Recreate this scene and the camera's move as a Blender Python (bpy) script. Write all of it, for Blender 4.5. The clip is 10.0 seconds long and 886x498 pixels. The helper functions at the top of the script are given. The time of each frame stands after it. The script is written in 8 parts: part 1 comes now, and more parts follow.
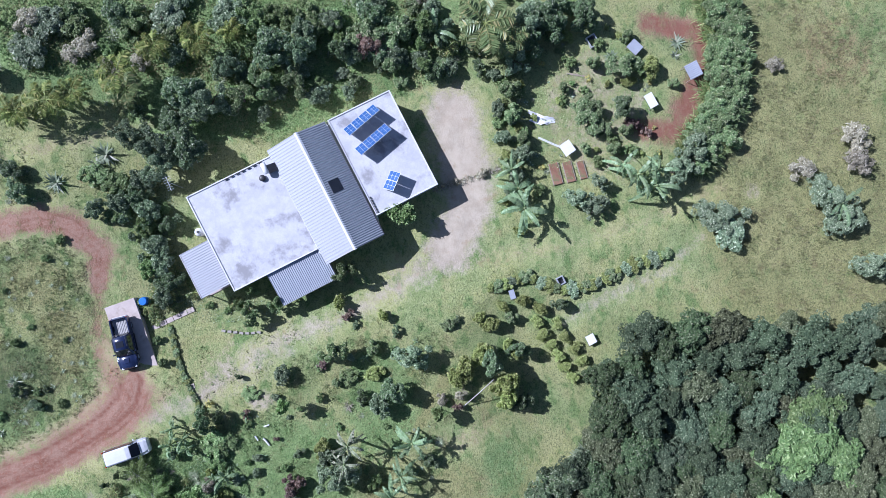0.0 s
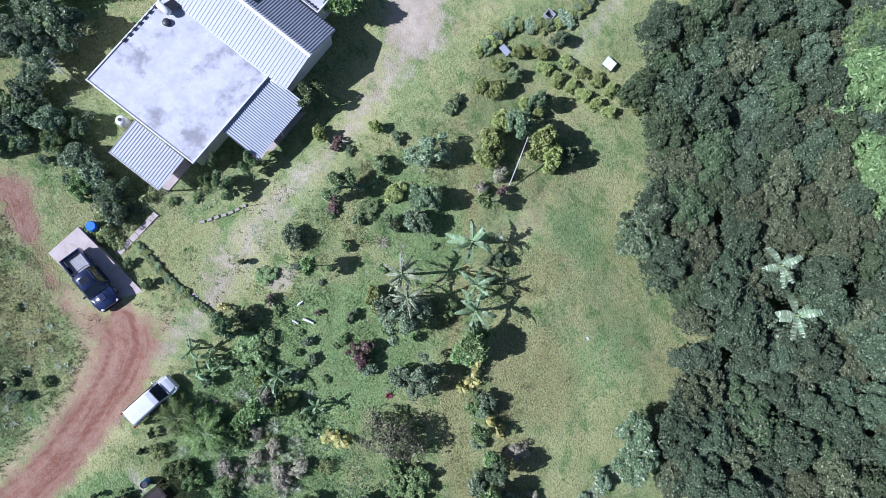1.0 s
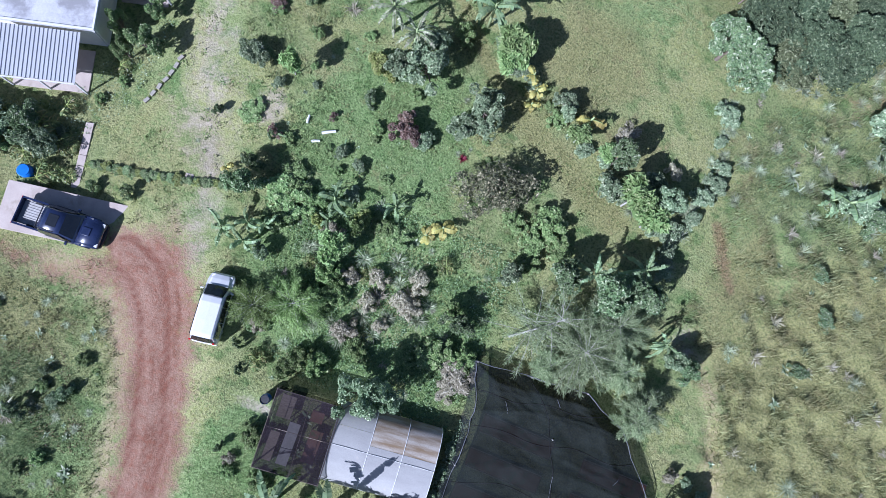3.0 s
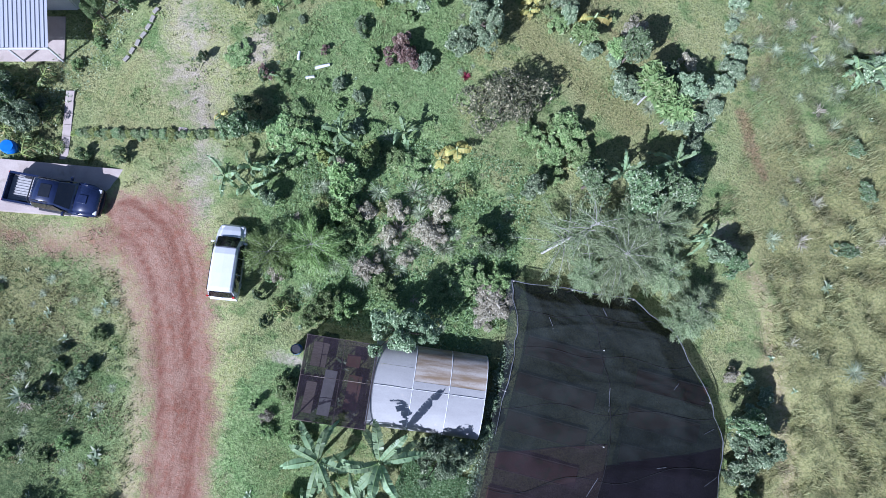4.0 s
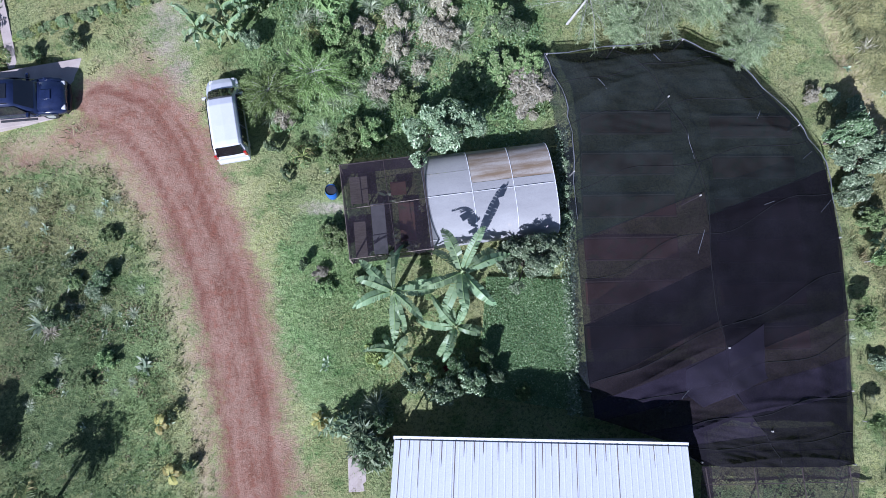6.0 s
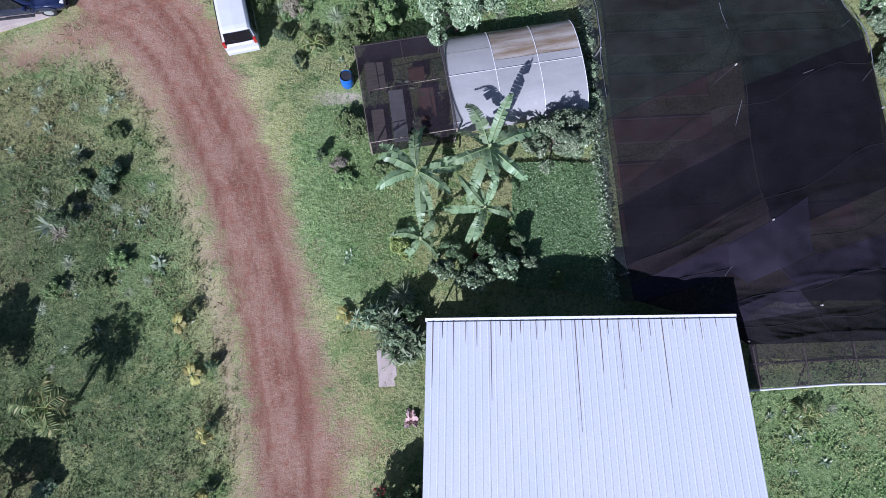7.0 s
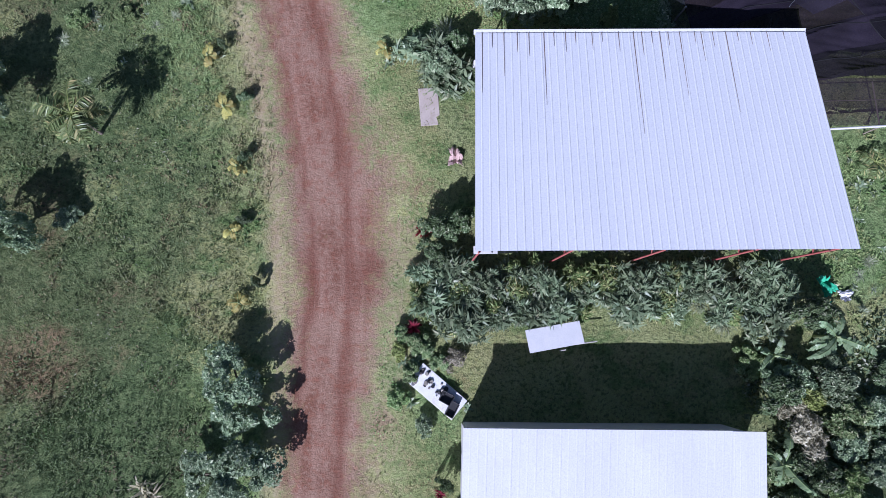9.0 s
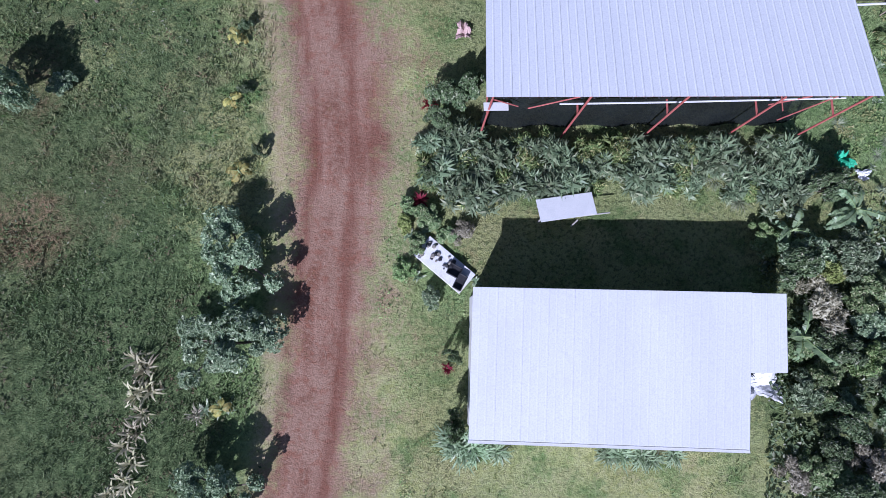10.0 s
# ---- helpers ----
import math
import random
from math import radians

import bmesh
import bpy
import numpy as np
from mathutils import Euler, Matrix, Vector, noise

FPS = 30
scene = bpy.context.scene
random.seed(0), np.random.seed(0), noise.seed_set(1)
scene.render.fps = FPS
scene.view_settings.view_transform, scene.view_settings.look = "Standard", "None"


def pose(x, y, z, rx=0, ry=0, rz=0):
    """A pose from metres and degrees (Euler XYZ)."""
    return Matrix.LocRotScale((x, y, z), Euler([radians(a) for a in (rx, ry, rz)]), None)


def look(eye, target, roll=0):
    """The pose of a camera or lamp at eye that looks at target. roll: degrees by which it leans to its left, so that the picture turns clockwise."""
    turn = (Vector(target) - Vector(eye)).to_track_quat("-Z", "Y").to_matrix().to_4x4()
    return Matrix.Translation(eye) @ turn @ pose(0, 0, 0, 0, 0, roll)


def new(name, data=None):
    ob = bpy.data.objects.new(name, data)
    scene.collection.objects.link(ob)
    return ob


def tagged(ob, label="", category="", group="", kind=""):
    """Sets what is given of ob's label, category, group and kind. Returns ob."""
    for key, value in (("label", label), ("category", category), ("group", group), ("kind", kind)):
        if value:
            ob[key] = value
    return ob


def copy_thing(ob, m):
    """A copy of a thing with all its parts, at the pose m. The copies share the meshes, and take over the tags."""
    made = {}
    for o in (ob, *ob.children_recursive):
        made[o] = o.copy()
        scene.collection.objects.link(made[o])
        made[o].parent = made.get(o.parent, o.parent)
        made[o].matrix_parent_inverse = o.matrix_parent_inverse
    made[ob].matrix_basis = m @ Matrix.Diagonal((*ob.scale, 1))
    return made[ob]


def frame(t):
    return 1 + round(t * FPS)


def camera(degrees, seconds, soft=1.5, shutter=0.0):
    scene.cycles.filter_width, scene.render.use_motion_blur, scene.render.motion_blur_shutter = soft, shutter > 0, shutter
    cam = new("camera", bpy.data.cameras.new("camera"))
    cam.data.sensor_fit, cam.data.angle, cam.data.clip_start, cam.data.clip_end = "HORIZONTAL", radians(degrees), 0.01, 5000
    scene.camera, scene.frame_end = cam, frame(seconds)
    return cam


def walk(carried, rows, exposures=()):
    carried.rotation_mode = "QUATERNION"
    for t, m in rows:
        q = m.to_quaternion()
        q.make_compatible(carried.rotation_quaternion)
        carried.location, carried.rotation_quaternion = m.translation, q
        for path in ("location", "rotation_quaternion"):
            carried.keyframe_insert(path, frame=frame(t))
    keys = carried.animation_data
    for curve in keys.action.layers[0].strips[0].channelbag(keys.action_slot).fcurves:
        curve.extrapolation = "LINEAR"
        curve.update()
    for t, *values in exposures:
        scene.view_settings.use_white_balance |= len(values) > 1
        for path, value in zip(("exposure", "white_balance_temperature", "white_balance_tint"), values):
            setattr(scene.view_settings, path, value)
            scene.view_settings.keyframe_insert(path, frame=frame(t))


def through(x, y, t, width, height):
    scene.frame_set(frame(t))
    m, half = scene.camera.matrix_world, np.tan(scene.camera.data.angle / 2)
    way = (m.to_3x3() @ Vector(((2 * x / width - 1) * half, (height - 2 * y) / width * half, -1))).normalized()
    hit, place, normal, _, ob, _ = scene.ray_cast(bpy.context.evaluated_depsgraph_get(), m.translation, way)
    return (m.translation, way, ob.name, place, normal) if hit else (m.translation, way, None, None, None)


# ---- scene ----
cam = camera(73.1, 10.0, soft=0.5)
PATH = [
    (0, (-2.059, 1.665, 63.127), (-2.122, 1.785, 61.131), 55.2),
    (0.5, (6.959, -2.664, 56.886), (6.926, -2.48, 54.894), 61.2),
    (1, (14.031, -8.667, 51.322), (14.036, -8.416, 49.338), 59.6),
    (1.5, (18.227, -14.805, 46.778), (18.27, -14.508, 44.8), 54.3),
    (2, (20.397, -20.045, 43.412), (20.467, -19.71, 41.442), 48.2),
    (2.5, (21.245, -23.34, 41.229), (21.334, -22.995, 39.261), 44.6),
    (4, (22.237, -30.335, 36.553), (22.34, -29.991, 34.586), 33.9),
    (4.5, (22.161, -32.954, 34.962), (22.273, -32.601, 32.996), 31.0),
    (5, (21.961, -35.67, 33.318), (22.081, -35.302, 31.356), 27.4),
    (6.5, (21.149, -42.088, 29.227), (21.261, -41.797, 27.252), 19.6),
    (7, (20.488, -44.751, 28.168), (20.599, -44.463, 26.192), 19.4),
    (7.5, (19.882, -47.612, 27.244), (19.989, -47.317, 25.268), 18.2),
    (8, (19.405, -50.259, 26.451), (19.503, -49.973, 24.474), 17.2),
    (8.5, (18.803, -53.255, 25.604), (18.907, -52.963, 23.628), 18.0),
    (9, (18.42, -55.797, 24.917), (18.523, -55.524, 22.938), 19.1),
    (9.5, (18.158, -58.361, 24.188), (18.263, -58.098, 22.208), 20.2),
    (10, (17.869, -60.974, 23.333), (17.987, -60.685, 21.358), 20.8),
]
walk(cam, [(t, look(eye, target, roll)) for t, eye, target, roll in PATH], exposures=[(0, 0.62, 5180, 22), (2.5, 0.65, 5140, 20), (5, 0.70, 5020, 20), (6.5, 0.43, 5200, 23), (8.5, 0.3, 5230, 26), (10, 0.22, 5180, 26)])

# ---- world, sun ----
SUN_AZ, SUN_EL = radians(208.0), radians(38.0)
world = bpy.data.worlds.new("sky")
scene.world = world
world.use_nodes = True
wn = world.node_tree.nodes
sky = wn.new("ShaderNodeTexSky")
sky.sky_type = "NISHITA"
sky.sun_disc = False
sky.sun_elevation, sky.sun_rotation = SUN_EL, SUN_AZ
world.node_tree.links.new(sky.outputs[0], wn["Background"].inputs["Color"])
wn["Background"].inputs["Strength"].default_value = 0.05
sun_dir = Vector((math.sin(SUN_AZ) * math.cos(SUN_EL), math.cos(SUN_AZ) * math.cos(SUN_EL), math.sin(SUN_EL)))
sun = new("sun", bpy.data.lights.new("sun", "SUN"))
sun.data.energy, sun.data.angle, sun.data.color = 5.0, radians(0.55), (1.0, 0.965, 0.91)
sun.matrix_world = look(sun_dir * 200, (0, 0, 0))

# ---- small tools ----


def smooth(u):
    u = np.clip(u, 0, 1)
    return u * u * (3 - 2 * u)


def terrain(x, y):
    """Height of the land: it falls by about a metre towards the house and the garden."""
    mound = 0.34 * np.sin(1.5 * x + 1.3 * np.sin(0.9 * y)) * np.sin(1.3 * y + 1.5 * np.sin(1.1 * x)) + 0.2 * np.sin(3.3 * x + 2 * np.sin(2.1 * y)) * np.sin(2.9 * y + 1.7 * np.sin(2.3 * x))
    mound = mound * smooth((x - 42.5) / 4) * smooth((70 - x) / 4) * smooth((y + 70) / 6) * smooth((18 - y) / 6)
    return mound - 1.3 * np.maximum(smooth((6 - x) / 8) * smooth((y + 37) / 14), smooth((y - 4) / 10))


def gz(x, y):
    return float(terrain(np.float64(x), np.float64(y)))


def mesh_np(name, verts, faces):
    """A mesh from an array of points and an array of faces that all have the same number of corners."""
    verts, faces = np.asarray(verts, np.float32), np.asarray(faces, np.int32)
    me = bpy.data.meshes.new(name)
    k = faces.shape[1]
    me.vertices.add(len(verts))
    me.vertices.foreach_set("co", verts.ravel())
    me.loops.add(faces.size)
    me.loops.foreach_set("vertex_index", faces.ravel())
    me.polygons.add(len(faces))
    me.polygons.foreach_set("loop_start", np.arange(0, faces.size, k, dtype=np.int32))
    me.update(calc_edges=True)
    me.shade_flat()
    return me


def root(name, label, category, x, y, z=None, turn=0.0, group="", kind=""):
    ob = new(name)
    ob.empty_display_size = 0.2
    ob.matrix_basis = pose(x, y, gz(x, y) if z is None else z, 0, 0, turn)
    return tagged(ob, label, category, group, kind)


def part(name, data, material, parent, label="", smooth_shade=False, m=None, kind=""):
    """Links a mesh or a bmesh as one object under a thing or a part."""
    if isinstance(data, bmesh.types.BMesh):
        me = bpy.data.meshes.new(name)
        data.to_mesh(me)
        data.free()
    else:
        me = data
    if material and not me.materials:
        me.materials.append(material)
    if smooth_shade:
        me.polygons.foreach_set("use_smooth", [True] * len(me.polygons))
    ob = new(name, me)
    ob.parent = parent
    if m is not None:
        ob.matrix_basis = m
    return tagged(ob, label, kind=kind)


def box(sx, sy, sz, x=0, y=0, z=0, bevel=0.01, turn=0.0, bm=None, m=None):
    """A bevelled block; x, y is its middle and z its foot."""
    own = bmesh.new()
    bmesh.ops.create_cube(own, size=1.0)
    bmesh.ops.scale(own, vec=(sx, sy, sz), verts=own.verts)
    if bevel:
        bmesh.ops.bevel(own, geom=own.edges[:], offset=min(bevel, min(sx, sy, sz) * 0.4), segments=2, affect="EDGES", profile=0.6)
    mat = pose(x, y, z + sz / 2, 0, 0, turn) if m is None else m
    bmesh.ops.transform(own, matrix=mat, verts=own.verts)
    if bm is None:
        return own
    me = bpy.data.meshes.new("tmp")
    own.to_mesh(me)
    own.free()
    bm.from_mesh(me)
    bpy.data.meshes.remove(me)
    return bm


def tube(points, radii, sides=7, cap=True):
    """A tapered tube along points."""
    pts = [Vector(p) for p in points]
    vs, fs = [], []
    for i, p in enumerate(pts):
        d = (pts[min(i + 1, len(pts) - 1)] - pts[max(i - 1, 0)]).normalized()
        a = d.orthogonal().normalized() if abs(d.z) > 0.99 else d.cross(Vector((0, 0, 1))).normalized()
        b = d.cross(a)
        for k in range(sides):
            w = 2 * math.pi * k / sides
            vs.append(p + radii[i] * (math.cos(w) * a + math.sin(w) * b))
    for i in range(len(pts) - 1):
        for k in range(sides):
            n = (k + 1) % sides
            fs.append((i * sides + k, i * sides + n, (i + 1) * sides + n, (i + 1) * sides + k))
    bm = bmesh.new()
    bv = [bm.verts.new(v) for v in vs]
    for f in fs:
        bm.faces.new([bv[i] for i in f])
    if cap:
        bm.faces.new(bv[:sides][::-1])
        bm.faces.new(bv[-sides:])
    return bm


def join(parts):
    """One bmesh out of several."""
    out = bmesh.new()
    for b in parts:
        me = bpy.data.meshes.new("tmp")
        b.to_mesh(me)
        b.free()
        out.from_mesh(me)
        bpy.data.meshes.remove(me)
    return out


def loft(sections, close=True):
    """A skin over rings of points."""
    bm = bmesh.new()
    rings = [[bm.verts.new(p) for p in s] for s in sections]
    n = len(rings[0])
    for a, b in zip(rings, rings[1:]):
        for k in range(n):
            bm.faces.new((a[k], a[(k + 1) % n], b[(k + 1) % n], b[k]))
    if close:
        bm.faces.new(rings[0][::-1])
        bm.faces.new(rings[-1])
    bmesh.ops.recalc_face_normals(bm, faces=bm.faces[:])
    return bm


# ---- materials ----
def nodes_of(name):
    mat = bpy.data.materials.new(name)
    mat.use_nodes = True
    nt = mat.node_tree
    return mat, nt, nt.nodes["Principled BSDF"]


def mix_color(nt, fac, a, b):
    n = nt.nodes.new("ShaderNodeMix")
    n.data_type = "RGBA"
    for sock, v in ((n.inputs[0], fac), (n.inputs[6], a), (n.inputs[7], b)):
        if isinstance(v, bpy.types.NodeSocket):
            nt.links.new(v, sock)
        else:
            sock.default_value = (*v, 1) if isinstance(v, tuple) else v
    return n.outputs[2]


def calc(nt, op, a, b=0.0, clamp=False):
    n = nt.nodes.new("ShaderNodeMath")
    n.operation, n.use_clamp = op, clamp
    for sock, v in ((n.inputs[0], a), (n.inputs[1], b)):
        if isinstance(v, bpy.types.NodeSocket):
            nt.links.new(v, sock)
        else:
            sock.default_value = v
    return n.outputs[0]


def noise_of(nt, scale, detail=4.0, rough=0.6, stretch=None):
    tc = nt.nodes.new("ShaderNodeTexCoord")
    n = nt.nodes.new("ShaderNodeTexNoise")
    n.inputs["Scale"].default_value, n.inputs["Detail"].default_value, n.inputs["Roughness"].default_value = scale, detail, rough
    out = tc.outputs["Object"]
    if stretch:
        mp = nt.nodes.new("ShaderNodeMapping")
        mp.inputs["Scale"].default_value = stretch
        nt.links.new(out, mp.inputs[0])
        out = mp.outputs[0]
    nt.links.new(out, n.inputs["Vector"])
    return n.outputs["Fac"]


def band(nt, value, lo, hi):
    n = nt.nodes.new("ShaderNodeMapRange")
    n.interpolation_type = "SMOOTHSTEP"
    nt.links.new(value, n.inputs[0])
    n.inputs[1].default_value, n.inputs[2].default_value = lo, hi
    return n.outputs[0]


def bump_of(nt, bsdf, height, strength, dist):
    b = nt.nodes.new("ShaderNodeBump")
    b.inputs["Strength"].default_value, b.inputs["Distance"].default_value = strength, dist
    nt.links.new(height, b.inputs["Height"])
    nt.links.new(b.outputs[0], bsdf.inputs["Normal"])


def surface(name, a, b, scale=2.0, fine=25.0, rough=0.7, metal=0.0, bump=0.15, stain=None, stain_scale=0.6, stain_lo=0.55, stretch=None, coat=0.0):
    """Two tones by a coarse noise, grain by a fine one, and stains with a shape of their own."""
    mat, nt, bs = nodes_of(name)
    col = mix_color(nt, band(nt, noise_of(nt, scale, stretch=stretch), 0.3, 0.7), a, b)
    grain = noise_of(nt, fine, 3)
    col = mix_color(nt, calc(nt, "MULTIPLY", band(nt, grain, 0.35, 0.75), 0.35), col, tuple(c * 0.6 for c in a))
    if stain:
        col = mix_color(nt, calc(nt, "MULTIPLY", band(nt, noise_of(nt, stain_scale, 6, 0.65), stain_lo, stain_lo + 0.16), 0.8), col, stain)
    nt.links.new(col, bs.inputs["Base Color"])
    bs.inputs["Roughness"].default_value, bs.inputs["Metallic"].default_value = rough, metal
    bs.inputs["Coat Weight"].default_value = coat
    if bump:
        bump_of(nt, bs, grain, bump, 0.02)
    return mat


def layer_of(nt, key):
    n = nt.nodes.new("ShaderNodeAttribute")
    n.attribute_name = key
    return n.outputs["Fac"]


def leaf_mat(name, a, b, c=None, rough=0.55, through=0.24, dry=None, lush=None, zones=False):
    """Leaves that differ from one to the next, with some light passing through them; zones: tinted by the ground they grow on."""
    mat, nt, bs = nodes_of(name)
    geo = nt.nodes.new("ShaderNodeNewGeometry")
    oi = nt.nodes.new("ShaderNodeObjectInfo")
    r = geo.outputs["Random Per Island"]
    col = mix_color(nt, r, a, b)
    if c:
        col = mix_color(nt, band(nt, r, 0.82, 0.95), col, c)
    if dry:
        col = mix_color(nt, calc(nt, "MULTIPLY", calc(nt, "MAXIMUM", band(nt, noise_of(nt, 0.33, 5, 0.62), 0.45, 0.62), band(nt, noise_of(nt, 0.11, 4, 0.6), 0.48, 0.6)), 0.75), col, dry)
    if lush:
        col = mix_color(nt, calc(nt, "MULTIPLY", band(nt, noise_of(nt, 0.55, 5, 0.65, (1, 1.3, 1)), 0.48, 0.64), 0.8), col, lush)
    if zones:
        for key, p, q, k in (("lush", (0.17, 0.27, 0.09), (0.33, 0.45, 0.18), 0.9), ("rank", (0.07, 0.108, 0.045), (0.17, 0.22, 0.095), 0.95), ("dry", (0.19, 0.18, 0.08), (0.35, 0.325, 0.155), 0.8), ("tan", (0.25, 0.24, 0.105), (0.40, 0.355, 0.19), 0.75), ("rust", (0.20, 0.12, 0.07), (0.33, 0.21, 0.13), 0.7)):
            col = mix_color(nt, calc(nt, "MULTIPLY", band(nt, layer_of(nt, key), 0.25, 0.75), k), col, mix_color(nt, r, p, q))
        # darker and paler patches by noise, a hand to a pace across
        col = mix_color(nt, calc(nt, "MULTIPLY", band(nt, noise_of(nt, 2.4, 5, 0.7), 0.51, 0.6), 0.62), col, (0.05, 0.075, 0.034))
        col = mix_color(nt, calc(nt, "MULTIPLY", band(nt, noise_of(nt, 3.3, 5, 0.7), 0.54, 0.64), 0.5), col, (0.36, 0.42, 0.2))
    hs = nt.nodes.new("ShaderNodeHueSaturation")
    nt.links.new(col, hs.inputs["Color"])
    nt.links.new(calc(nt, "ADD", calc(nt, "MULTIPLY", oi.outputs["Random"], 0.5), 0.75), hs.inputs["Value"])
    nt.links.new(calc(nt, "ADD", calc(nt, "MULTIPLY", oi.outputs["Random"], 0.022), 0.491), hs.inputs["Hue"])
    nt.links.new(hs.outputs[0], bs.inputs["Base Color"])
    bs.inputs["Roughness"].default_value = rough
    bs.inputs["Specular IOR Level"].default_value = 0.32
    tr = nt.nodes.new("ShaderNodeBsdfTranslucent")
    nt.links.new(hs.outputs[0], tr.inputs["Color"])
    mx = nt.nodes.new("ShaderNodeMixShader")
    mx.inputs[0].default_value = through
    nt.links.new(bs.outputs[0], mx.inputs[1])
    nt.links.new(tr.outputs[0], mx.inputs[2])
    nt.links.new(mx.outputs[0], nt.nodes["Material Output"].inputs["Surface"])
    return mat


def ground_material():
    """Lawn, straw, trampled and bare earth and red soil, laid out by the ground's own layers."""
    mat, nt, bs = nodes_of("grass_and_earth")
    big, mid, fine, tiny = noise_of(nt, 0.16, 3), noise_of(nt, 0.9, 5, 0.65), noise_of(nt, 5.5, 4, 0.7), noise_of(nt, 21.0, 4, 0.75)
    clump = noise_of(nt, 2.6, 5, 0.68)
    jit = calc(nt, "SUBTRACT", calc(nt, "ADD", calc(nt, "MULTIPLY", mid, 0.55), calc(nt, "MULTIPLY", fine, 0.45)), 0.5)

    def masked(key, spread=0.75, lo=0.35, hi=0.65):
        return band(nt, calc(nt, "ADD", layer_of(nt, key), calc(nt, "MULTIPLY", jit, spread * 2)), lo, hi)

    def pair(key, dark, light, by=fine, lo=0.38, hi=0.62):
        return mix_color(nt, band(nt, by, lo, hi), dark, light)

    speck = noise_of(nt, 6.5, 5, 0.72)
    grass = mix_color(nt, band(nt, mid, 0.32, 0.68), (0.24, 0.30, 0.11), (0.355, 0.415, 0.175))
    grass = mix_color(nt, band(nt, big, 0.38, 0.62), grass, mix_color(nt, band(nt, clump, 0.4, 0.6), (0.365, 0.38, 0.14), (0.46, 0.46, 0.205)))
    grass = mix_color(nt, calc(nt, "MULTIPLY", band(nt, fine, 0.48, 0.66), 0.7), grass, (0.39, 0.42, 0.20))
    patch, patch2 = noise_of(nt, 0.33, 5, 0.62), noise_of(nt, 0.55, 5, 0.65, (1, 1.3, 1))
    grass = mix_color(nt, calc(nt, "MULTIPLY", band(nt, patch, 0.48, 0.64), 0.6), grass, (0.42, 0.41, 0.19))
    grass = mix_color(nt, calc(nt, "MULTIPLY", band(nt, patch2, 0.5, 0.64), 0.75), grass, pair("", (0.095, 0.175, 0.05), (0.20, 0.31, 0.10)))
    grass = mix_color(nt, calc(nt, "MULTIPLY", masked("lush", 0.9), 0.8), grass, mix_color(nt, band(nt, clump, 0.42, 0.58), pair("", (0.125, 0.225, 0.07), (0.25, 0.37, 0.135)), pair("", (0.20, 0.325, 0.11), (0.34, 0.46, 0.19))))
    grass = mix_color(nt, calc(nt, "MULTIPLY", masked("dry", 0.7), 0.85), grass, pair("", (0.27, 0.26, 0.10), (0.42, 0.395, 0.175)))
    grass = mix_color(nt, calc(nt, "MULTIPLY", masked("rank", 0.7), 0.85), grass, mix_color(nt, band(nt, clump, 0.4, 0.6), (0.07, 0.108, 0.042), (0.165, 0.215, 0.088)))
    grass = mix_color(nt, calc(nt, "MULTIPLY", masked("rust", 0.8, 0.35, 0.8), 0.75), grass, pair("", (0.26, 0.14, 0.08), (0.40, 0.26, 0.16)))
    grass = mix_color(nt, calc(nt, "MULTIPLY", masked("tan", 0.8, 0.3, 0.8), 0.85), grass, pair("", (0.31, 0.235, 0.13), (0.43, 0.345, 0.22)))
    earth = mix_color(nt, band(nt, mid, 0.3, 0.7), (0.41, 0.335, 0.26), (0.50, 0.42, 0.335))
    grass = mix_color(nt, calc(nt, "MULTIPLY", masked("bare", 0.7, 0.28, 0.72), 0.9), grass, earth)
    grass = mix_color(nt, calc(nt, "MULTIPLY", band(nt, noise_of(nt, 0.7, 6, 0.7), 0.57, 0.69), 0.45), grass, (0.32, 0.225, 0.125))
    # wheel streaks that run with the track
    uv = nt.nodes.new("ShaderNodeCombineXYZ")
    nt.links.new(calc(nt, "MULTIPLY", layer_of(nt, "across"), 2.2), uv.inputs[0])
    nt.links.new(calc(nt, "MULTIPLY", layer_of(nt, "onward"), 0.2), uv.inputs[1])
    sn = nt.nodes.new("ShaderNodeTexNoise")
    sn.inputs["Scale"].default_value, sn.inputs["Detail"].default_value, sn.inputs["Roughness"].default_value = 1.0, 5.0, 0.62
    nt.links.new(uv.outputs[0], sn.inputs["Vector"])
    soil = mix_color(nt, band(nt, calc(nt, "ADD", calc(nt, "MULTIPLY", sn.outputs["Fac"], 0.55), calc(nt, "MULTIPLY", mid, 0.45)), 0.40, 0.60), (0.20, 0.092, 0.06), (0.32, 0.19, 0.135))
    soil = mix_color(nt, calc(nt, "MULTIPLY", band(nt, patch, 0.42, 0.62), 0.65), soil, (0.345, 0.225, 0.16))
    soil = mix_color(nt, calc(nt, "MULTIPLY", band(nt, fine, 0.48, 0.64), 0.55), soil, (0.38, 0.26, 0.19))
    soil = mix_color(nt, calc(nt, "MULTIPLY", band(nt, tiny, 0.5, 0.62), 0.6), soil, (0.20, 0.105, 0.07))
    soil = mix_color(nt, calc(nt, "MULTIPLY", band(nt, clump, 0.5, 0.62), 0.55), soil, (0.255, 0.105, 0.065))
    soil = mix_color(nt, calc(nt, "MULTIPLY", masked("rut", 0.5, 0.25, 0.85), 0.85), soil, (0.17, 0.062, 0.04))
    earthy = masked("soil", 0.9, 0.22, 0.84)
    col = mix_color(nt, earthy, grass, soil)
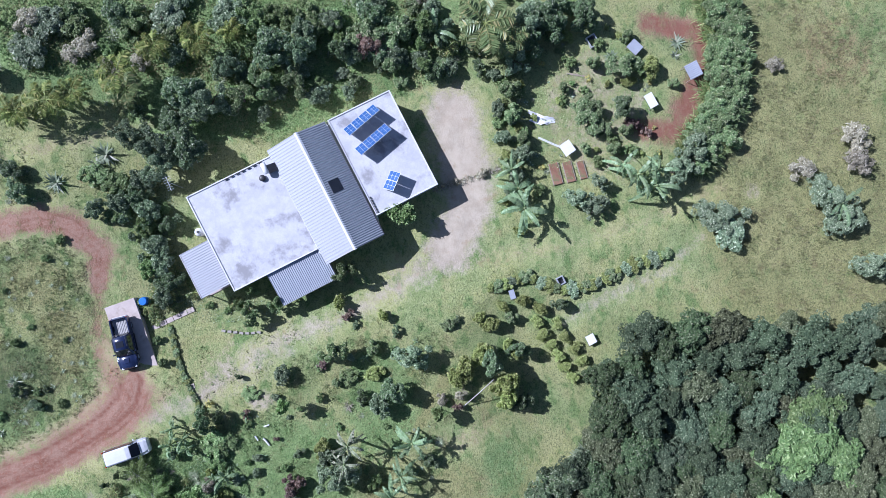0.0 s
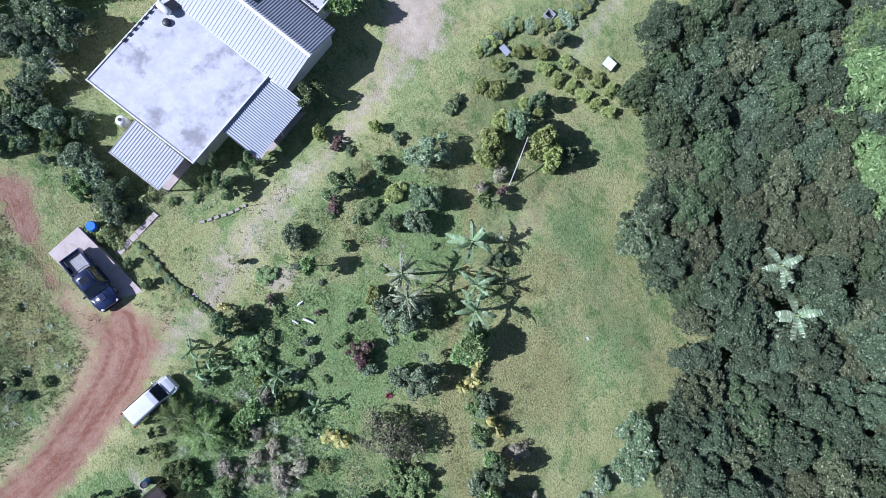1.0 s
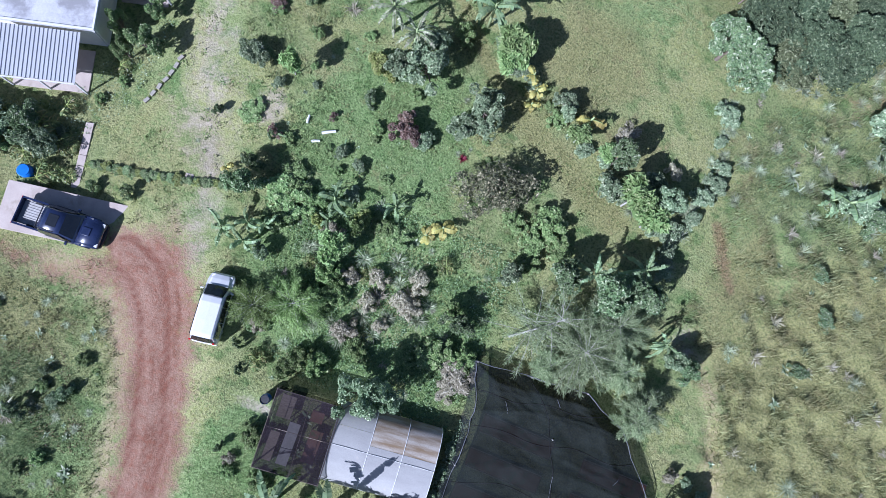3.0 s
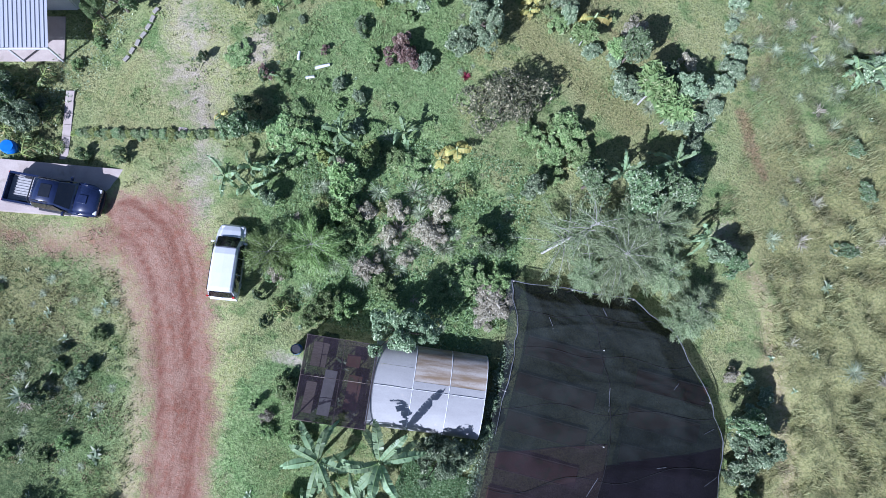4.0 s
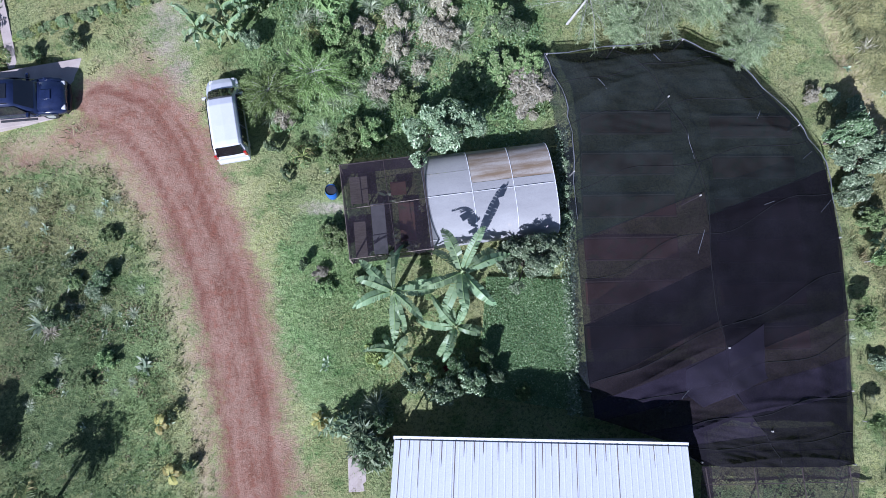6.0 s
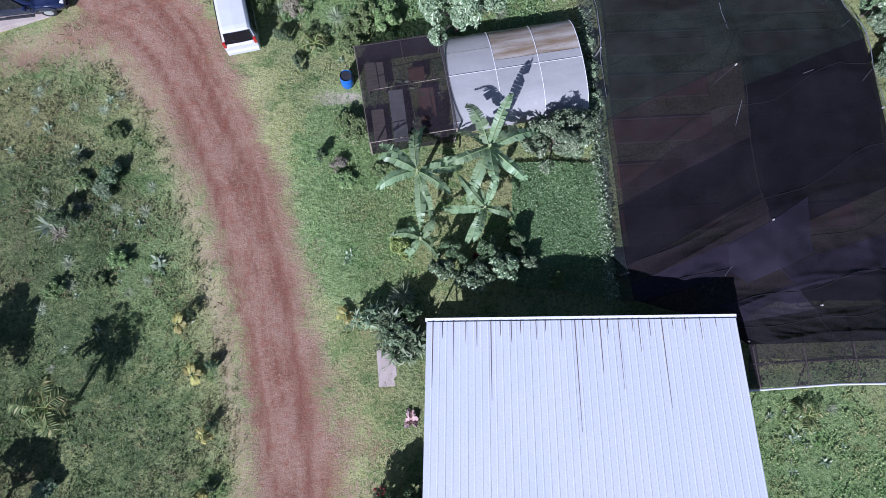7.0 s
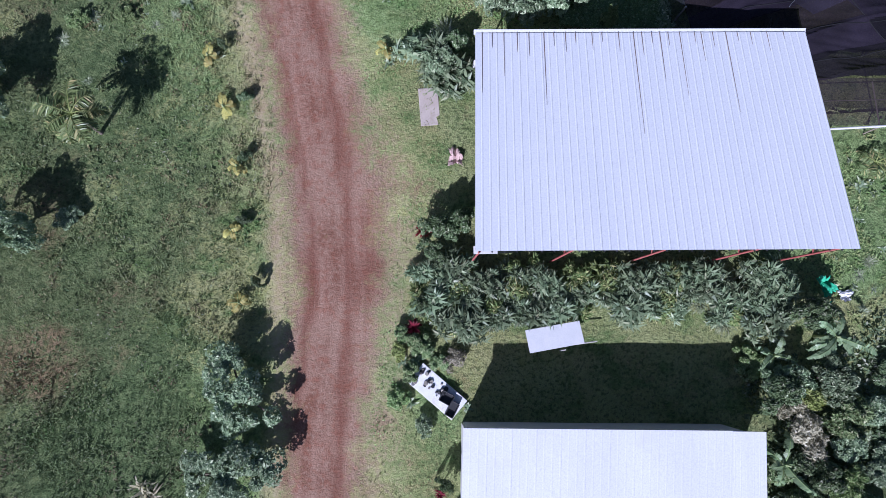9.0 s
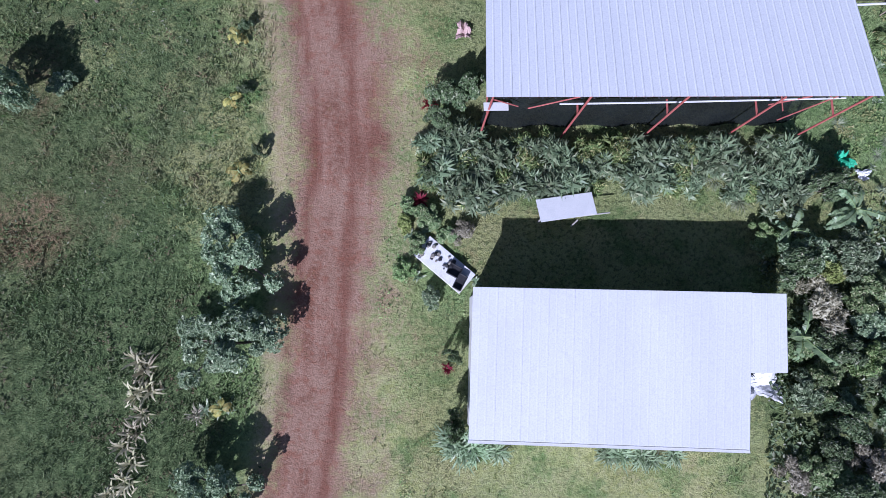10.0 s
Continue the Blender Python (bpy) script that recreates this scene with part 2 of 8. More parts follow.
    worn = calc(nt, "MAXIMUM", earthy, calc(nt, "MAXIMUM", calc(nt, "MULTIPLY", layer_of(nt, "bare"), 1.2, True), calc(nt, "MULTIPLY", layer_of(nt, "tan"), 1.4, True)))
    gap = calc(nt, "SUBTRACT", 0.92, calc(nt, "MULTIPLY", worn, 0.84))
    # dark specks: shade between grass blades put into the colour, thinner on worn ground
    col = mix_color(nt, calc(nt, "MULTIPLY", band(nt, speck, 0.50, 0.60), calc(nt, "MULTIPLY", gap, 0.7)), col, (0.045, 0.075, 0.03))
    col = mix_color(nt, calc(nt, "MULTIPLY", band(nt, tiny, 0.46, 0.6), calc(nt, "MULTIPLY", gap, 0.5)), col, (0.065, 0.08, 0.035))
    nt.links.new(col, bs.inputs["Base Color"])
    bs.inputs["Roughness"].default_value = 0.95
    bs.inputs["Specular IOR Level"].default_value = 0.15
    bump_of(nt, bs, calc(nt, "MULTIPLY", calc(nt, "ADD", calc(nt, "MULTIPLY", speck, 1.0), calc(nt, "MULTIPLY", tiny, 0.6)), calc(nt, "ADD", gap, 0.3)), 1.0, 0.12)
    return mat


M = {}
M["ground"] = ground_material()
M["concrete_roof"] = surface("weathered_roof_concrete", (0.43, 0.43, 0.45), (0.53, 0.53, 0.545), 0.9, 14, 0.75, bump=0.1, stain=(0.20, 0.195, 0.20), stain_scale=0.36, stain_lo=0.50)
M["plaster"] = surface("white_plaster", (0.72, 0.71, 0.68), (0.8, 0.79, 0.76), 1.2, 30, 0.8)
M["trim"] = surface("white_trim_paint", (0.6, 0.6, 0.6), (0.66, 0.66, 0.66), 3, 30, 0.5, bump=0.05)
M["white_metal"] = surface("white_painted_roof_metal", (0.58, 0.59, 0.62), (0.64, 0.65, 0.68), 0.5, 18, 0.5, bump=0.03, stain=(0.54, 0.54, 0.57), stain_scale=0.5, stain_lo=0.56, stretch=(1, 0.25, 1))
# paler copy of the white metal: offsets the shade of the north-facing slope
M["bright_white_metal"] = surface("lightened_white_roof_metal", (0.66, 0.68, 0.71), (0.70, 0.715, 0.74), 0.5, 18, 0.45, bump=0.02, stain=(0.62, 0.63, 0.66), stain_scale=0.5, stain_lo=0.56, stretch=(1, 0.25, 1))
M["darker_white_metal"] = surface("darker_white_roof_metal", (0.36, 0.37, 0.395), (0.42, 0.43, 0.45), 0.6, 18, 0.55, bump=0.03, stretch=(1, 0.3, 1))
M["grey_metal"] = surface("galvanised_roof_metal", (0.20, 0.22, 0.25), (0.27, 0.29, 0.32), 0.8, 18, 0.5, metal=0.25, bump=0.04)
M["light_metal"] = surface("light_grey_roof_metal", (0.34, 0.36, 0.40), (0.40, 0.42, 0.46), 0.8, 18, 0.5, metal=0.15, bump=0.04)
M["rust"] = surface("rusty_streak", (0.16, 0.11, 0.09), (0.23, 0.17, 0.14), 4, 30, 0.85)
M["red_steel"] = surface("red_primer_steel", (0.38, 0.09, 0.08), (0.46, 0.15, 0.125), 5, 30, 0.6, bump=0.06)
M["concrete"] = surface("pale_concrete", (0.42, 0.35, 0.31), (0.50, 0.43, 0.38), 1.1, 22, 0.85, stain=(0.30, 0.25, 0.20), stain_scale=0.8)
M["stone"] = surface("grey_stone", (0.28, 0.26, 0.22), (0.42, 0.38, 0.33), 3, 18, 0.9, bump=0.4)
M["bark"] = surface("brown_bark", (0.13, 0.10, 0.075), (0.24, 0.20, 0.16), 6, 30, 0.9, bump=0.5, stretch=(3, 3, 0.6))
M["pale_bark"] = surface("pale_grey_bark", (0.36, 0.34, 0.31), (0.5, 0.48, 0.44), 6, 30, 0.9, bump=0.4)
M["wood"] = surface("weathered_wood", (0.24, 0.19, 0.14), (0.38, 0.32, 0.26), 4, 25, 0.85, bump=0.3, stretch=(1, 6, 6))
M["blue_plastic"] = surface("blue_plastic", (0.02, 0.13, 0.50), (0.03, 0.18, 0.58), 2, 30, 0.35, bump=0.02)
M["white_plastic"] = surface("white_plastic_sheet", (0.68, 0.69, 0.70), (0.74, 0.74, 0.75), 2, 30, 0.45, bump=0.05)
M["black_rubber"] = surface("black_rubber", (0.015, 0.015, 0.016), (0.03, 0.03, 0.03), 4, 40, 0.8)
M["navy_paint"] = surface("dark_blue_car_paint", (0.012, 0.018, 0.05), (0.018, 0.026, 0.07), 3, 60, 0.22, bump=0.0, coat=0.8)
M["white_paint"] = surface("white_car_paint", (0.62, 0.63, 0.64), (0.66, 0.66, 0.67), 3, 60, 0.25, bump=0.0, coat=0.7)
M["chrome"] = surface("chrome", (0.6, 0.6, 0.6), (0.7, 0.7, 0.7), 3, 60, 0.2, metal=1.0, bump=0.0)
M["dark_glass"] = surface("tinted_car_glass", (0.012, 0.014, 0.018), (0.02, 0.022, 0.026), 3, 60, 0.06, bump=0.0, coat=1.0)
M["red_lamp"] = surface("red_lamp_lens", (0.4, 0.01, 0.01), (0.5, 0.02, 0.02), 3, 60, 0.15, bump=0.0, coat=1.0)
M["clear_lamp"] = surface("clear_lamp_lens", (0.6, 0.6, 0.6), (0.7, 0.7, 0.7), 3, 60, 0.1, bump=0.0, coat=1.0)
M["bed_liner"] = surface("grey_ribbed_bed", (0.33, 0.32, 0.31), (0.42, 0.41, 0.40), 3, 40, 0.7)
M["solar_cell"] = surface("blue_solar_cells", (0.03, 0.08, 0.22), (0.06, 0.14, 0.34), 9, 40, 0.12, bump=0.0, coat=0.6)
M["aluminium"] = surface("aluminium", (0.55, 0.57, 0.60), (0.68, 0.69, 0.70), 3, 40, 0.4, metal=0.6, bump=0.03)
M["dark_inside"] = surface("dark_tank_plastic", (0.02, 0.02, 0.024), (0.04, 0.04, 0.045), 3, 40, 0.5)
M["red_soil"] = surface("red_garden_soil", (0.20, 0.10, 0.06), (0.28, 0.15, 0.095), 1.5, 16, 0.95, bump=0.6, stain=(0.12, 0.15, 0.06), stain_scale=2.2, stain_lo=0.5)
M["tarp"] = surface("pale_tarp", (0.66, 0.66, 0.68), (0.76, 0.76, 0.77), 2.5, 20, 0.6, bump=0.3, stain=(0.45, 0.40, 0.34), stain_scale=1.2)
M["green_cloth"] = surface("green_cloth", (0.03, 0.36, 0.19), (0.06, 0.48, 0.27), 3, 30, 0.7)
M["pink"] = surface("pink_cloth", (0.45, 0.30, 0.28), (0.55, 0.40, 0.36), 3, 30, 0.8)

M["leaf_dark"] = leaf_mat("dark_glossy_leaves", (0.099, 0.156, 0.077), (0.244, 0.323, 0.149), (0.475, 0.502, 0.356))
M["leaf_mid"] = leaf_mat("mid_green_leaves", (0.144, 0.218, 0.094), (0.317, 0.400, 0.174), (0.549, 0.556, 0.343))
M["leaf_grey"] = leaf_mat("grey_green_leaves", (0.154, 0.219, 0.122), (0.345, 0.421, 0.245), (0.581, 0.632, 0.433))
M["leaf_forest"] = leaf_mat("dark_forest_leaves", (0.045, 0.072, 0.038), (0.13, 0.172, 0.086), (0.27, 0.315, 0.19), 0.75)
M["leaf_ginger"] = leaf_mat("ginger_blades", (0.110, 0.160, 0.088), (0.264, 0.319, 0.176), (0.440, 0.462, 0.297), 0.4)
M["leaf_bright"] = leaf_mat("bright_green_leaves", (0.166, 0.253, 0.092), (0.314, 0.403, 0.158), (0.459, 0.493, 0.262))
M["leaf_lime"] = leaf_mat("yellow_green_leaves", (0.23, 0.285, 0.085), (0.40, 0.45, 0.15), (0.54, 0.53, 0.24))
M["leaf_wilted"] = leaf_mat("wilted_banana_leaves", (0.19, 0.21, 0.13), (0.35, 0.37, 0.25), (0.48, 0.44, 0.34), 0.5)
M["leaf_yellow"] = leaf_mat("yellow_leaves", (0.36, 0.31, 0.08), (0.46, 0.41, 0.14))
M["leaf_croton"] = leaf_mat("cream_and_dark_mottled_leaves", (0.07, 0.085, 0.05), (0.36, 0.36, 0.21), (0.62, 0.57, 0.38))
M["leaf_red"] = leaf_mat("dull_red_leaves", (0.20, 0.13, 0.10), (0.38, 0.27, 0.22), (0.52, 0.45, 0.38))
M["leaf_crimson"] = leaf_mat("crimson_leaves", (0.16, 0.015, 0.025), (0.26, 0.03, 0.05))
M["leaf_dry"] = leaf_mat("dry_pale_leaves", (0.30, 0.27, 0.18), (0.48, 0.45, 0.33), (0.62, 0.58, 0.46))
M["leaf_lily"] = leaf_mat("pale_lily_blades", (0.23, 0.32, 0.17), (0.40, 0.50, 0.30), (0.52, 0.58, 0.42))
M["leaf_maize"] = leaf_mat("dry_maize_leaves", (0.40, 0.36, 0.22), (0.62, 0.57, 0.40), (0.30, 0.30, 0.15))
M["leaf_banana"] = leaf_mat("banana_leaves", (0.182, 0.273, 0.133), (0.303, 0.394, 0.212), None, 0.4, 0.3)
M["leaf_palm"] = leaf_mat("palm_leaflets", (0.134, 0.185, 0.067), (0.266, 0.308, 0.127), (0.427, 0.371, 0.168), 0.35)
M["leaf_coconut"] = leaf_mat("yellowish_palm_leaflets", (0.20, 0.245, 0.075), (0.36, 0.40, 0.125), (0.52, 0.48, 0.19), 0.35)
M["needle"] = leaf_mat("feathery_needles", (0.19, 0.25, 0.12), (0.36, 0.425, 0.225), (0.50, 0.54, 0.33), 0.6)
M["blade_grey"] = leaf_mat("grey_green_blades", (0.16, 0.21, 0.13), (0.31, 0.36, 0.23), (0.45, 0.46, 0.33), 0.5)
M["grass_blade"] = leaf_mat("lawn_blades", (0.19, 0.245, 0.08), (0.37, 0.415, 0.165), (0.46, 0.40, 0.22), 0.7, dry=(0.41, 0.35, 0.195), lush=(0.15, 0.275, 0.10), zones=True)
M["tussock"] = leaf_mat("tussock_blades", (0.23, 0.28, 0.165), (0.41, 0.455, 0.285), (0.55, 0.55, 0.39), 0.5)
M["leaf_olive"] = leaf_mat("olive_forest_leaves", (0.068, 0.082, 0.038), (0.17, 0.19, 0.094), (0.29, 0.305, 0.18), 0.75)
M["needle_green"] = leaf_mat("fresh_green_needles", (0.20, 0.29, 0.09), (0.36, 0.47, 0.17), (0.45, 0.53, 0.25), 0.6, 0.35)
M["rank_blade"] = leaf_mat("tall_green_grass", (0.12, 0.17, 0.06), (0.25, 0.30, 0.12), (0.38, 0.38, 0.2), 0.7, dry=(0.36, 0.33, 0.17), lush=(0.13, 0.22, 0.07), zones=True)
M["field_dark"] = leaf_mat("dark_field_leaves", (0.085, 0.13, 0.052), (0.18, 0.235, 0.095), (0.28, 0.30, 0.16), 0.6, dry=(0.20, 0.12, 0.075), lush=(0.085, 0.14, 0.05))
M["field_leaf"] = leaf_mat("rough_field_leaves", (0.075, 0.125, 0.042), (0.155, 0.22, 0.075), (0.33, 0.35, 0.17), 0.6, dry=(0.28, 0.215, 0.11), lush=(0.12, 0.235, 0.065))
M["leaf_wood_grey"] = leaf_mat("grey_green_forest_leaves", (0.062, 0.093, 0.052), (0.15, 0.195, 0.108), (0.27, 0.31, 0.19), 0.75)
M["leaf_wood_deep"] = leaf_mat("deep_green_forest_leaves", (0.05, 0.08, 0.035), (0.12, 0.165, 0.065), (0.225, 0.24, 0.145), 0.75)
M["leaf_fresh"] = leaf_mat("fresh_forest_leaves", (0.11, 0.17, 0.06), (0.22, 0.305, 0.11), (0.34, 0.41, 0.19), 0.5)
M["creeper"] = leaf_mat("creeper_leaves", (0.125, 0.215, 0.085), (0.235, 0.355, 0.145), (0.42, 0.52, 0.29), 0.45)
M["weed_leaf"] = leaf_mat("low_weed_leaves", (0.142, 0.225, 0.076), (0.283, 0.399, 0.131), (0.489, 0.515, 0.248), 0.6, dry=(0.33, 0.29, 0.13), lush=(0.13, 0.26, 0.07))
M["dry_blade"] = leaf_mat("tall_dry_grass", (0.125, 0.12, 0.055), (0.28, 0.255, 0.12), (0.40, 0.35, 0.20), 0.7, dry=(0.30, 0.215, 0.115), lush=(0.18, 0.22, 0.08), zones=True)
M["reed"] = leaf_mat("hedge_blades", (0.125, 0.185, 0.060), (0.284, 0.340, 0.118), (0.480, 0.448, 0.202), 0.5)

# ---- ground ----
ROAD = [(13.4, -95, 1.5), (13.7, -67.5, 1.45), (14.4, -63, 1.4), (14.8, -58.7, 1.6), (15.35, -54.2, 1.95), (15.25, -50.7, 2.0), (14.7, -47.2, 1.75), (13.6, -41.5, 1.75), (12.6, -37.5, 1.85), (11.8, -35.6, 1.9), (10.6, -32.9, 2.0), (9.2, -30.3, 2.4), (7.4, -28.2, 2.5), (5.6, -27.6, 1.4)]
LOOP = [(-4.4, -30.4, 0.9), (-7.9, -29.8, 1.5), (-11.1, -32.3, 1.7), (-12.3, -35.4, 1.6), (-11.9, -39.2, 1.5), (-9, -60, 1.3), (-7, -95, 1.3)]
VERGE = [(7.2, -24.6, 1.2), (9.6, -27.5, 1.5), (12.0, -33.3, 1.3), (14.0, -37.5, 1.5), (15.2, -42, 1.5), (16.4, -46.5, 1.5), (17.9, -50.5, 1.8), (17.4, -55, 1.5), (16.7, -61, 1.5), (16.2, -68, 1.5)]
WEST_VERGE = [(1.5, -30.4, 1.2), (4.4, -29.8, 1.6), (7.4, -31.4, 1.6), (9.2, -35.0, 1.0), (10.8, -40, 0.8), (12.0, -45, 0.7), (12.8, -51, 0.6), (12.9, -60, 0.6), (12.2, -67, 0.7)]
EASTWAY = [(42.2, -17.8, 1.1), (45.0, -20.7, 0.9), (46.8, -25.4, 0.9), (48.5, -30, 0.9), (50.2, -35, 0.9)]
BARE = [(-18.5, 8.4, 3.2), (-12.6, 8.8, 3.2), (-8.5, 9.2, 2.6), (-4.1, 6.2, 2.8), (-1.0, 1.0, 1.9), (1.9, -6, 1.2), (2.6, -10, 1.4), (4.4, -14.5, 2.3), (5.6, -17.4, 2.8), (7.6, -20.5, 1.5), (8.8, -24, 1.3), (9.6, -27, 0.9)]
PATHS = [(5.5, 17.7, 0.9), (3.0, 23.1, 1.5), (1.3, 29.7, 1.8), (-2, 34, 0.8)]
TRACK = [(-2.4, 0.2, 1.6), (-2.7, 9.5, 1.5), (-2.6, 18.8, 1.4), (-4.5, 28.6, 1.1), (-7.2, 37.5, 0.9)]
NW_PATH = [(-18.8, -40, 1.4), (-19.9, -30.7, 1.4), (-21.3, -22.8, 1.0)]
GARDEN = [(-26.4, 31.7, 1.6), (-24.6, 37.2, 1.7), (-21.3, 37.4, 1.5), (-16.2, 34.4, 2.0), (-13.7, 33.4, 1.9), (-14.6, 29.4, 1.5)]
STRIP = [(40.8, -8.8, 0.5), (42.1, -10.9, 0.7), (43.3, -12.6, 0.5), (41.0, -19.5, 1.1)]


def along(px, py, line):
    """How far each point lies from a line of given half-width: 0 on its middle, 1 at its edge."""
    best = np.full(px.shape, 99.0)
    for (ax, ay, aw), (bx, by, bw) in zip(line, line[1:]):
        dx, dy = bx - ax, by - ay
        k = np.clip(((px - ax) * dx + (py - ay) * dy) / (dx * dx + dy * dy), 0, 1)
        best = np.minimum(best, np.hypot(px - ax - k * dx, py - ay - k * dy) / (aw + k * (bw - aw)))
    return best


def blob(px, py, x, y, rx, ry=None):
    return np.hypot((px - x) / rx, (py - y) / (ry or rx))


def layers(px, py):
    """What grows or lies where: a share from 0 to 1 of each kind of ground."""
    edge = lambda d, soft: np.clip(0.5 + (1 - d) / soft, 0, 1)
    top = lambda *a: np.maximum.reduce(a)
    b = lambda x, y, rx, ry=None, soft=0.9: edge(blob(px, py, x, y, rx, ry), soft)
    soil = top(edge(along(px, py, ROAD), 1.3), 0.58 * b(5.6, -29.4, 3.6, 2.0, 1.2), 0.85 * edge(along(px, py, LOOP), 1.3), 0.8 * edge(along(px, py, GARDEN), 1.2), 0.3 * edge(along(px, py, VERGE), 1.8), 0.24 * edge(along(px, py, WEST_VERGE), 1.8), 0.6 * edge(along(px, py, [(6.5, -29.2, 1.2), (3, -30.8, 0.8), (-4.4, -30.5, 0.9)]), 1.8), 0.5 * edge(along(px, py, [(16.4, -46.5, 0.7), (17.4, -49.4, 1.2), (19.2, -49.6, 0.7)]), 1.6))
    d_road = along(px, py, ROAD)
    across, onward, best, s0 = np.zeros(len(px)), np.zeros(len(px)), np.full(len(px), 1e9), 0.0
    for (ax, ay, aw), (bx, by, bw) in list(zip(ROAD, ROAD[1:])) + list(zip(LOOP, LOOP[1:])):
        dx, dy = bx - ax, by - ay
        seg = math.hypot(dx, dy)
        k = np.clip(((px - ax) * dx + (py - ay) * dy) / seg ** 2, 0, 1)
        d = np.hypot(px - ax - k * dx, py - ay - k * dy)
        near = d < best
        best = np.where(near, d, best)
        across = np.where(near, d * np.sign((px - ax) * dy - (py - ay) * dx), across)
        onward = np.where(near, s0 + k * seg, onward)
        s0 += seg
    rut = np.exp(-((np.abs(d_road - 0.55)) / 0.16) ** 2) * 0.3 * (d_road < 1.2)
    for o, w in ((-1.2, 0.34), (0.6, 0.38)):
        rut = np.maximum(rut, 0.66 * np.exp(-((across - o + 0.14 * np.sin(onward * 0.31 + 2 * o) ) / w) ** 2) * (d_road < 1.15))
    rut = np.maximum(rut, 0.62 * edge(blob(px, py, 16.6, -53.2, 1.1, 1.3), 1.6))
    rut = np.maximum(rut, 0.6 * edge(along(px, py, GARDEN), 1.2))
    rut = np.maximum(rut, 0.5 * edge(blob(px, py, 14, -53, 0.7, 1.0), 1.0))
    rust = top(0.8 * edge(along(px, py, STRIP[:3]), 1.5), 0.55 * b(2.0, -31.3, 3.2, 0.5, 1.4), 0.62 * b(3.4, -56.6, 2.4, 2.2), 0.5 * b(3.0, -50.5, 1.8, 2.4), 0.4 * b(2.4, -40.5, 2.0, 2.5), 0.5 * b(-21, 53, 6, 6), 0.4 * b(34.5, -4.8, 2.2, 1.6), 0.45 * b(14.4, 7.0, 2.0, 2.4), 0.4 * b(7, -54, 2, 2), 0.35 * b(41.6, -17.4, 1.2, 1.6, 1.2))
    bare = top(0.64 * edge(along(px, py, BARE), 2.6), 0.9 * edge(along(px, py, BARE[:4]), 1.5), 0.5 * edge(along(px, py, PATHS), 2.2), 0.42 * b(-17, 24.5, 8.5, 7, 0.5), 0.6 * b(17.0, -33.0, 1.6, 0.5), 0.6 * b(9.1, -15.2, 1.4, 1.6), 0.55 * b(41.6, -17.4, 1.1, 1.3), 0.45 * b(-6.2, 40.6, 1.2))
    tan = top(0.6 * edge(along(px, py, VERGE), 1.8), 0.72 * edge(along(px, py, WEST_VERGE), 1.6), 0.62 * edge(along(px, py, EASTWAY), 1.8), 0.5 * edge(along(px, py, TRACK), 2.0), 0.5 * edge(along(px, py, NW_PATH), 1.6), 0.75 * edge(d_road / 1.4, 1.2), 0.5 * edge(along(px, py, LOOP) / 1.7, 1.0), 0.5 * b(16, 5, 1.6, 4), 0.4 * b(22, -19.5, 3, 2.4), 0.5 * b(22, -24.5, 3.4, 2.4), 0.4 * b(26, -18.7, 2, 1.2), 0.35 * b(24, -67, 12, 2.5))
    dry = top(0.72 * b(53, -27, 8.5, 26, 0.5), 0.62 * b(27.5, -1.5, 6.5, 5), 0.6 * b(33, -7, 3.5, 4), 0.55 * b(20.5, 3.5, 3, 4.5), 0.6 * b(-5, 46, 26, 14, 0.5), 0.5 * b(-17, 24, 9, 7, 0.6), 0.5 * b(5, -20.5, 5, 5, 0.8), 0.75 * edge(along(px, py, [(9.7, 3.8, 0.9), (17, -1.5, 0.5), (22, -6.2, 0.8), (27, -9, 1.3), (33.6, -12, 1.5)]), 1.6), 0.45 * b(4, -55, 4, 4, 1.0), 0.6 * b(1, -34, 6, 3, 1.0), 0.5 * b(18.2, -47.5, 2.2, 6), 0.45 * b(17.8, -62, 2.6, 5), 0.6 * b(44.5, -14, 3.5, 9, 0.9), 0.55 * b(-5.8, -36.4, 4, 4))
    lush = top(0.75 * b(17, -14, 6.5, 8, 0.6), 0.95 * b(20.5, -23.5, 8.5, 6.5, 0.4), 0.6 * b(15, -17, 5, 4), 0.55 * b(30, 5, 5, 5, 1.4), 0.55 * b(7, -44, 4.2, 9, 0.8), b(38, -51, 5, 4, 0.8), 0.8 * b(11, -3, 6, 4, 0.8), b(18, -38, 3.2, 5.5, 0.7), 0.8 * b(8, -62, 5, 7), 0.4 * b(5, -36, 3.5, 3.5), 0.6 * b(20, 9, 4, 3), 0.7 * b(24.5, -27.5, 5, 3), 0.6 * b(19.2, -59, 1.4, 2.0), 0.9 * b(-31, -14, 9, 26, 0.4), 0.8 * b(-22, -14, 4, 13, 0.6), 0.8 * b(-26, 2, 5, 9, 0.6))
    rank = top(0.65 * b(1, -63, 11, 16, 0.5), 0.85 * b(4, -67, 8, 6, 0.6), 0.6 * b(4, -39, 5, 5), 0.6 * b(4, -46, 5, 6, 0.8), 0.55 * b(8, -50, 3, 6), 0.8 * b(30, 30, 20, 16, 0.5), 0.6 * b(35, -63, 4.5, 6), 0.5 * b(49, -2, 10, 8, 0.6))
    return dict(soil=soil, bare=bare, rut=rut, dry=dry, lush=lush, rank=rank, tan=tan, rust=rust, across=across, onward=onward, d_road=d_road)


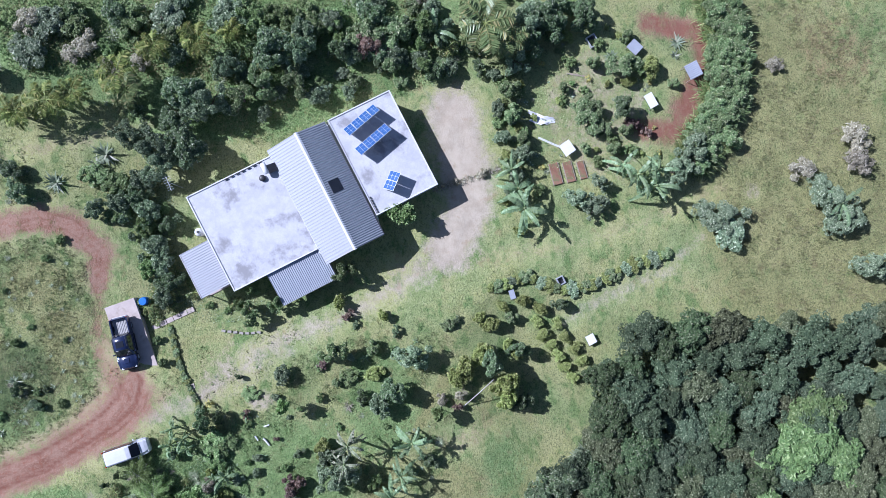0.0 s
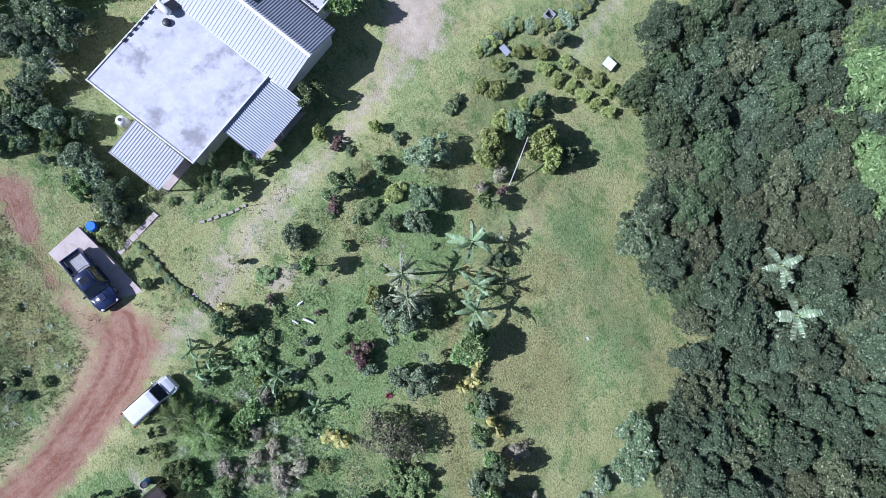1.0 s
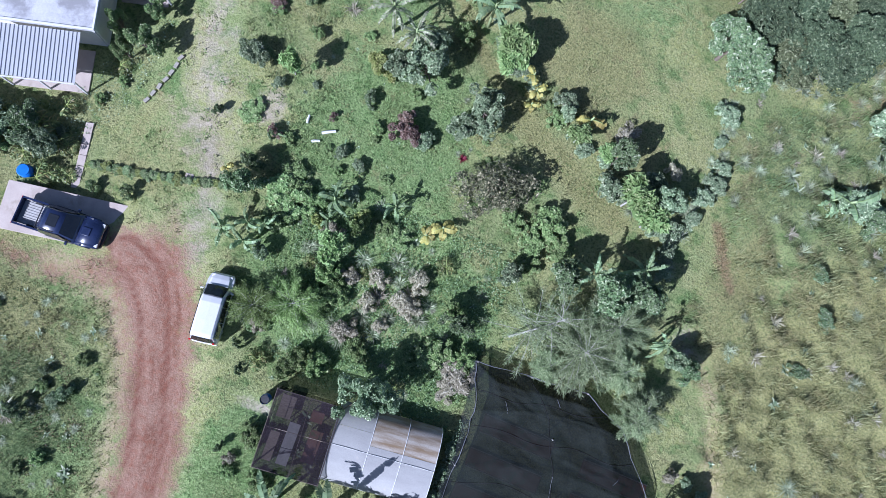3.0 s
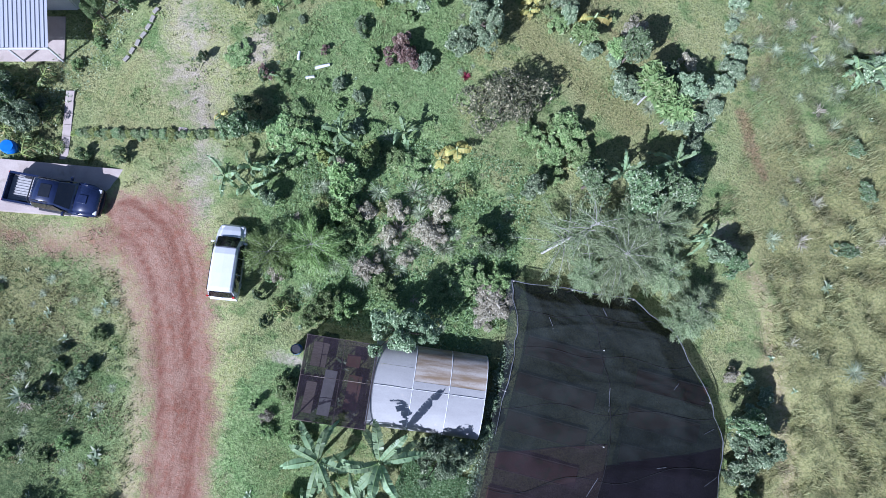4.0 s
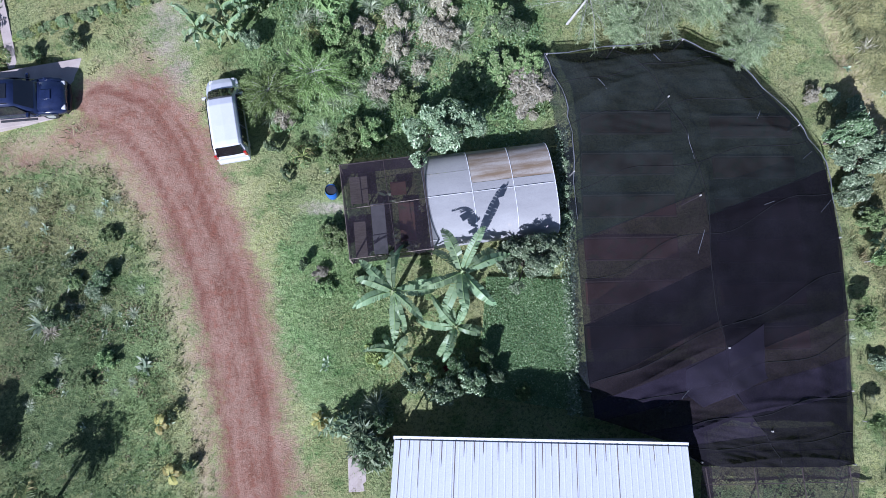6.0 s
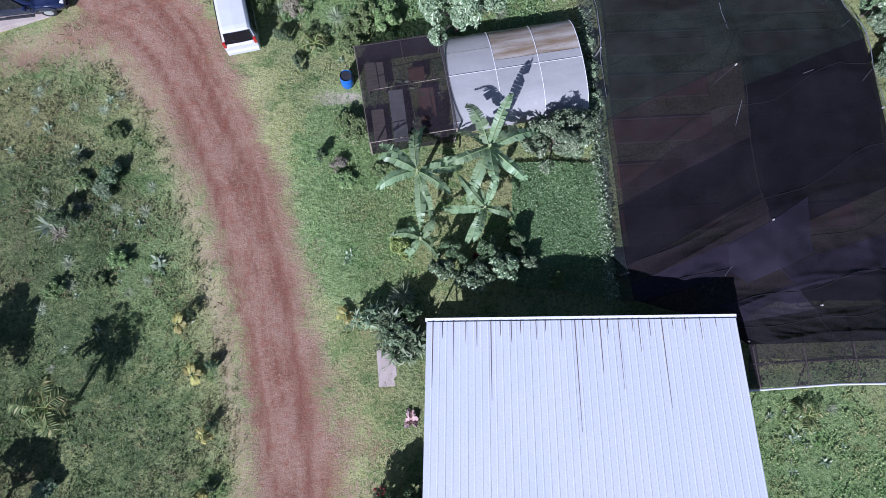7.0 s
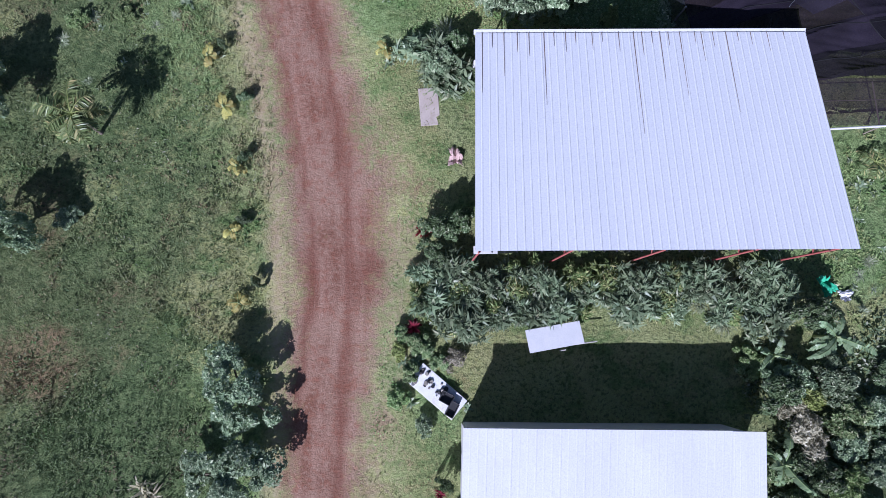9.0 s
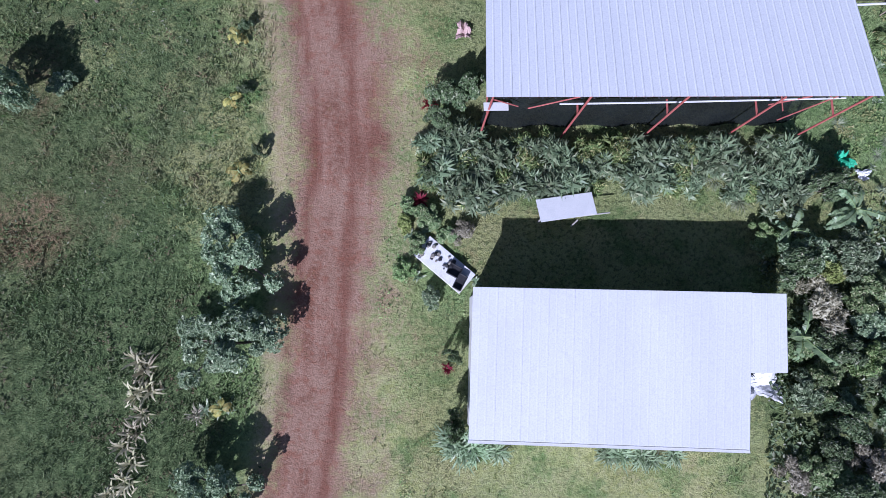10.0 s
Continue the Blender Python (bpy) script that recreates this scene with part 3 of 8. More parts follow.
def build_ground():
    step = 0.36
    far = np.array([90.0, 140.0, 260.0, 600.0, 1800.0])
    xs = np.concatenate((-far[::-1], np.arange(-48, 66, step), far))
    ys = np.concatenate((-far[::-1] - 20, np.arange(-88, 66, step), far))
    nx, ny = len(xs), len(ys)
    X, Y = np.meshgrid(xs, ys)
    px, py = X.ravel(), Y.ravel()
    core = (np.abs(px) < 70) & (np.abs(py) < 90)
    rough = sum(a * np.sin(px * f + ph + 1.7 * np.sin(py * f * 0.7)) * np.sin(py * f * 1.13 + ph * 2) for a, f, ph in ((0.05, 0.5, 0.3), (0.03, 1.3, 1.9), (0.018, 3.1, 4.2)))
    L = layers(px, py)
    soil, rut, d_road = L["soil"], L["rut"], L["d_road"]
    z = terrain(px, py) + np.where(core, rough * (1 - 0.6 * soil), 0.0) - 0.05 * rut * soil * (d_road < 1.2)
    # level ground under the house, the vehicles and the sheds
    idx = np.arange(nx * ny).reshape(ny, nx)
    q = np.stack((idx[:-1, :-1], idx[:-1, 1:], idx[1:, 1:], idx[1:, :-1]), -1).reshape(-1, 4)
    road_line = np.minimum(d_road, along(px, py, LOOP))
    on_road = (road_line[q] < 1.15).mean(1) > 0.5
    verts = np.stack((px, py, z), -1)
    for name, sel, label, cat in (("ground", ~on_road, "grassy ground with dry patches and bare earth", "ground"), ("road", on_road, "red dirt track with wheel ruts", "road")):
        used, inv = np.unique(q[sel], return_inverse=True)
        me = mesh_np(name, verts[used], inv.reshape(-1, 4))
        for key, val in L.items():
            me.attributes.new(key, "FLOAT", "POINT").data.foreach_set("value", val[used].astype(np.float32))
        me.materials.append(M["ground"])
        me.polygons.foreach_set("use_smooth", [True] * len(me.polygons))
        tagged(new(name, me), label, cat, kind="structure")


build_ground()


# ---- corrugated roofs ----
def sheet_mesh(name, length, width, pitch=0.3, height=0.035, wavy=False):
    """A roof sheet, ribs along y; x runs over its width."""
    n = max(2, round(width / pitch))
    prof = []
    for i in range(n):
        x0 = width * i / n
        w = width / n
        if wavy:
            prof += [(x0 + w * k / 6, height * 0.5 * (1 - math.cos(2 * math.pi * k / 6))) for k in range(6)]
        else:
            prof += [(x0, 0), (x0 + w * 0.72, 0), (x0 + w * 0.8, height), (x0 + w * 0.92, height)]
    prof.append((width, 0))
    vs = [(x, y, z) for y in (0.0, length) for x, z in prof] + [(x, y, z - 0.006) for y in (0.0, length) for x, z in prof]
    k = len(prof)
    fs = [(i, i + 1, k + i + 1, k + i) for i in range(k - 1)] + [(2 * k + i + 1, 2 * k + i, 3 * k + i, 3 * k + i + 1) for i in range(k - 1)]
    fs += [(i + 1, i, 2 * k + i, 2 * k + i + 1) for i in range(k - 1)] + [(k + i, k + i + 1, 3 * k + i + 1, 3 * k + i) for i in range(k - 1)]
    return mesh_np(name, vs, fs)


def roof_of_sheets(parent, a, b, c, count, material, pitch=0.3, height=0.035, wavy=False, label=""):
    """Sheets side by side from corner a towards b; they run from a towards c."""
    a, b, c = Vector(a), Vector(b), Vector(c)
    width, length = (b - a).length, (c - a).length
    x = (b - a).normalized()
    y = (c - a - x * (c - a).dot(x)).normalized()
    m = Matrix((x, y, x.cross(y))).transposed().to_4x4()
    w = width / count
    me = sheet_mesh("roof_sheet", length, w - 0.004, pitch, height, wavy)
    me.materials.append(material)
    for i in range(count):
        lift = 0.004 * (i % 2)
        part("roof_sheet", me, None, parent, label if i == 0 else "", m=Matrix.Translation(a + x * (w * i) + m.to_3x3() @ Vector((0, 0, lift))) @ m)


# ---- house ----
HOUSE = pose(-12.4, -19.85, -1.3, 0, 0, 20.2)


def house():
    ob = new("house")
    ob.matrix_basis = HOUSE
    tagged(ob, "white flat-roofed concrete house with metal gable and lean-tos", "house")

    def wall_run(pts, h, name="wall"):
        for (x0, y0), (x1, y1) in zip(pts, pts[1:]):
            L = math.hypot(x1 - x0, y1 - y0)
            part(name, box(L - 0.02, 0.16, h, (x0 + x1) / 2, (y0 + y1) / 2, -0.3, 0.01, math.degrees(math.atan2(y1 - y0, x1 - x0))), M["plaster"], ob)

    wall_run([(0.35, 0.35), (10.4, 0.35), (10.4, 9.2), (12.0, 9.7), (12.0, 15.8), (10.1, 16.3), (10.1, 23.1), (-0.3, 23.1), (-0.3, 16.2), (0.35, 9.5), (0.35, 0.35)], 2.95)
    # flat roofs with raised rims
    for (u0, u1, v0, v1) in ((0, 10.75, 0, 9.5), (-0.65, 10.4, 16.25, 23.4)):
        part("flat_roof", box(u1 - u0, v1 - v0, 0.2, (u0 + u1) / 2, (v0 + v1) / 2, 2.62, 0.02), M["concrete_roof"], ob, "stained pale concrete roof slab")
        rim = join([box(u1 - u0, 0.12, 0.09, (u0 + u1) / 2, v0 + 0.06, 2.815, 0.015), box(u1 - u0, 0.12, 0.09, (u0 + u1) / 2, v1 - 0.06, 2.815, 0.015), box(0.12, v1 - v0 - 0.25, 0.09, u0 + 0.06, (v0 + v1) / 2, 2.815, 0.015), box(0.12, v1 - v0 - 0.25, 0.09, u1 - 0.06, (v0 + v1) / 2, 2.815, 0.015)])
        part("roof_rim", rim, M["trim"], ob, "white roof rim")
    # gable: white slope and dark slope
    roof_of_sheets(ob, (12.55, 12.85, 3.95), (-0.6, 12.75, 3.95), (12.55, 9.45, 2.92), 14, M["darker_white_metal"], 0.31, 0.03, label="white metal roof sheet")
    roof_of_sheets(ob, (-0.6, 12.8, 3.95), (12.55, 12.9, 3.95), (-0.6, 15.95, 3.05), 14, M["grey_metal"], 0.235, 0.06, wavy=True, label="dark grey corrugated roof sheet")
    part("ridge_cap", loft([[(u, 12.62, 3.92), (u, 12.83, 4.02), (u, 13.04, 3.92), (u, 12.83, 3.97)] for u in (-0.65, 12.6)]), M["white_metal"], ob, "white ridge cap")
    part("gable_wall", loft([[(u, 9.8, 2.4), (u, 15.7, 2.4), (u, 15.7, 3.0), (u, 12.8, 3.85), (u, 9.8, 3.0)] for u in (11.92, 12.08)]), M["plaster"], ob)
    part("gable_wall", loft([[(u, 9.8, 2.4), (u, 15.7, 2.4), (u, 15.7, 3.0), (u, 12.8, 3.85), (u, 9.8, 3.0)] for u in (-0.3, -0.14)]), M["plaster"], ob)
    part("gutter", join([box(13.0, 0.14, 0.1, 6.0, 16.1, 2.93, 0.02)]), M["dark_inside"], ob, "dark gutter between roofs")
    sk = box(1.35, 1.15, 0.05, 0, 0, 0, 0.01)
    slope = math.degrees(math.atan2(-0.9, 3.1))
    part("skylight", sk, M["dark_glass"], ob, "dark roof hatch", m=pose(5.9, 14.0, 3.66, slope, 0, 0))
    # lean-to at the front, canopy at the side
    roof_of_sheets(ob, (10.75, 3.6, 2.66), (10.75, 9.7, 2.66), (14.3, 3.6, 2.25), 6, M["light_metal"], 0.2, 0.05, wavy=True, label="light grey corrugated porch roof sheet")
    roof_of_sheets(ob, (9.8, -0.1, 2.5), (4.8, -0.1, 2.5), (9.8, -3.35, 2.12), 5, M["darker_white_metal"], 0.24, 0.05, label="white corrugated canopy sheet")
    for u, v, h in ((14.1, 3.8, 2.22), (14.1, 6.6, 2.22), (14.1, 9.4, 2.22), (9.6, -3.2, 2.1), (5.0, -3.2, 2.1), (7.3, -3.2, 2.1)):
        part("post", box(0.1, 0.1, h + 0.4, u, v, -0.4, 0.01), M["trim"], ob)
    part("porch_beam", box(0.08, 6.0, 0.12, 14.1, 6.6, 2.1, 0.01), M["trim"], ob)
    part("canopy_beam", box(4.9, 0.08, 0.1, 7.3, -3.2, 2.0, 0.01), M["trim"], ob)
    part("canopy_fascia", box(5.0, 0.05, 0.16, 7.3, -3.42, 2.0, 0.01), M["trim"], ob, "white fascia board")
    part("porch_slab", box(3.4, 6.0, 0.42, 12.5, 6.6, -0.32, 0.02), M["concrete"], ob, "pale concrete porch floor")
    part("side_slab", box(4.8, 3.0, 0.4, 7.3, -1.7, -0.32, 0.02), M["concrete"], ob, "pale concrete side floor")
    # small drain blocks along the roof edges
    for i in range(6):
        part("drain_block", box(0.22, 0.16, 0.12, 10.1 - 0.62 * i, 0, 0, 0.02, m=pose(8.5 + 0.33 * i, 16.55, 2.87, 0, 0, 6)), M["dark_inside"], ob, "dark block on the roof edge" if i == 0 else "")
    for i in range(7):
        part("roof_block", box(0.34, 0.13, 0.1, 0, 0, 0, 0.02, m=pose(0.18, 4.4 + 0.62 * i, 2.94, 0, 0, 90)), M["dark_inside"], ob)


house()


def on_house(u, v, z):
    return HOUSE @ Vector((u, v, z))


def solar_array(u, v, turn, count, label):
    p = on_house(u, v, 2.82)
    ob = root("solar_array", label, "solar panel", p.x, p.y, p.z, 20.2 + turn, "solar panels on the roof")
    tilt = 40
    for i in range(count):
        x = 1.02 * i
        m = pose(x + 0.5, 0.55, 0.85, tilt, 0, 0)
        pan = part("panel", box(0.99, 1.5, 0.035, 0, 0, 0, 0.006, m=Matrix()), M["aluminium"], ob, m=m)
        for a in range(2):
            for b in range(3):
                part("cell", box(0.45, 0.45, 0.006, 0, 0, 0, 0, m=pose(-0.236 + 0.472 * a, -0.48 + 0.48 * b, 0.021)), M["solar_cell"], pan)
        for dy, h in ((0.0, 0.36), (1.1, 1.3)):
            part("leg", box(0.04, 0.04, h, x + 0.5, dy, 0, 0.004), M["aluminium"], ob)
    part("rail", box(1.02 * count, 0.05, 0.05, 0.51 * count, 0.0, 0.33, 0.005), M["aluminium"], ob)
    part("rail", box(1.02 * count, 0.05, 0.05, 0.51 * count, 1.1, 1.2, 0.005), M["aluminium"], ob)


solar_array(0.05, 21.2, -76, 4, "row of four blue solar panels on tilted frames")
solar_array(2.35, 21.35, -76, 4, "row of four blue solar panels on tilted frames")
solar_array(6.95, 19.7, -50, 2, "pair of blue solar panels on a tilted frame")


def roof_tank():
    p = on_house(1.05, 8.4, 2.82)
    ob = root("water_tank", "white water heater tank with dark collector on the roof", "water tank", p.x, p.y, p.z, 20)
    part("tank_body", join([tube([(-0.6, 0, 0.55), (-0.55, 0, 0.55), (0.55, 0, 0.55), (0.6, 0, 0.55)], [0.12, 0.27, 0.27, 0.12], 14)]), M["white_plastic"], ob, smooth_shade=True)
    part("collector", box(0.9, 1.1, 0.06, 0, 0, 0, 0.01, m=pose(0.25, 0.75, 0.35, -28, 0, 0)), M["dark_inside"], ob, "dark collector plate")
    for x in (-0.4, 0.4):
        part("leg", box(0.05, 0.05, 0.45, x, 0, 0, 0.004), M["aluminium"], ob)
    q = on_house(1.75, 7.7, 2.82)
    vent = root("roof_vent", "small dark round vent on the roof", "vent", q.x, q.y, q.z)
    part("bowl", tube([(0, 0, 0), (0, 0, 0.2), (0, 0, 0.3)], [0.3, 0.34, 0.26], 14), M["dark_inside"], vent, smooth_shade=True)


roof_tank()


def antenna():
    ob = root("antenna", "thin metal antenna mast with cross bars", "antenna", -13.9, -21.0, turn=15)
    part("mast", tube([(0, 0, 0), (0, 0, 4.1)], [0.03, 0.025], 8), M["aluminium"], ob)
    part("boom", tube([(-0.6, 0, 4.0), (0.9, 0, 4.0)], [0.02, 0.02], 6), M["aluminium"], ob)
    for i in range(6):
        part("rod", tube([(-0.5 + 0.26 * i, -0.45 + 0.03 * i, 4.02), (-0.5 + 0.26 * i, 0.45 - 0.03 * i, 4.02)], [0.012, 0.012], 6), M["aluminium"], ob)


antenna()


def gas_tank():
    ob = root("storage_tank", "white plastic storage tank beside the house wall", "water tank", -8.9, -19.5)
    part("tank_body", tube([(0, 0, 0), (0, 0, 1.3), (0, 0, 1.45), (0, 0, 1.5)], [0.42, 0.42, 0.3, 0.14], 18), M["white_plastic"], ob, smooth_shade=True)
    part("lid", tube([(0, 0, 1.5), (0, 0, 1.56)], [0.15, 0.15], 14), M["dark_inside"], ob)


gas_tank()


# ---- net, film and sheet surfaces ----
def net_material(name, tint, open_share):
    mat, nt, bs = nodes_of(name)
    col = mix_color(nt, band(nt, noise_of(nt, 0.6, 5), 0.3, 0.7), tint, tuple(c * 1.8 for c in tint))
    nt.links.new(col, bs.inputs["Base Color"])
    bs.inputs["Roughness"].default_value = 0.9
    bs.inputs["Specular IOR Level"].default_value = 0.12
    tr = nt.nodes.new("ShaderNodeBsdfTransparent")
    mx = nt.nodes.new("ShaderNodeMixShader")
    mx.inputs[0].default_value = open_share
    nt.links.new(bs.outputs[0], mx.inputs[1])
    nt.links.new(tr.outputs[0], mx.inputs[2])
    nt.links.new(mx.outputs[0], nt.nodes["Material Output"].inputs["Surface"])
    return mat


M["net"] = net_material("black_green_shade_net", (0.009, 0.0112, 0.011), 0.16)
M["net_south"] = net_material("violet_black_shade_net", (0.0048, 0.0042, 0.0062), 0.06)
M["net_brown"] = net_material("brown_black_shade_net", (0.0125, 0.0095, 0.0115), 0.2)
M["net_violet"] = net_material("faded_violet_shade_net", (0.0125, 0.010, 0.0165), 0.1)
M["net_lit"] = net_material("lit_violet_shade_net", (0.017, 0.0145, 0.0225), 0.3)
# border net tinted paler: light on its slope is put into the colour
M["net_edge"] = net_material("grey_net_border", (0.022, 0.025, 0.029), 0.6)
M["net_fine"] = net_material("dark_violet_shade_net", (0.016, 0.012, 0.016), 0.36)
M["hem"] = surface("grey_net_hem", (0.09, 0.095, 0.105), (0.17, 0.175, 0.19), 3, 30, 0.8)
M["seam"] = surface("net_seam", (0.003, 0.003, 0.004), (0.008, 0.008, 0.010), 1.5, 30, 0.9)
M["film"] = surface("milky_plastic_film", (0.30, 0.295, 0.29), (0.38, 0.375, 0.365), 0.9, 20, 0.35, bump=0.08, stain=(0.50, 0.44, 0.36), stain_scale=0.7, stain_lo=0.6, stretch=(0.3, 1, 1))
M["film_old"] = surface("browned_plastic_film", (0.23, 0.165, 0.10), (0.44, 0.40, 0.35), 1.5, 20, 0.45, bump=0.1, stretch=(0.3, 2.2, 1))


def surface_patch(name, fn, nu, nv):
    u, v = np.meshgrid(np.linspace(0, 1, nu), np.linspace(0, 1, nv))
    vs = fn(u.ravel(), v.ravel())
    i = np.arange(nu * nv).reshape(nv, nu)
    return mesh_np(name, vs, np.stack((i[:-1, :-1], i[:-1, 1:], i[1:, 1:], i[1:, :-1]), -1).reshape(-1, 4))



# ---- sheds ----
def quad_sheets(parent, nw, ne, se, sw, count, material, pitch, height, label):
    """Sheets over a roof whose sides are not quite parallel; each runs down the slope."""
    nw, ne, se, sw = (Vector(v) for v in (nw, ne, se, sw))
    for i in range(count):
        a, b = i / count, (i + 1) / count
        n0, n1, s0, s1 = nw.lerp(ne, a), nw.lerp(ne, b), sw.lerp(se, a), sw.lerp(se, b)
        ribs = 3
        vs, fs = [], []
        prof = []
        for k in range(ribs):
            prof += [(k / ribs, 0), ((k + 0.74) / ribs, 0), ((k + 0.8) / ribs, height), ((k + 0.92) / ribs, height)]
        prof.append((0.997, 0))
        for t, h in prof:
            for n in range(2):
                p = (n0.lerp(n1, t), s0.lerp(s1, t))[n]
                vs += [p + Vector((0, 0, h + 0.003 * (i % 2))), p + Vector((0, 0, h - 0.006))]
        for k in range(len(prof) - 1):
            o = 4 * k
            fs += [(o, o + 2, o + 6, o + 4), (o + 3, o + 1, o + 5, o + 7), (o + 1, o, o + 4, o + 5), (o + 2, o + 3, o + 7, o + 6)]
        me = mesh_np("roof_sheet", vs, fs)
        me.materials.append(material)
        part("roof_sheet", me, None, parent, label if i == 0 else "")


def shed_one():
    ob = root("open_shed", "open shed with white ribbed metal roof on red steel frames", "shed", 27.6, -48.8, 0.0)
    inv = ob.matrix_basis.inverted()
    W = lambda x, y, z: inv @ Vector((x, y, z))
    nw, ne, se, sw = (21.12, -44.15, 2.75), (34.3, -44.4, 3.2), (34.0, -53.4, 5.05), (20.62, -53.05, 4.3)
    L = [W(*p) for p in (nw, ne, se, sw)]
    quad_sheets(ob, *L, 15, M["bright_white_metal"], 0.3, 0.011, "white ribbed roof sheet with dark rib lines")
    # rust lines along some ribs near the lower eave
    for i, (t, d) in enumerate([(0.02, .3), (0.05, .08), (0.085, .22), (0.125, .1), (0.16, .12), (0.205, .36), (0.235, .07), (0.27, .1), (0.3, .06), (0.35, .09), (0.38, .05), (0.43, .1), (0.475, .5), (0.5, .12), (0.53, .06), (0.555, .25), (0.58, .07), (0.615, .32), (0.66, .06), (0.68, .15), (0.715, .08), (0.755, .4), (0.79, .05), (0.83, .07), (0.88, .1), (0.93, .04)]):
        p, q = L[0].lerp(L[1], t), L[3].lerp(L[2], t)
        e = p.lerp(q, d)
        up = Vector((0, 0, 0.03))
        part("rust_line", loft([[s + up + Vector((-0.014 * k, 0, 0)), s + up + Vector((0.014 * k, 0, 0)), s + up + Vector((0.011 * k, 0, 0.003)), s + up + Vector((-0.011 * k, 0, 0.003))] for s, k in ((p, 1.2), (p.lerp(e, 0.6), 0.8), (e, 0.3))]), M["rust"], ob, "rusty line along a roof rib" if i == 0 else "")
    a, b = L[0] + Vector((-0.05, 0.08, -0.08)), L[1] + Vector((0.05, 0.08, -0.08))
    part("gutter", loft([[p + Vector((0, -0.06, 0.02)), p + Vector((0, 0.09, 0.06)), p + Vector((0, 0.09, -0.08)), p + Vector((0, -0.06, -0.08))] for p in (a, b)]), M["trim"], ob, "white eaves gutter")
    # frames: posts, rafters and braces
    for i, t in enumerate((0.02, 0.27, 0.52, 0.77, 0.985)):
        n, s = L[0].lerp(L[1], t) + Vector((0, -0.3, -0.12)), L[3].lerp(L[2], t) + Vector((0, 0.12, -0.14))
        fn, fs = Vector((n.x, n.y, -0.1)), Vector((s.x, s.y, -0.1))
        part("post", tube([fn, n], [0.042, 0.042], 8), M["red_steel"], ob, "red steel post" if i == 0 else "")
        part("post", tube([fs, s], [0.042, 0.042], 8), M["red_steel"], ob)
        part("rafter", tube([n, s], [0.045, 0.045], 6), M["red_steel"], ob, "red steel rafter" if i == 0 else "")
        part("tie", tube([n + Vector((0, 0, -0.5)), Vector((s.x, s.y, n.z - 0.2))], [0.04, 0.04], 6), M["red_steel"], ob)
    s = [L[3].lerp(L[2], t) + Vector((0, 0.08, -0.12)) for t in (0.0, 1.0)]
    part("eave_beam", tube(s, [0.035, 0.035], 6), M["red_steel"], ob, "red steel eave beam")
    part("purlin_ends", join([box(0.05, 0.14, 0.05, 0, 0, 0, 0.005, m=Matrix.Translation(L[3].lerp(L[2], 0.012 + 0.0325 * k) + Vector((0, 0.02, -0.05)))) for k in range(31)]), M["dark_inside"], ob)
    g = lambda t, z: Vector((L[3].lerp(L[2], t).x, L[3].y + 0.22, z))
    for (t0, z0), (t1, z1) in (((0.02, 3.6), (0.10, 2.9)), ((0.13, 2.7), (0.27, 3.9)), ((0.77, 4.3), (0.87, 2.3)), ((0.80, 2.9), (0.985, 4.6)), ((0.985, 4.7), (0.90, 1.3))):
        part("brace", tube([g(t0, z0), g(t1, z1)], [0.026, 0.026], 6), M["red_steel"], ob)
    part("pipe", tube([g(0.21, 3.1), g(0.5, 3.2), g(0.99, 3.5)], [0.035, 0.035, 0.035], 6), M["trim"], ob, "white pipe along the open side")
    part("shelf_board", box(0.9, 0.3, 0.05, 0, 0, 0, 0.01, m=Matrix.Translation(g(0.04, 2.9))), M["trim"], ob)
    # added dark sheet for the deep shade under the roof
    part("net_wall", surface_patch("net_wall", lambda u, v: np.stack((L[3].x + 0.25 + 12.9 * u, L[3].y + 0.5 + 0.06 * np.sin(40 * u) + 0 * v, 0.02 + v * (4.0 + 0.6 * u)), -1), 90, 10), M["net"], ob, "dark shade net closing the open side")
    part("low_wall", box(12.8, 0.15, 1.3, 0, 0, -0.1, 0.01, m=pose(0, 4.2, 0.55)), M["plaster"], ob, "low wall under the lower eave")


shed_one()


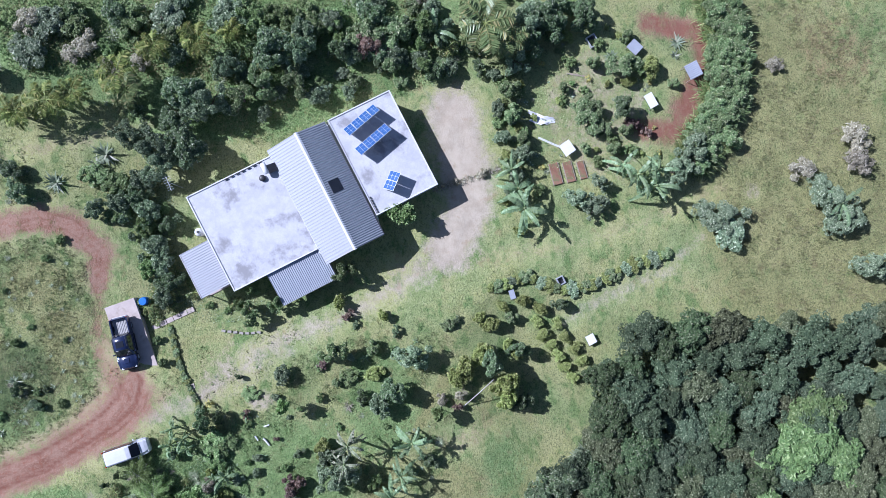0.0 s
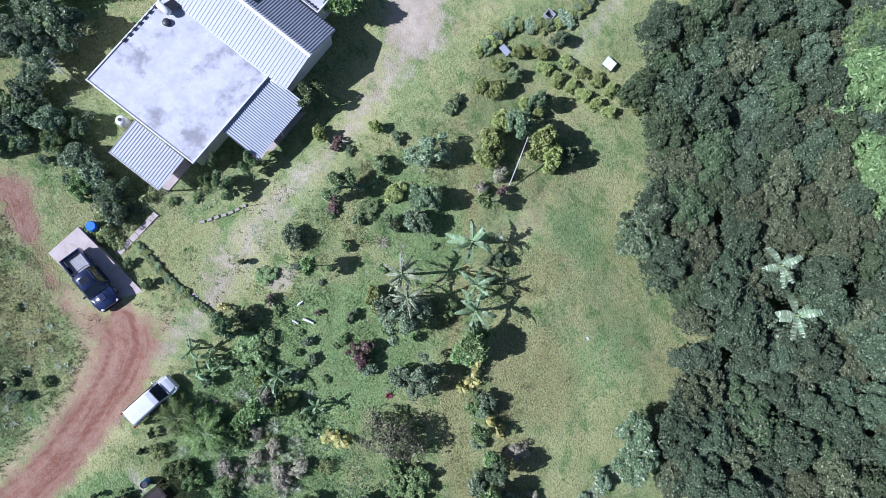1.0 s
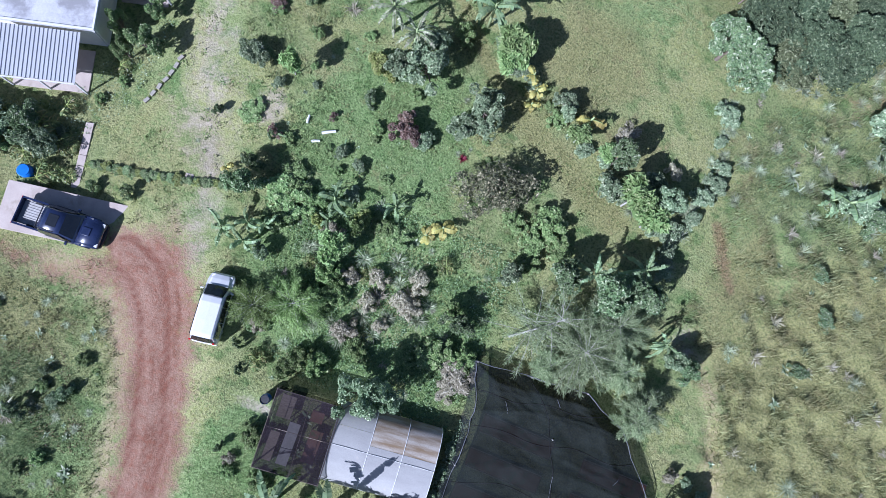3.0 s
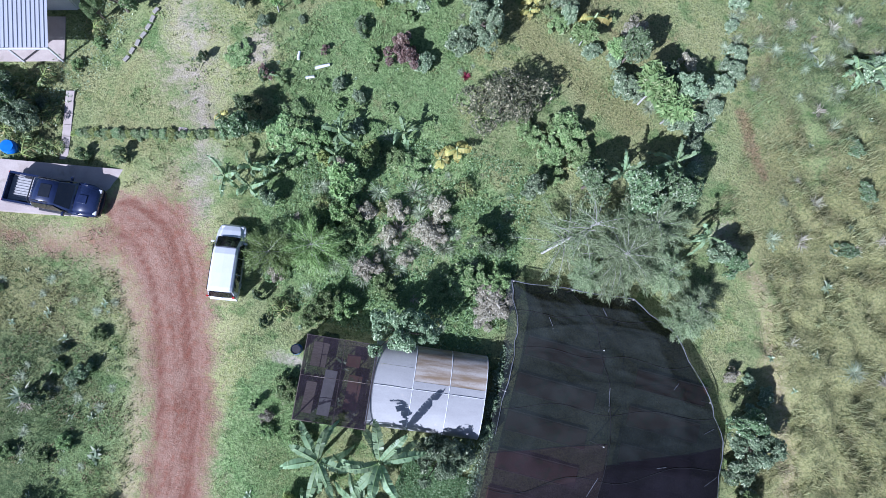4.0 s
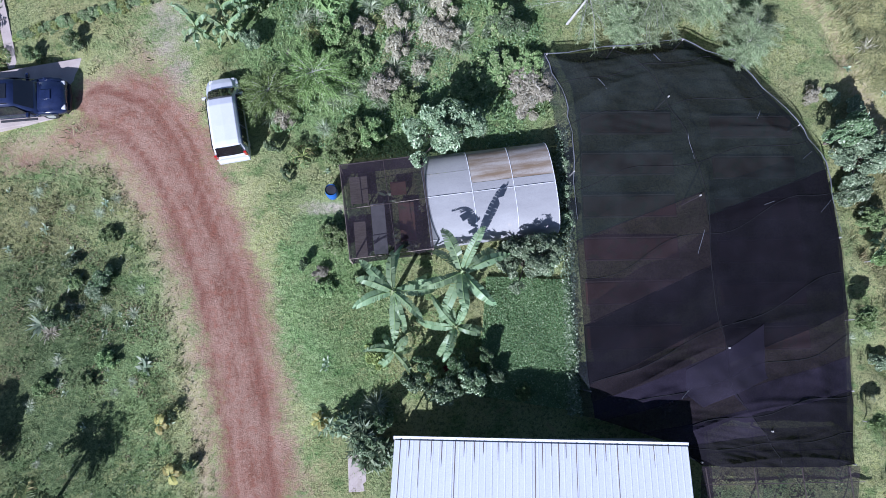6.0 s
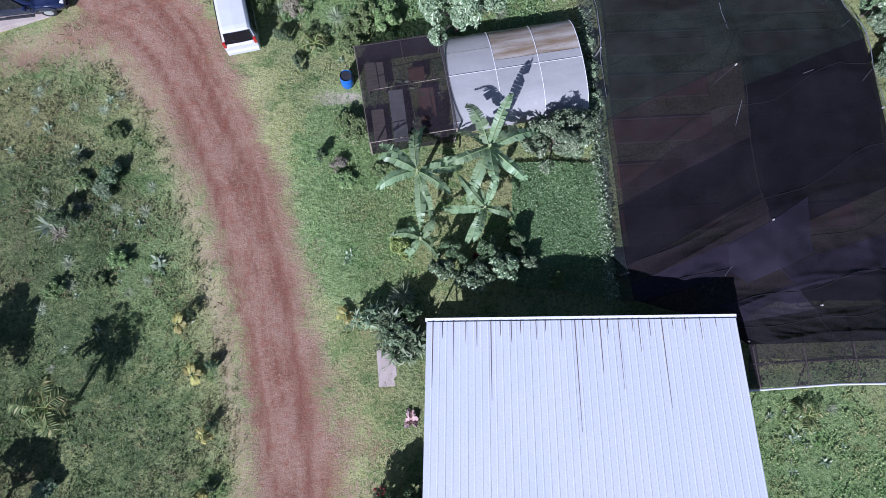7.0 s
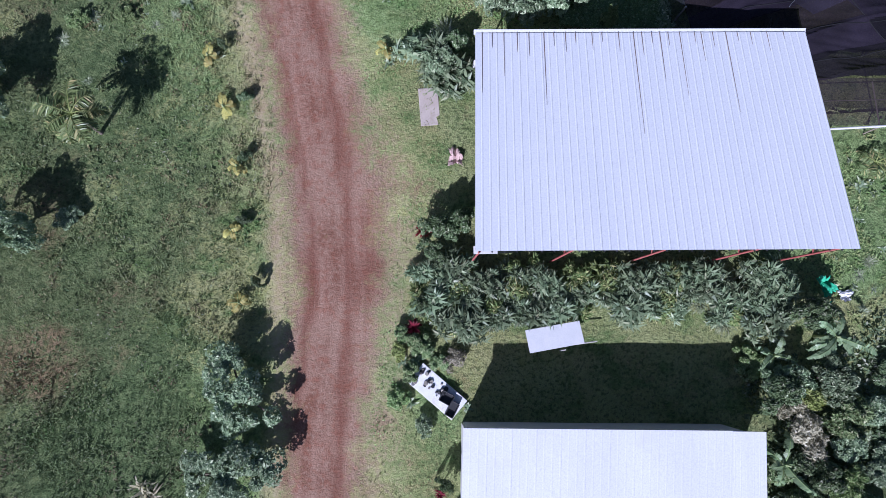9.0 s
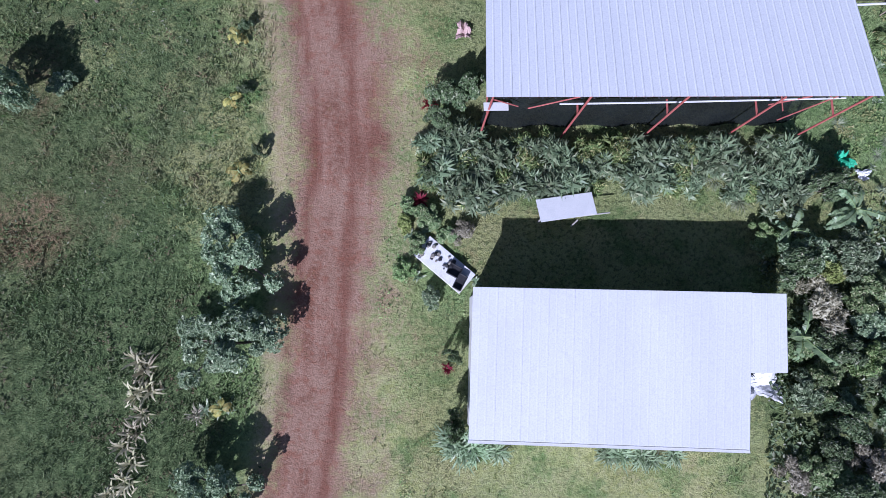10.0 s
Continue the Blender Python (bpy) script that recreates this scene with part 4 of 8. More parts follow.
def shed_two():
    ob = root("metal_shed", "closed shed with plain white metal roof and side extension", "shed", 25.3, -62.2, 0.0)
    inv = ob.matrix_basis.inverted()
    W = lambda x, y, z: inv @ Vector((x, y, z))
    quad_sheets(ob, W(20.12, -59.3, 2.6), W(30.05, -59.75, 2.75), W(29.65, -65.2, 2.3), W(19.82, -64.5, 2.2), 11, M["white_metal"], 0.3, 0.0025, "plain white roof sheet")
    quad_sheets(ob, W(29.95, -59.77, 2.735), W(31.28, -59.83, 2.79), W(31.15, -62.6, 2.58), W(29.76, -62.56, 2.46), 2, M["white_metal"], 0.3, 0.0025, "white roof sheet of the extension")
    for a, b, h in (((20.3, -59.5), (31.0, -60.0), 2.6), ((31.0, -60.0), (30.9, -62.45), 2.5), ((29.6, -62.45), (29.4, -64.95), 2.2), ((29.4, -64.95), (20.05, -64.3), 2.1), ((20.05, -64.3), (20.3, -59.5), 2.2)):
        p, q = W(*a, 0), W(*b, 0)
        d = q - p
        part("wall", box(d.length, 0.1, h, 0, 0, 0, 0.01, m=pose((p.x + q.x) / 2, (p.y + q.y) / 2, h / 2 - 0.12, 0, 0, math.degrees(math.atan2(d.y, d.x)))), M["plaster"], ob)
    p, q = W(19.8, -64.57, 2.16), W(29.66, -65.27, 2.26)
    part("gutter", loft([[s + Vector((0, -0.05, 0.03)), s + Vector((0, 0.05, 0.03)), s + Vector((0, 0.05, -0.07)), s + Vector((0, -0.05, -0.07))] for s in (p, q)]), M["trim"], ob, "white gutter")


shed_two()


# ---- white panel on posts, tarp, board with junk ----
def white_panel():
    ob = root("white_panel", "white sheet panel tilted on a low frame", "panel", 24.05, -56.15, 0.0, 5)
    part("sheet", box(2.3, 0.92, 0.03, 0, 0, 0, 0.008, m=pose(0, 0, 0.95, -6, 5, 3)), M["white_plastic"], ob)
    for x, y, h in ((-0.95, -0.3, 0.98), (0.35, -0.62, 0.95), (1.0, 0.3, 0.82), (-0.9, 0.33, 0.95)):
        part("leg", tube([(x, y, -0.1), (x, y * 0.9, h)], [0.035, 0.03], 7), M["pale_bark"], ob)
    part("pole", tube([(-0.9, -0.42, 0.9), (1.7, -0.38, 0.86)], [0.03, 0.03], 7), M["pale_bark"], ob)


white_panel()


def junk_board():
    ob = root("concrete_slab", "broken white slab lying in the grass", "slab", 19.3, -58.2, 0.0, -42)
    bm = box(2.35, 1.0, 0.12, 0, 0, 0.02, 0.02)
    part("slab", bm, M["tarp"], ob)
    r = random.Random(3)
    for name, lab, x, y, sx, sy, sz in (("crate", "dark plastic crate on the slab", 0.45, 0.05, 0.5, 0.42, 0.22), ("crate", "dark open box on the slab", 0.9, -0.15, 0.34, 0.6, 0.2)):
        q = ob.matrix_basis @ Vector((x, y, 0.145))
        c = root(name, lab, "crate", q.x, q.y, q.z, -30)
        part("base", box(sx, sy, 0.03, 0, 0, 0, 0.005), M["dark_inside"], c)
        for a, b, w, d in ((sx / 2, 0, 0.03, sy), (-sx / 2, 0, 0.03, sy), (0, sy / 2, sx - 0.03, 0.03), (0, -sy / 2, sx - 0.03, 0.03)):
            part("side", box(w, d, sz, a, b, 0.03, 0.006), M["dark_inside"], c)
    # small dark bits of rubble strewn on the slab
    for i in range(26):
        s = r.uniform(0.03, 0.11)
        q = ob.matrix_basis @ Vector((r.uniform(-1.05, 0.25), r.uniform(-0.42, 0.42), 0.14))
        bit = root("broken_pot", "dark broken flowerpot piece on the slab", "pot", q.x, q.y, q.z, r.uniform(0, 360), "broken pots on the slab")
        part("shard", tube([(0, 0, 0), (s * 0.2, 0.01, s * 0.5), (s * 0.3, -0.01, s * 0.9)], [s * 0.7, s, s * 0.85], 7), M["dark_inside" if i % 3 else "stone"], bit)
    return ob


junk_board()


def crumpled(name, label, cat, x, y, sx, sy, mat, h=0.25, seed=1, turn=0.0, z=0.0):
    """A crumpled sheet lying on the ground."""
    n = 14
    r = np.random.default_rng(seed)
    u, v = np.meshgrid(np.linspace(-1, 1, n), np.linspace(-1, 1, n))
    wob = 1 + 0.22 * np.sin(3 * np.arctan2(v, u) + seed) + 0.1 * r.normal(size=u.shape)
    zz = h * np.abs(np.sin(2.3 * u + seed) * np.cos(1.9 * v + 2 * seed)) + 0.05 * r.random(u.shape) + 0.03
    vs = np.stack((u * sx / 2 * wob, v * sy / 2 * wob, zz), -1).reshape(-1, 3)
    i = np.arange(n * n).reshape(n, n)
    fs = np.stack((i[:-1, :-1], i[:-1, 1:], i[1:, 1:], i[1:, :-1]), -1).reshape(-1, 4)
    me = mesh_np(name, vs, fs)
    me.materials.append(mat)
    ob = new(name, me)
    ob.matrix_basis = pose(x, y, gz(x, y) + z, 0, 0, turn)
    sol = ob.modifiers.new("thickness", "SOLIDIFY")
    sol.thickness = 0.012
    return tagged(ob, label, cat)


crumpled("tarp", "crumpled grey-white tarp beside the shed", "tarp", 31.6, -63.2, 1.5, 1.1, M["tarp"], 0.3, 4)
crumpled("tarp", "long white tarp thrown over a garden bed", "tarp", -16.9, 18.0, 2.6, 1.0, M["tarp"], 0.25, 7, 70)
crumpled("cloth", "bright green cloth hung over bushes", "cloth", 35.7, -54.4, 0.4, 0.75, M["green_cloth"], 0.4, 2, 20, 0.55)
crumpled("cloth", "small green cloth lying beside bushes", "cloth", 35.8, -55.3, 0.3, 0.4, M["green_cloth"], 0.3, 5, 0, 0.3)
crumpled("tarp", "small white plastic bag in the grass", "bag", 36.9, -54.8, 0.5, 0.4, M["tarp"], 0.2, 6)
crumpled("tarp", "pinkish cloth pile beside the shed wall", "cloth", 20.35, -48.4, 0.5, 0.7, M["pink"], 0.25, 9)
crumpled("scrap", "small pale plastic scrap lying on the lawn", "scrap", 27.5, 4.6, 0.28, 0.16, M["tarp"], 0.06, 3)


# ---- shade house, tunnel and net ----
def shade_house():
    ob = root("shade_house", "small frame house covered with dark violet shade net", "shade house", 20.5, -33.3, 0.0, 8)
    c = ((-2.05, -2.35), (2.0, -2.35), (2.0, 2.35), (-2.05, 2.35))
    tops = (1.75, 1.9, 1.9, 1.75)
    for i, (x, y) in enumerate(c):
        part("post", box(0.07, 0.07, tops[i], x, y, 0, 0.01), M["wood"], ob)
    for a, b in ((0, 1), (1, 2), (2, 3), (3, 0)):
        part("beam", tube([(*c[a], tops[a]), (*c[b], tops[b])], [0.022, 0.022], 6), M["wood"], ob, "weathered wooden beam" if a == 0 else "")
    part("beam", tube([(-2.05, 0.1, 1.78), (2.0, 0.15, 1.93)], [0.018, 0.018], 6), M["wood"], ob)
    part("beam", tube([(0.1, 2.35, 1.83), (0.2, -2.35, 1.83)], [0.016, 0.016], 6), M["wood"], ob)
    part("net_roof", surface_patch("net", lambda u, v: np.stack((-2.07 + 4.1 * u, -2.37 + 4.74 * v, 1.77 + 0.15 * u - 0.12 * np.sin(np.pi * ((2 * u) % 1)) * np.sin(np.pi * ((2 * v) % 1)) + 0.04), -1), 25, 25), M["net_fine"], ob, "dark violet shade net", True)
    for (a, b) in ((0, 1), (2, 3), (3, 0)):
        (x0, y0), (x1, y1) = c[a], c[b]
        part("net_side", surface_patch("net", lambda u, v: np.stack((x0 + (x1 - x0) * u, y0 + (y1 - y0) * u, 0.02 + v * 1.75), -1), 4, 4), M["net_fine"], ob)
    # benches and beds inside
    for x, y, sx, sy, h, mt in ((-1.3, 1.3, 0.9, 1.4, 0.6, "wood"), (-0.5, -0.8, 0.7, 2.6, 0.55, "bed_liner"), (0.7, 1.2, 0.8, 0.7, 0.5, "red_soil"), (0.95, -0.6, 0.8, 2.0, 0.5, "red_soil"), (-1.5, -1.2, 0.6, 1.8, 0.4, "wood")):
        q = ob.matrix_basis @ Vector((x, y, 0))
        t = root("planting_bench", "wooden planting bench under the net", "bench", q.x, q.y, q.z, 6)
        part("top", box(sx, sy, 0.06, 0, 0, h - 0.06, 0.01), M[mt], t)
        for a in (-1, 1):
            for b in (-1, 1):
                part("leg", box(0.06, 0.06, h - 0.06, a * (sx / 2 - 0.05), b * (sy / 2 - 0.05), 0, 0.005), M["wood"], t)


shade_house()


def tunnel():
    ob = root("poly_tunnel", "milky plastic tunnel on white hoops, browned along one side", "greenhouse", 25.7, -32.35, 0.0, 8.5)
    x0, x1, half, h = -3.35, 3.2, 2.45, 1.9

    def skin(a, b, lo, hi):
        def fn(u, v):
            w = math.pi * (lo + (hi - lo) * v)
            sag = 0.03 * np.sin(np.pi * ((u * 3 * (b - a)) % 1))
            return np.stack((x0 + (x1 - x0) * (a + (b - a) * u), -half * np.cos(w), h * np.sin(w) ** 0.5 - sag), -1)
        return fn

    cuts = (0, 0.36, 0.68, 1.0)
    for a, b in zip(cuts, cuts[1:]):
        part("film_sheet", surface_patch("film_sheet", skin(a + 0.002, b - 0.002, 0.06, 0.66 if a == 0 else 0.56), 12, 20), M["film"], ob, "milky plastic sheet" if a == 0 else "", True)
        part("film_side", surface_patch("film_side", skin(a + 0.002, b - 0.002, 0.662 if a == 0 else 0.562, 0.98), 12, 10), M["film_old" if a > 0.1 else "film"], ob, "browned plastic sheet" if a == 0.36 else "", True)
    for i, a in enumerate(cuts):
        pts = [(x0 + (x1 - x0) * a, -half * math.cos(w), h * max(math.sin(w), 0.0) ** 0.5 + 0.012) for w in (math.pi * k / 22 for k in range(23))]
        part("hoop", tube(pts, [0.017] * 23, 6), M["white_plastic"], ob, "white pipe hoop" if i == 0 else "")
    part("ridge_pipe", tube([(x0, 0, h + 0.012), (x1, 0, h + 0.012)], [0.015, 0.015], 6), M["trim"], ob)


tunnel()

NET_W = [(28.6, -24.75), (29.7, -27.2), (30.0, -29.5), (30.1, -34.7), (30.45, -41.5), (30.75, -43.4), (34.6, -44.6), (35.9, -45.6)]
NET_E = [(36.2, -23.6), (39.3, -24.9), (42.2, -28.0), (43.6, -30.3), (44.1, -35.0), (44.0, -40.0), (43.8, -43.5), (43.6, -45.6)]


def net_point(u, v):
    """A place on the net: u from west to east, v from north to south."""
    k = np.linspace(0, 1, len(NET_W))
    w, e = np.array(NET_W), np.array(NET_E)
    xw, yw, xe, ye = (np.interp(v, k, a) for a in (w[:, 0], w[:, 1], e[:, 0], e[:, 1]))
    x, y = xw + (xe - xw) * u, yw + (ye - yw) * u
    rim = np.minimum.reduce((u, 1 - u, 3 * v)) * 6
    z = 1.15 + 0.75 * np.clip(rim, 0, 1) - 0.3 * (0.35 + 0.65 * np.abs(np.sin(np.pi * u * 2))) * np.abs(np.sin(np.pi * (v * 6 + 0.25 * np.sin(3 * u)))) ** 0.5
    z += (0.03 * np.sin(v * 75 + 4 * np.sin(u * 7)) * (0.3 + np.sin(u * 5 + v * 9) ** 2) + 0.012 * np.sin(v * 190 + 6 * np.sin(u * 11)) + 0.012 * np.sin(u * 60 + 5 * np.sin(v * 23))) * np.clip(rim, 0, 1) + 0.3 * np.exp(-((u - 0.45) ** 2 + (v - 0.42) ** 2) / 0.006)
    for k, vk in enumerate((0.07, 0.16, 0.25, 0.335, 0.43, 0.52, 0.6, 0.69, 0.78, 0.88)):
        z += 0.07 * (0.6 + 0.4 * np.sin(9 * u + k)) * np.exp(-((v - vk - 0.012 * np.sin(5 * u + 2 * k) - 0.005 * np.sin(17 * u + k)) / 0.007) ** 2) * np.clip(rim, 0, 1)
    z += 0.35 * np.exp(-((u - 0.48) ** 2 + (v - 0.64) ** 2) / 0.01)
    return np.stack((x, y, z), -1)


def big_net():
    ob = root("shade_net", "large sagging black-green shade net on posts over beds", "shade net", 36.5, -34.5, 0.0)
    base = np.array((36.5, -34.5, 0.0))
    # lengths of net side by side, each with its own tint and openness
    def strip(u0, u1, a0, a1, b0, b1, mat, label, n=34):
        def fn(u, v):
            uu = u0 + (u1 - u0) * u
            lo, hi = a0 + (b0 - a0) * uu, a1 + (b1 - a1) * uu
            return net_point(uu, lo + (hi - lo) * v) - base
        part("net_cloth", surface_patch("net_cloth", fn, 44, n), M[mat], ob, label, True)

    # west half: where each length begins and ends at the western and at the eastern side
    strip(0.0, 0.47, 0.0, 0.43, 0.0, 0.40, "net", "black-green shade net", 90)
    strip(0.0, 0.47, 0.428, 0.52, 0.398, 0.50, "net_brown", "worn brownish shade net")
    strip(0.0, 0.47, 0.518, 0.60, 0.498, 0.56, "net_south", "violet-black shade net")
    strip(0.0, 0.47, 0.598, 0.66, 0.558, 0.63, "net_brown", "worn brownish shade net")
    strip(0.0, 0.47, 0.658, 0.73, 0.628, 0.70, "net_violet", "faded violet shade net")
    strip(0.0, 0.47, 0.728, 0.80, 0.698, 0.77, "net_brown", "worn brownish shade net")
    strip(0.0, 0.47, 0.798, 0.87, 0.768, 0.85, "net_violet", "faded violet shade net")
    strip(0.0, 0.47, 0.868, 1.0, 0.848, 1.0, "net_south", "violet-black shade net")
    # east half
    strip(0.468, 1.0, 0.0, 0.46, 0.0, 0.44, "net", "black-green shade net", 90)
    strip(0.468, 1.0, 0.458, 0.68, 0.438, 0.66, "net_south", "violet-black shade net", 50)
    strip(0.468, 1.0, 0.678, 0.74, 0.658, 0.73, "net_brown", "worn brownish shade net")
    strip(0.468, 1.0, 0.738, 0.80, 0.728, 0.80, "net_violet", "faded violet shade net")
    strip(0.468, 1.0, 0.798, 1.0, 0.798, 1.0, "net_south", "violet-black shade net", 50)

    def edge_of(pts, out):
        """The net's border, which slopes from the rim outwards to the ground."""
        k = np.linspace(0, 1, len(pts))
        d = np.array(pts)

        def fn(u, v):
            x, y = np.interp(u, k, d[:, 0]), np.interp(u, k, d[:, 1])
            wave = 0.08 * np.sin(u * 47) + 0.05 * np.sin(u * 113)
            return np.stack((x + out[0] * (1 - v) * (1 + wave), y + out[1] * (1 - v) * (1 + wave), 0.05 + v * 1.12), -1) - base
        return surface_patch("net_side", fn, 60, 5)
    part("net_side", edge_of(NET_W[:6], (-0.45, 0.0)), M["net_edge"], ob, "pale grey net border")
    part("net_side", edge_of(NET_E, (0.6, 0.15)), M["net_edge"], ob)
    part("net_side", edge_of([NET_W[0], (32, -24.2), NET_E[0]], (0.0, 0.5)), M["net_edge"], ob)
    # an added paler, bulging patch: light caught on the net's bump
    part("net_cloth", surface_patch("net_cloth", lambda u, v: net_point(0.33 + 0.30 * u, 0.655 + 0.10 * v - 0.03 * u) - base + np.stack((0 * u, 0 * u, 0.03 + 0.22 * np.sin(np.pi * u) * np.sin(np.pi * v)), -1), 30, 16), M["net_lit"], ob, "loose faded grey-violet net", True)
    # pale sticks that prop or pin the net
    for u, v, du, dv in ((0.47, 0.30, 0.0, 0.05), (0.42, 0.49, 0.03, -0.025), (0.80, 0.28, 0.05, -0.02), (0.92, 0.40, 0.06, -0.015), (0.7, 0.46, 0.04, 0.0), (0.93, 0.5, 0.06, -0.012), (0.3, 0.72, 0.05, -0.02), (0.2, 0.11, 0.0, 0.04), (0.62, 0.06, -0.015, 0.03)):
        us, vs2 = np.linspace(u, u + du, 4), np.linspace(v, v + dv, 4)
        part("stick", tube(list(net_point(us, vs2) - base + (0, 0, 0.03)), [0.014] * 4, 5), M["hem"], ob, "pale stick on the net" if (u, v) == (0.47, 0.30) else "")
    # folded pale hem along the outer edges
    for line in (NET_W[:4], [NET_W[0], (32, -24.2), NET_E[0], *NET_E[1:5]]):
        pts = []
        for a, b in zip(line, line[1:]):
            for k in range(5):
                pts.append((a[0] + (b[0] - a[0]) * k / 5 - base[0] + 0.06 * math.sin(k * 2.1), a[1] + (b[1] - a[1]) * k / 5 - base[1] + 0.05 * math.cos(k * 1.7), 1.2))
        part("hem", tube(pts, [0.022 + 0.012 * math.sin(i * 1.3) for i in range(len(pts))], 6), M["hem"], ob, "grey rolled hem")
    for u, v in ((0.02, 0.0), (0.5, 0.0), (1, 0.0), (0.0, 0.33), (0.48, 0.2), (0.45, 0.42), (0.48, 0.64), (1, 0.3), (1, 0.55), (0, 0.62), (1, 0.8), (0.5, 0.85), (0.02, 0.98), (1, 1)):
        p = net_point(np.array([u]), np.array([v]))[0] - base
        part("post", tube([(p[0], p[1], -0.1), (p[0], p[1], p[2] + 0.12)], [0.045, 0.04], 7), M["pale_bark"], ob)
    # seams tinted near black: shade in the net's creases is in their colour
    for v in (0.1, 0.22, 0.35, 0.47, 0.6, 0.7, 0.8, 0.9):
        us = np.linspace(0.01, 0.99, 26)
        part("seam", tube(list(net_point(us, v + 0.008 * np.sin(us * 14 + v * 40)) - base + (0, 0, 0.012)), [0.018] * 26, 5), M["seam"], ob, "stitched seam of the net" if v == 0.1 else "")
    vs_ = np.linspace(0.02, 0.98, 40)
    part("seam", tube(list(net_point(0.47 + 0.01 * np.sin(vs_ * 20), vs_) - base + (0, 0, 0.012)), [0.018] * 40, 5), M["seam"], ob)
    # open frame and white pipe beyond the southern edge
    part("pipe", tube([(-0.9, -13.2, 0.9), (3.5, -13.05, 1.0), (8.2, -13.15, 1.0)], [0.05] * 3, 8), M["trim"], ob, "white pipe rail")
    part("net_cloth", surface_patch("net_cloth", lambda u, v: np.stack((-0.75 + 7.9 * u, -11.1 - 1.95 * v, 1.45 - 0.45 * v + 0.03 * np.sin(9 * u)), -1), 30, 6), M["net_fine"], ob)
    for x in (-0.5, 1.9, 4.3, 6.7):
        part("strut", tube([(x, -11.2, 1.3), (x + 0.4, -13.1, 0.9)], [0.03, 0.03], 6), M["wood"], ob)
        part("strut", tube([(x + 0.35, -13.1, 0), (x + 0.35, -13.1, 0.95)], [0.03, 0.03], 6), M["wood"], ob)
    part("wire", tube([(-0.7, -12.0, 1.15), (7.5, -11.9, 1.2)], [0.02, 0.02], 5), M["wood"], ob)


big_net()


def bed(x, y, sx, sy, turn, label):
    ob = root("garden_bed", label, "garden bed", x, y, None, turn, "garden beds")
    part("soil", box(sx, sy, 0.22, 0, 0, -0.06, 0.07), M["red_soil"], ob)
    for s in (-1, 1):
        part("edging", box(sx, 0.06, 0.2, 0, s * (sy / 2 + 0.04), -0.04, 0.01), M["wood"], ob)


for i in range(6):
    bed(33.3, -39.5 + 2.3 * i, 5.0, 1.1, 2, "long red soil bed under the shade net")
    bed(40.3, -39.5 + 2.3 * i, 4.6, 1.1, 2, "long red soil bed under the shade net")
bed(-10.75, 18.85, 2.4, 0.95, 8, "narrow red soil garden bed with wooden edges")
bed(-10.8, 20.35, 2.3, 0.9, 8, "narrow grassy soil garden bed with wooden edges")
bed(-10.85, 21.8, 2.0, 0.7, 8, "narrow grassy soil garden bed with wooden edges")


# ---- concrete pad, path, slabs, logs ----
def block(name, label, cat, x, y, sx, sy, sz, turn, mat, sink=0.04, kind=""):
    me = bpy.data.meshes.new(name)
    bm = box(sx, sy, sz, 0, 0, -sink, 0.02)
    bm.to_mesh(me)
    bm.free()
    me.materials.append(mat)
    ob = new(name, me)
    ob.matrix_basis = pose(x, y, gz(x, y), 0, 0, turn)
    return tagged(ob, label, cat, kind=kind)


PAD_Z = gz(1.0, -27.4) + 0.42
pad = block("parking_pad", "pale concrete parking pad beside the track", "pad", 1.25, -27.42, 8.0, 3.1, 0.9, 13, M["concrete"], 0.48, "structure")
pathway = root("garden_path", "narrow concrete slab path to the house", "path", -0.4, -23.7, kind="structure")
for i in range(6):
    y = -21.6 - 0.72 * i
    x = -0.95 + 0.245 * i
    part("slab", box(0.5, 0.73, 0.16, x + 0.4, y + 23.7, gz(x, y) - gz(-0.4, -23.7) - 0.06, 0.015, 16 + 1.5 * (i % 2)), M["concrete"], pathway)
block("concrete_slab", "pale weathered concrete slab in the grass by the shed", "slab", 19.31, -46.11, 0.85, 1.7, 0.1, 3, M["concrete"])
block("stepping_slab", "small square pale concrete slab in the grass", "slab", 6.8, -21.9, 0.52, 0.62, 0.12, 12, M["concrete"])
for i, (x, y) in enumerate(((1.6, -18.3), (1.75, -17.7), (1.9, -17.1), (2.05, -16.5), (2.15, -15.9), (2.2, -15.3), (2.2, -14.7))):
    block("edging_stone", "rough grey edging stone along the lawn", "stone", x, y, 0.42, 0.24, 0.2, 70 + 9 * (i % 3), M["stone"])


def log(x, y, L, turn, r=0.09):
    ob = root("log", "short bleached white log lying on the lawn", "log", x, y, None, turn, "logs on the lawn")
    part("log_stem", tube([(-L / 2, 0, r), (-L / 6, 0.02, r + 0.01), (L / 2, 0, r)], [r, r * 1.05, r * 0.85], 9), M["white_plastic"], ob)


log(11.78, -14.85, 0.55, 100)
log(13.4, -15.05, 0.95, 35, 0.1)
log(12.9, -16.0, 0.55, 30)


def barrel(name, label, x, y, r, h, mat, open_top=True):
    ob = root(name, label, "barrel", x, y)
    prof = [(r * 0.94, 0), (r, 0.05), (r, h * 0.32), (r * 1.05, h * 0.35), (r, h * 0.38), (r, h * 0.64), (r * 1.05, h * 0.67), (r, h * 0.7), (r * 0.97, h)]
    part("drum", tube([(0, 0, z) for _, z in prof], [a for a, _ in prof], 20, cap=not open_top), mat, ob, smooth_shade=True)
    part("lid" if not open_top else "inside", tube([(0, 0, h * 0.9 if open_top else h), (0, 0, h * 0.93 if open_top else h + 0.04)], [r * 0.9, r * 0.86], 18), M["dark_inside"] if open_top else mat, ob)


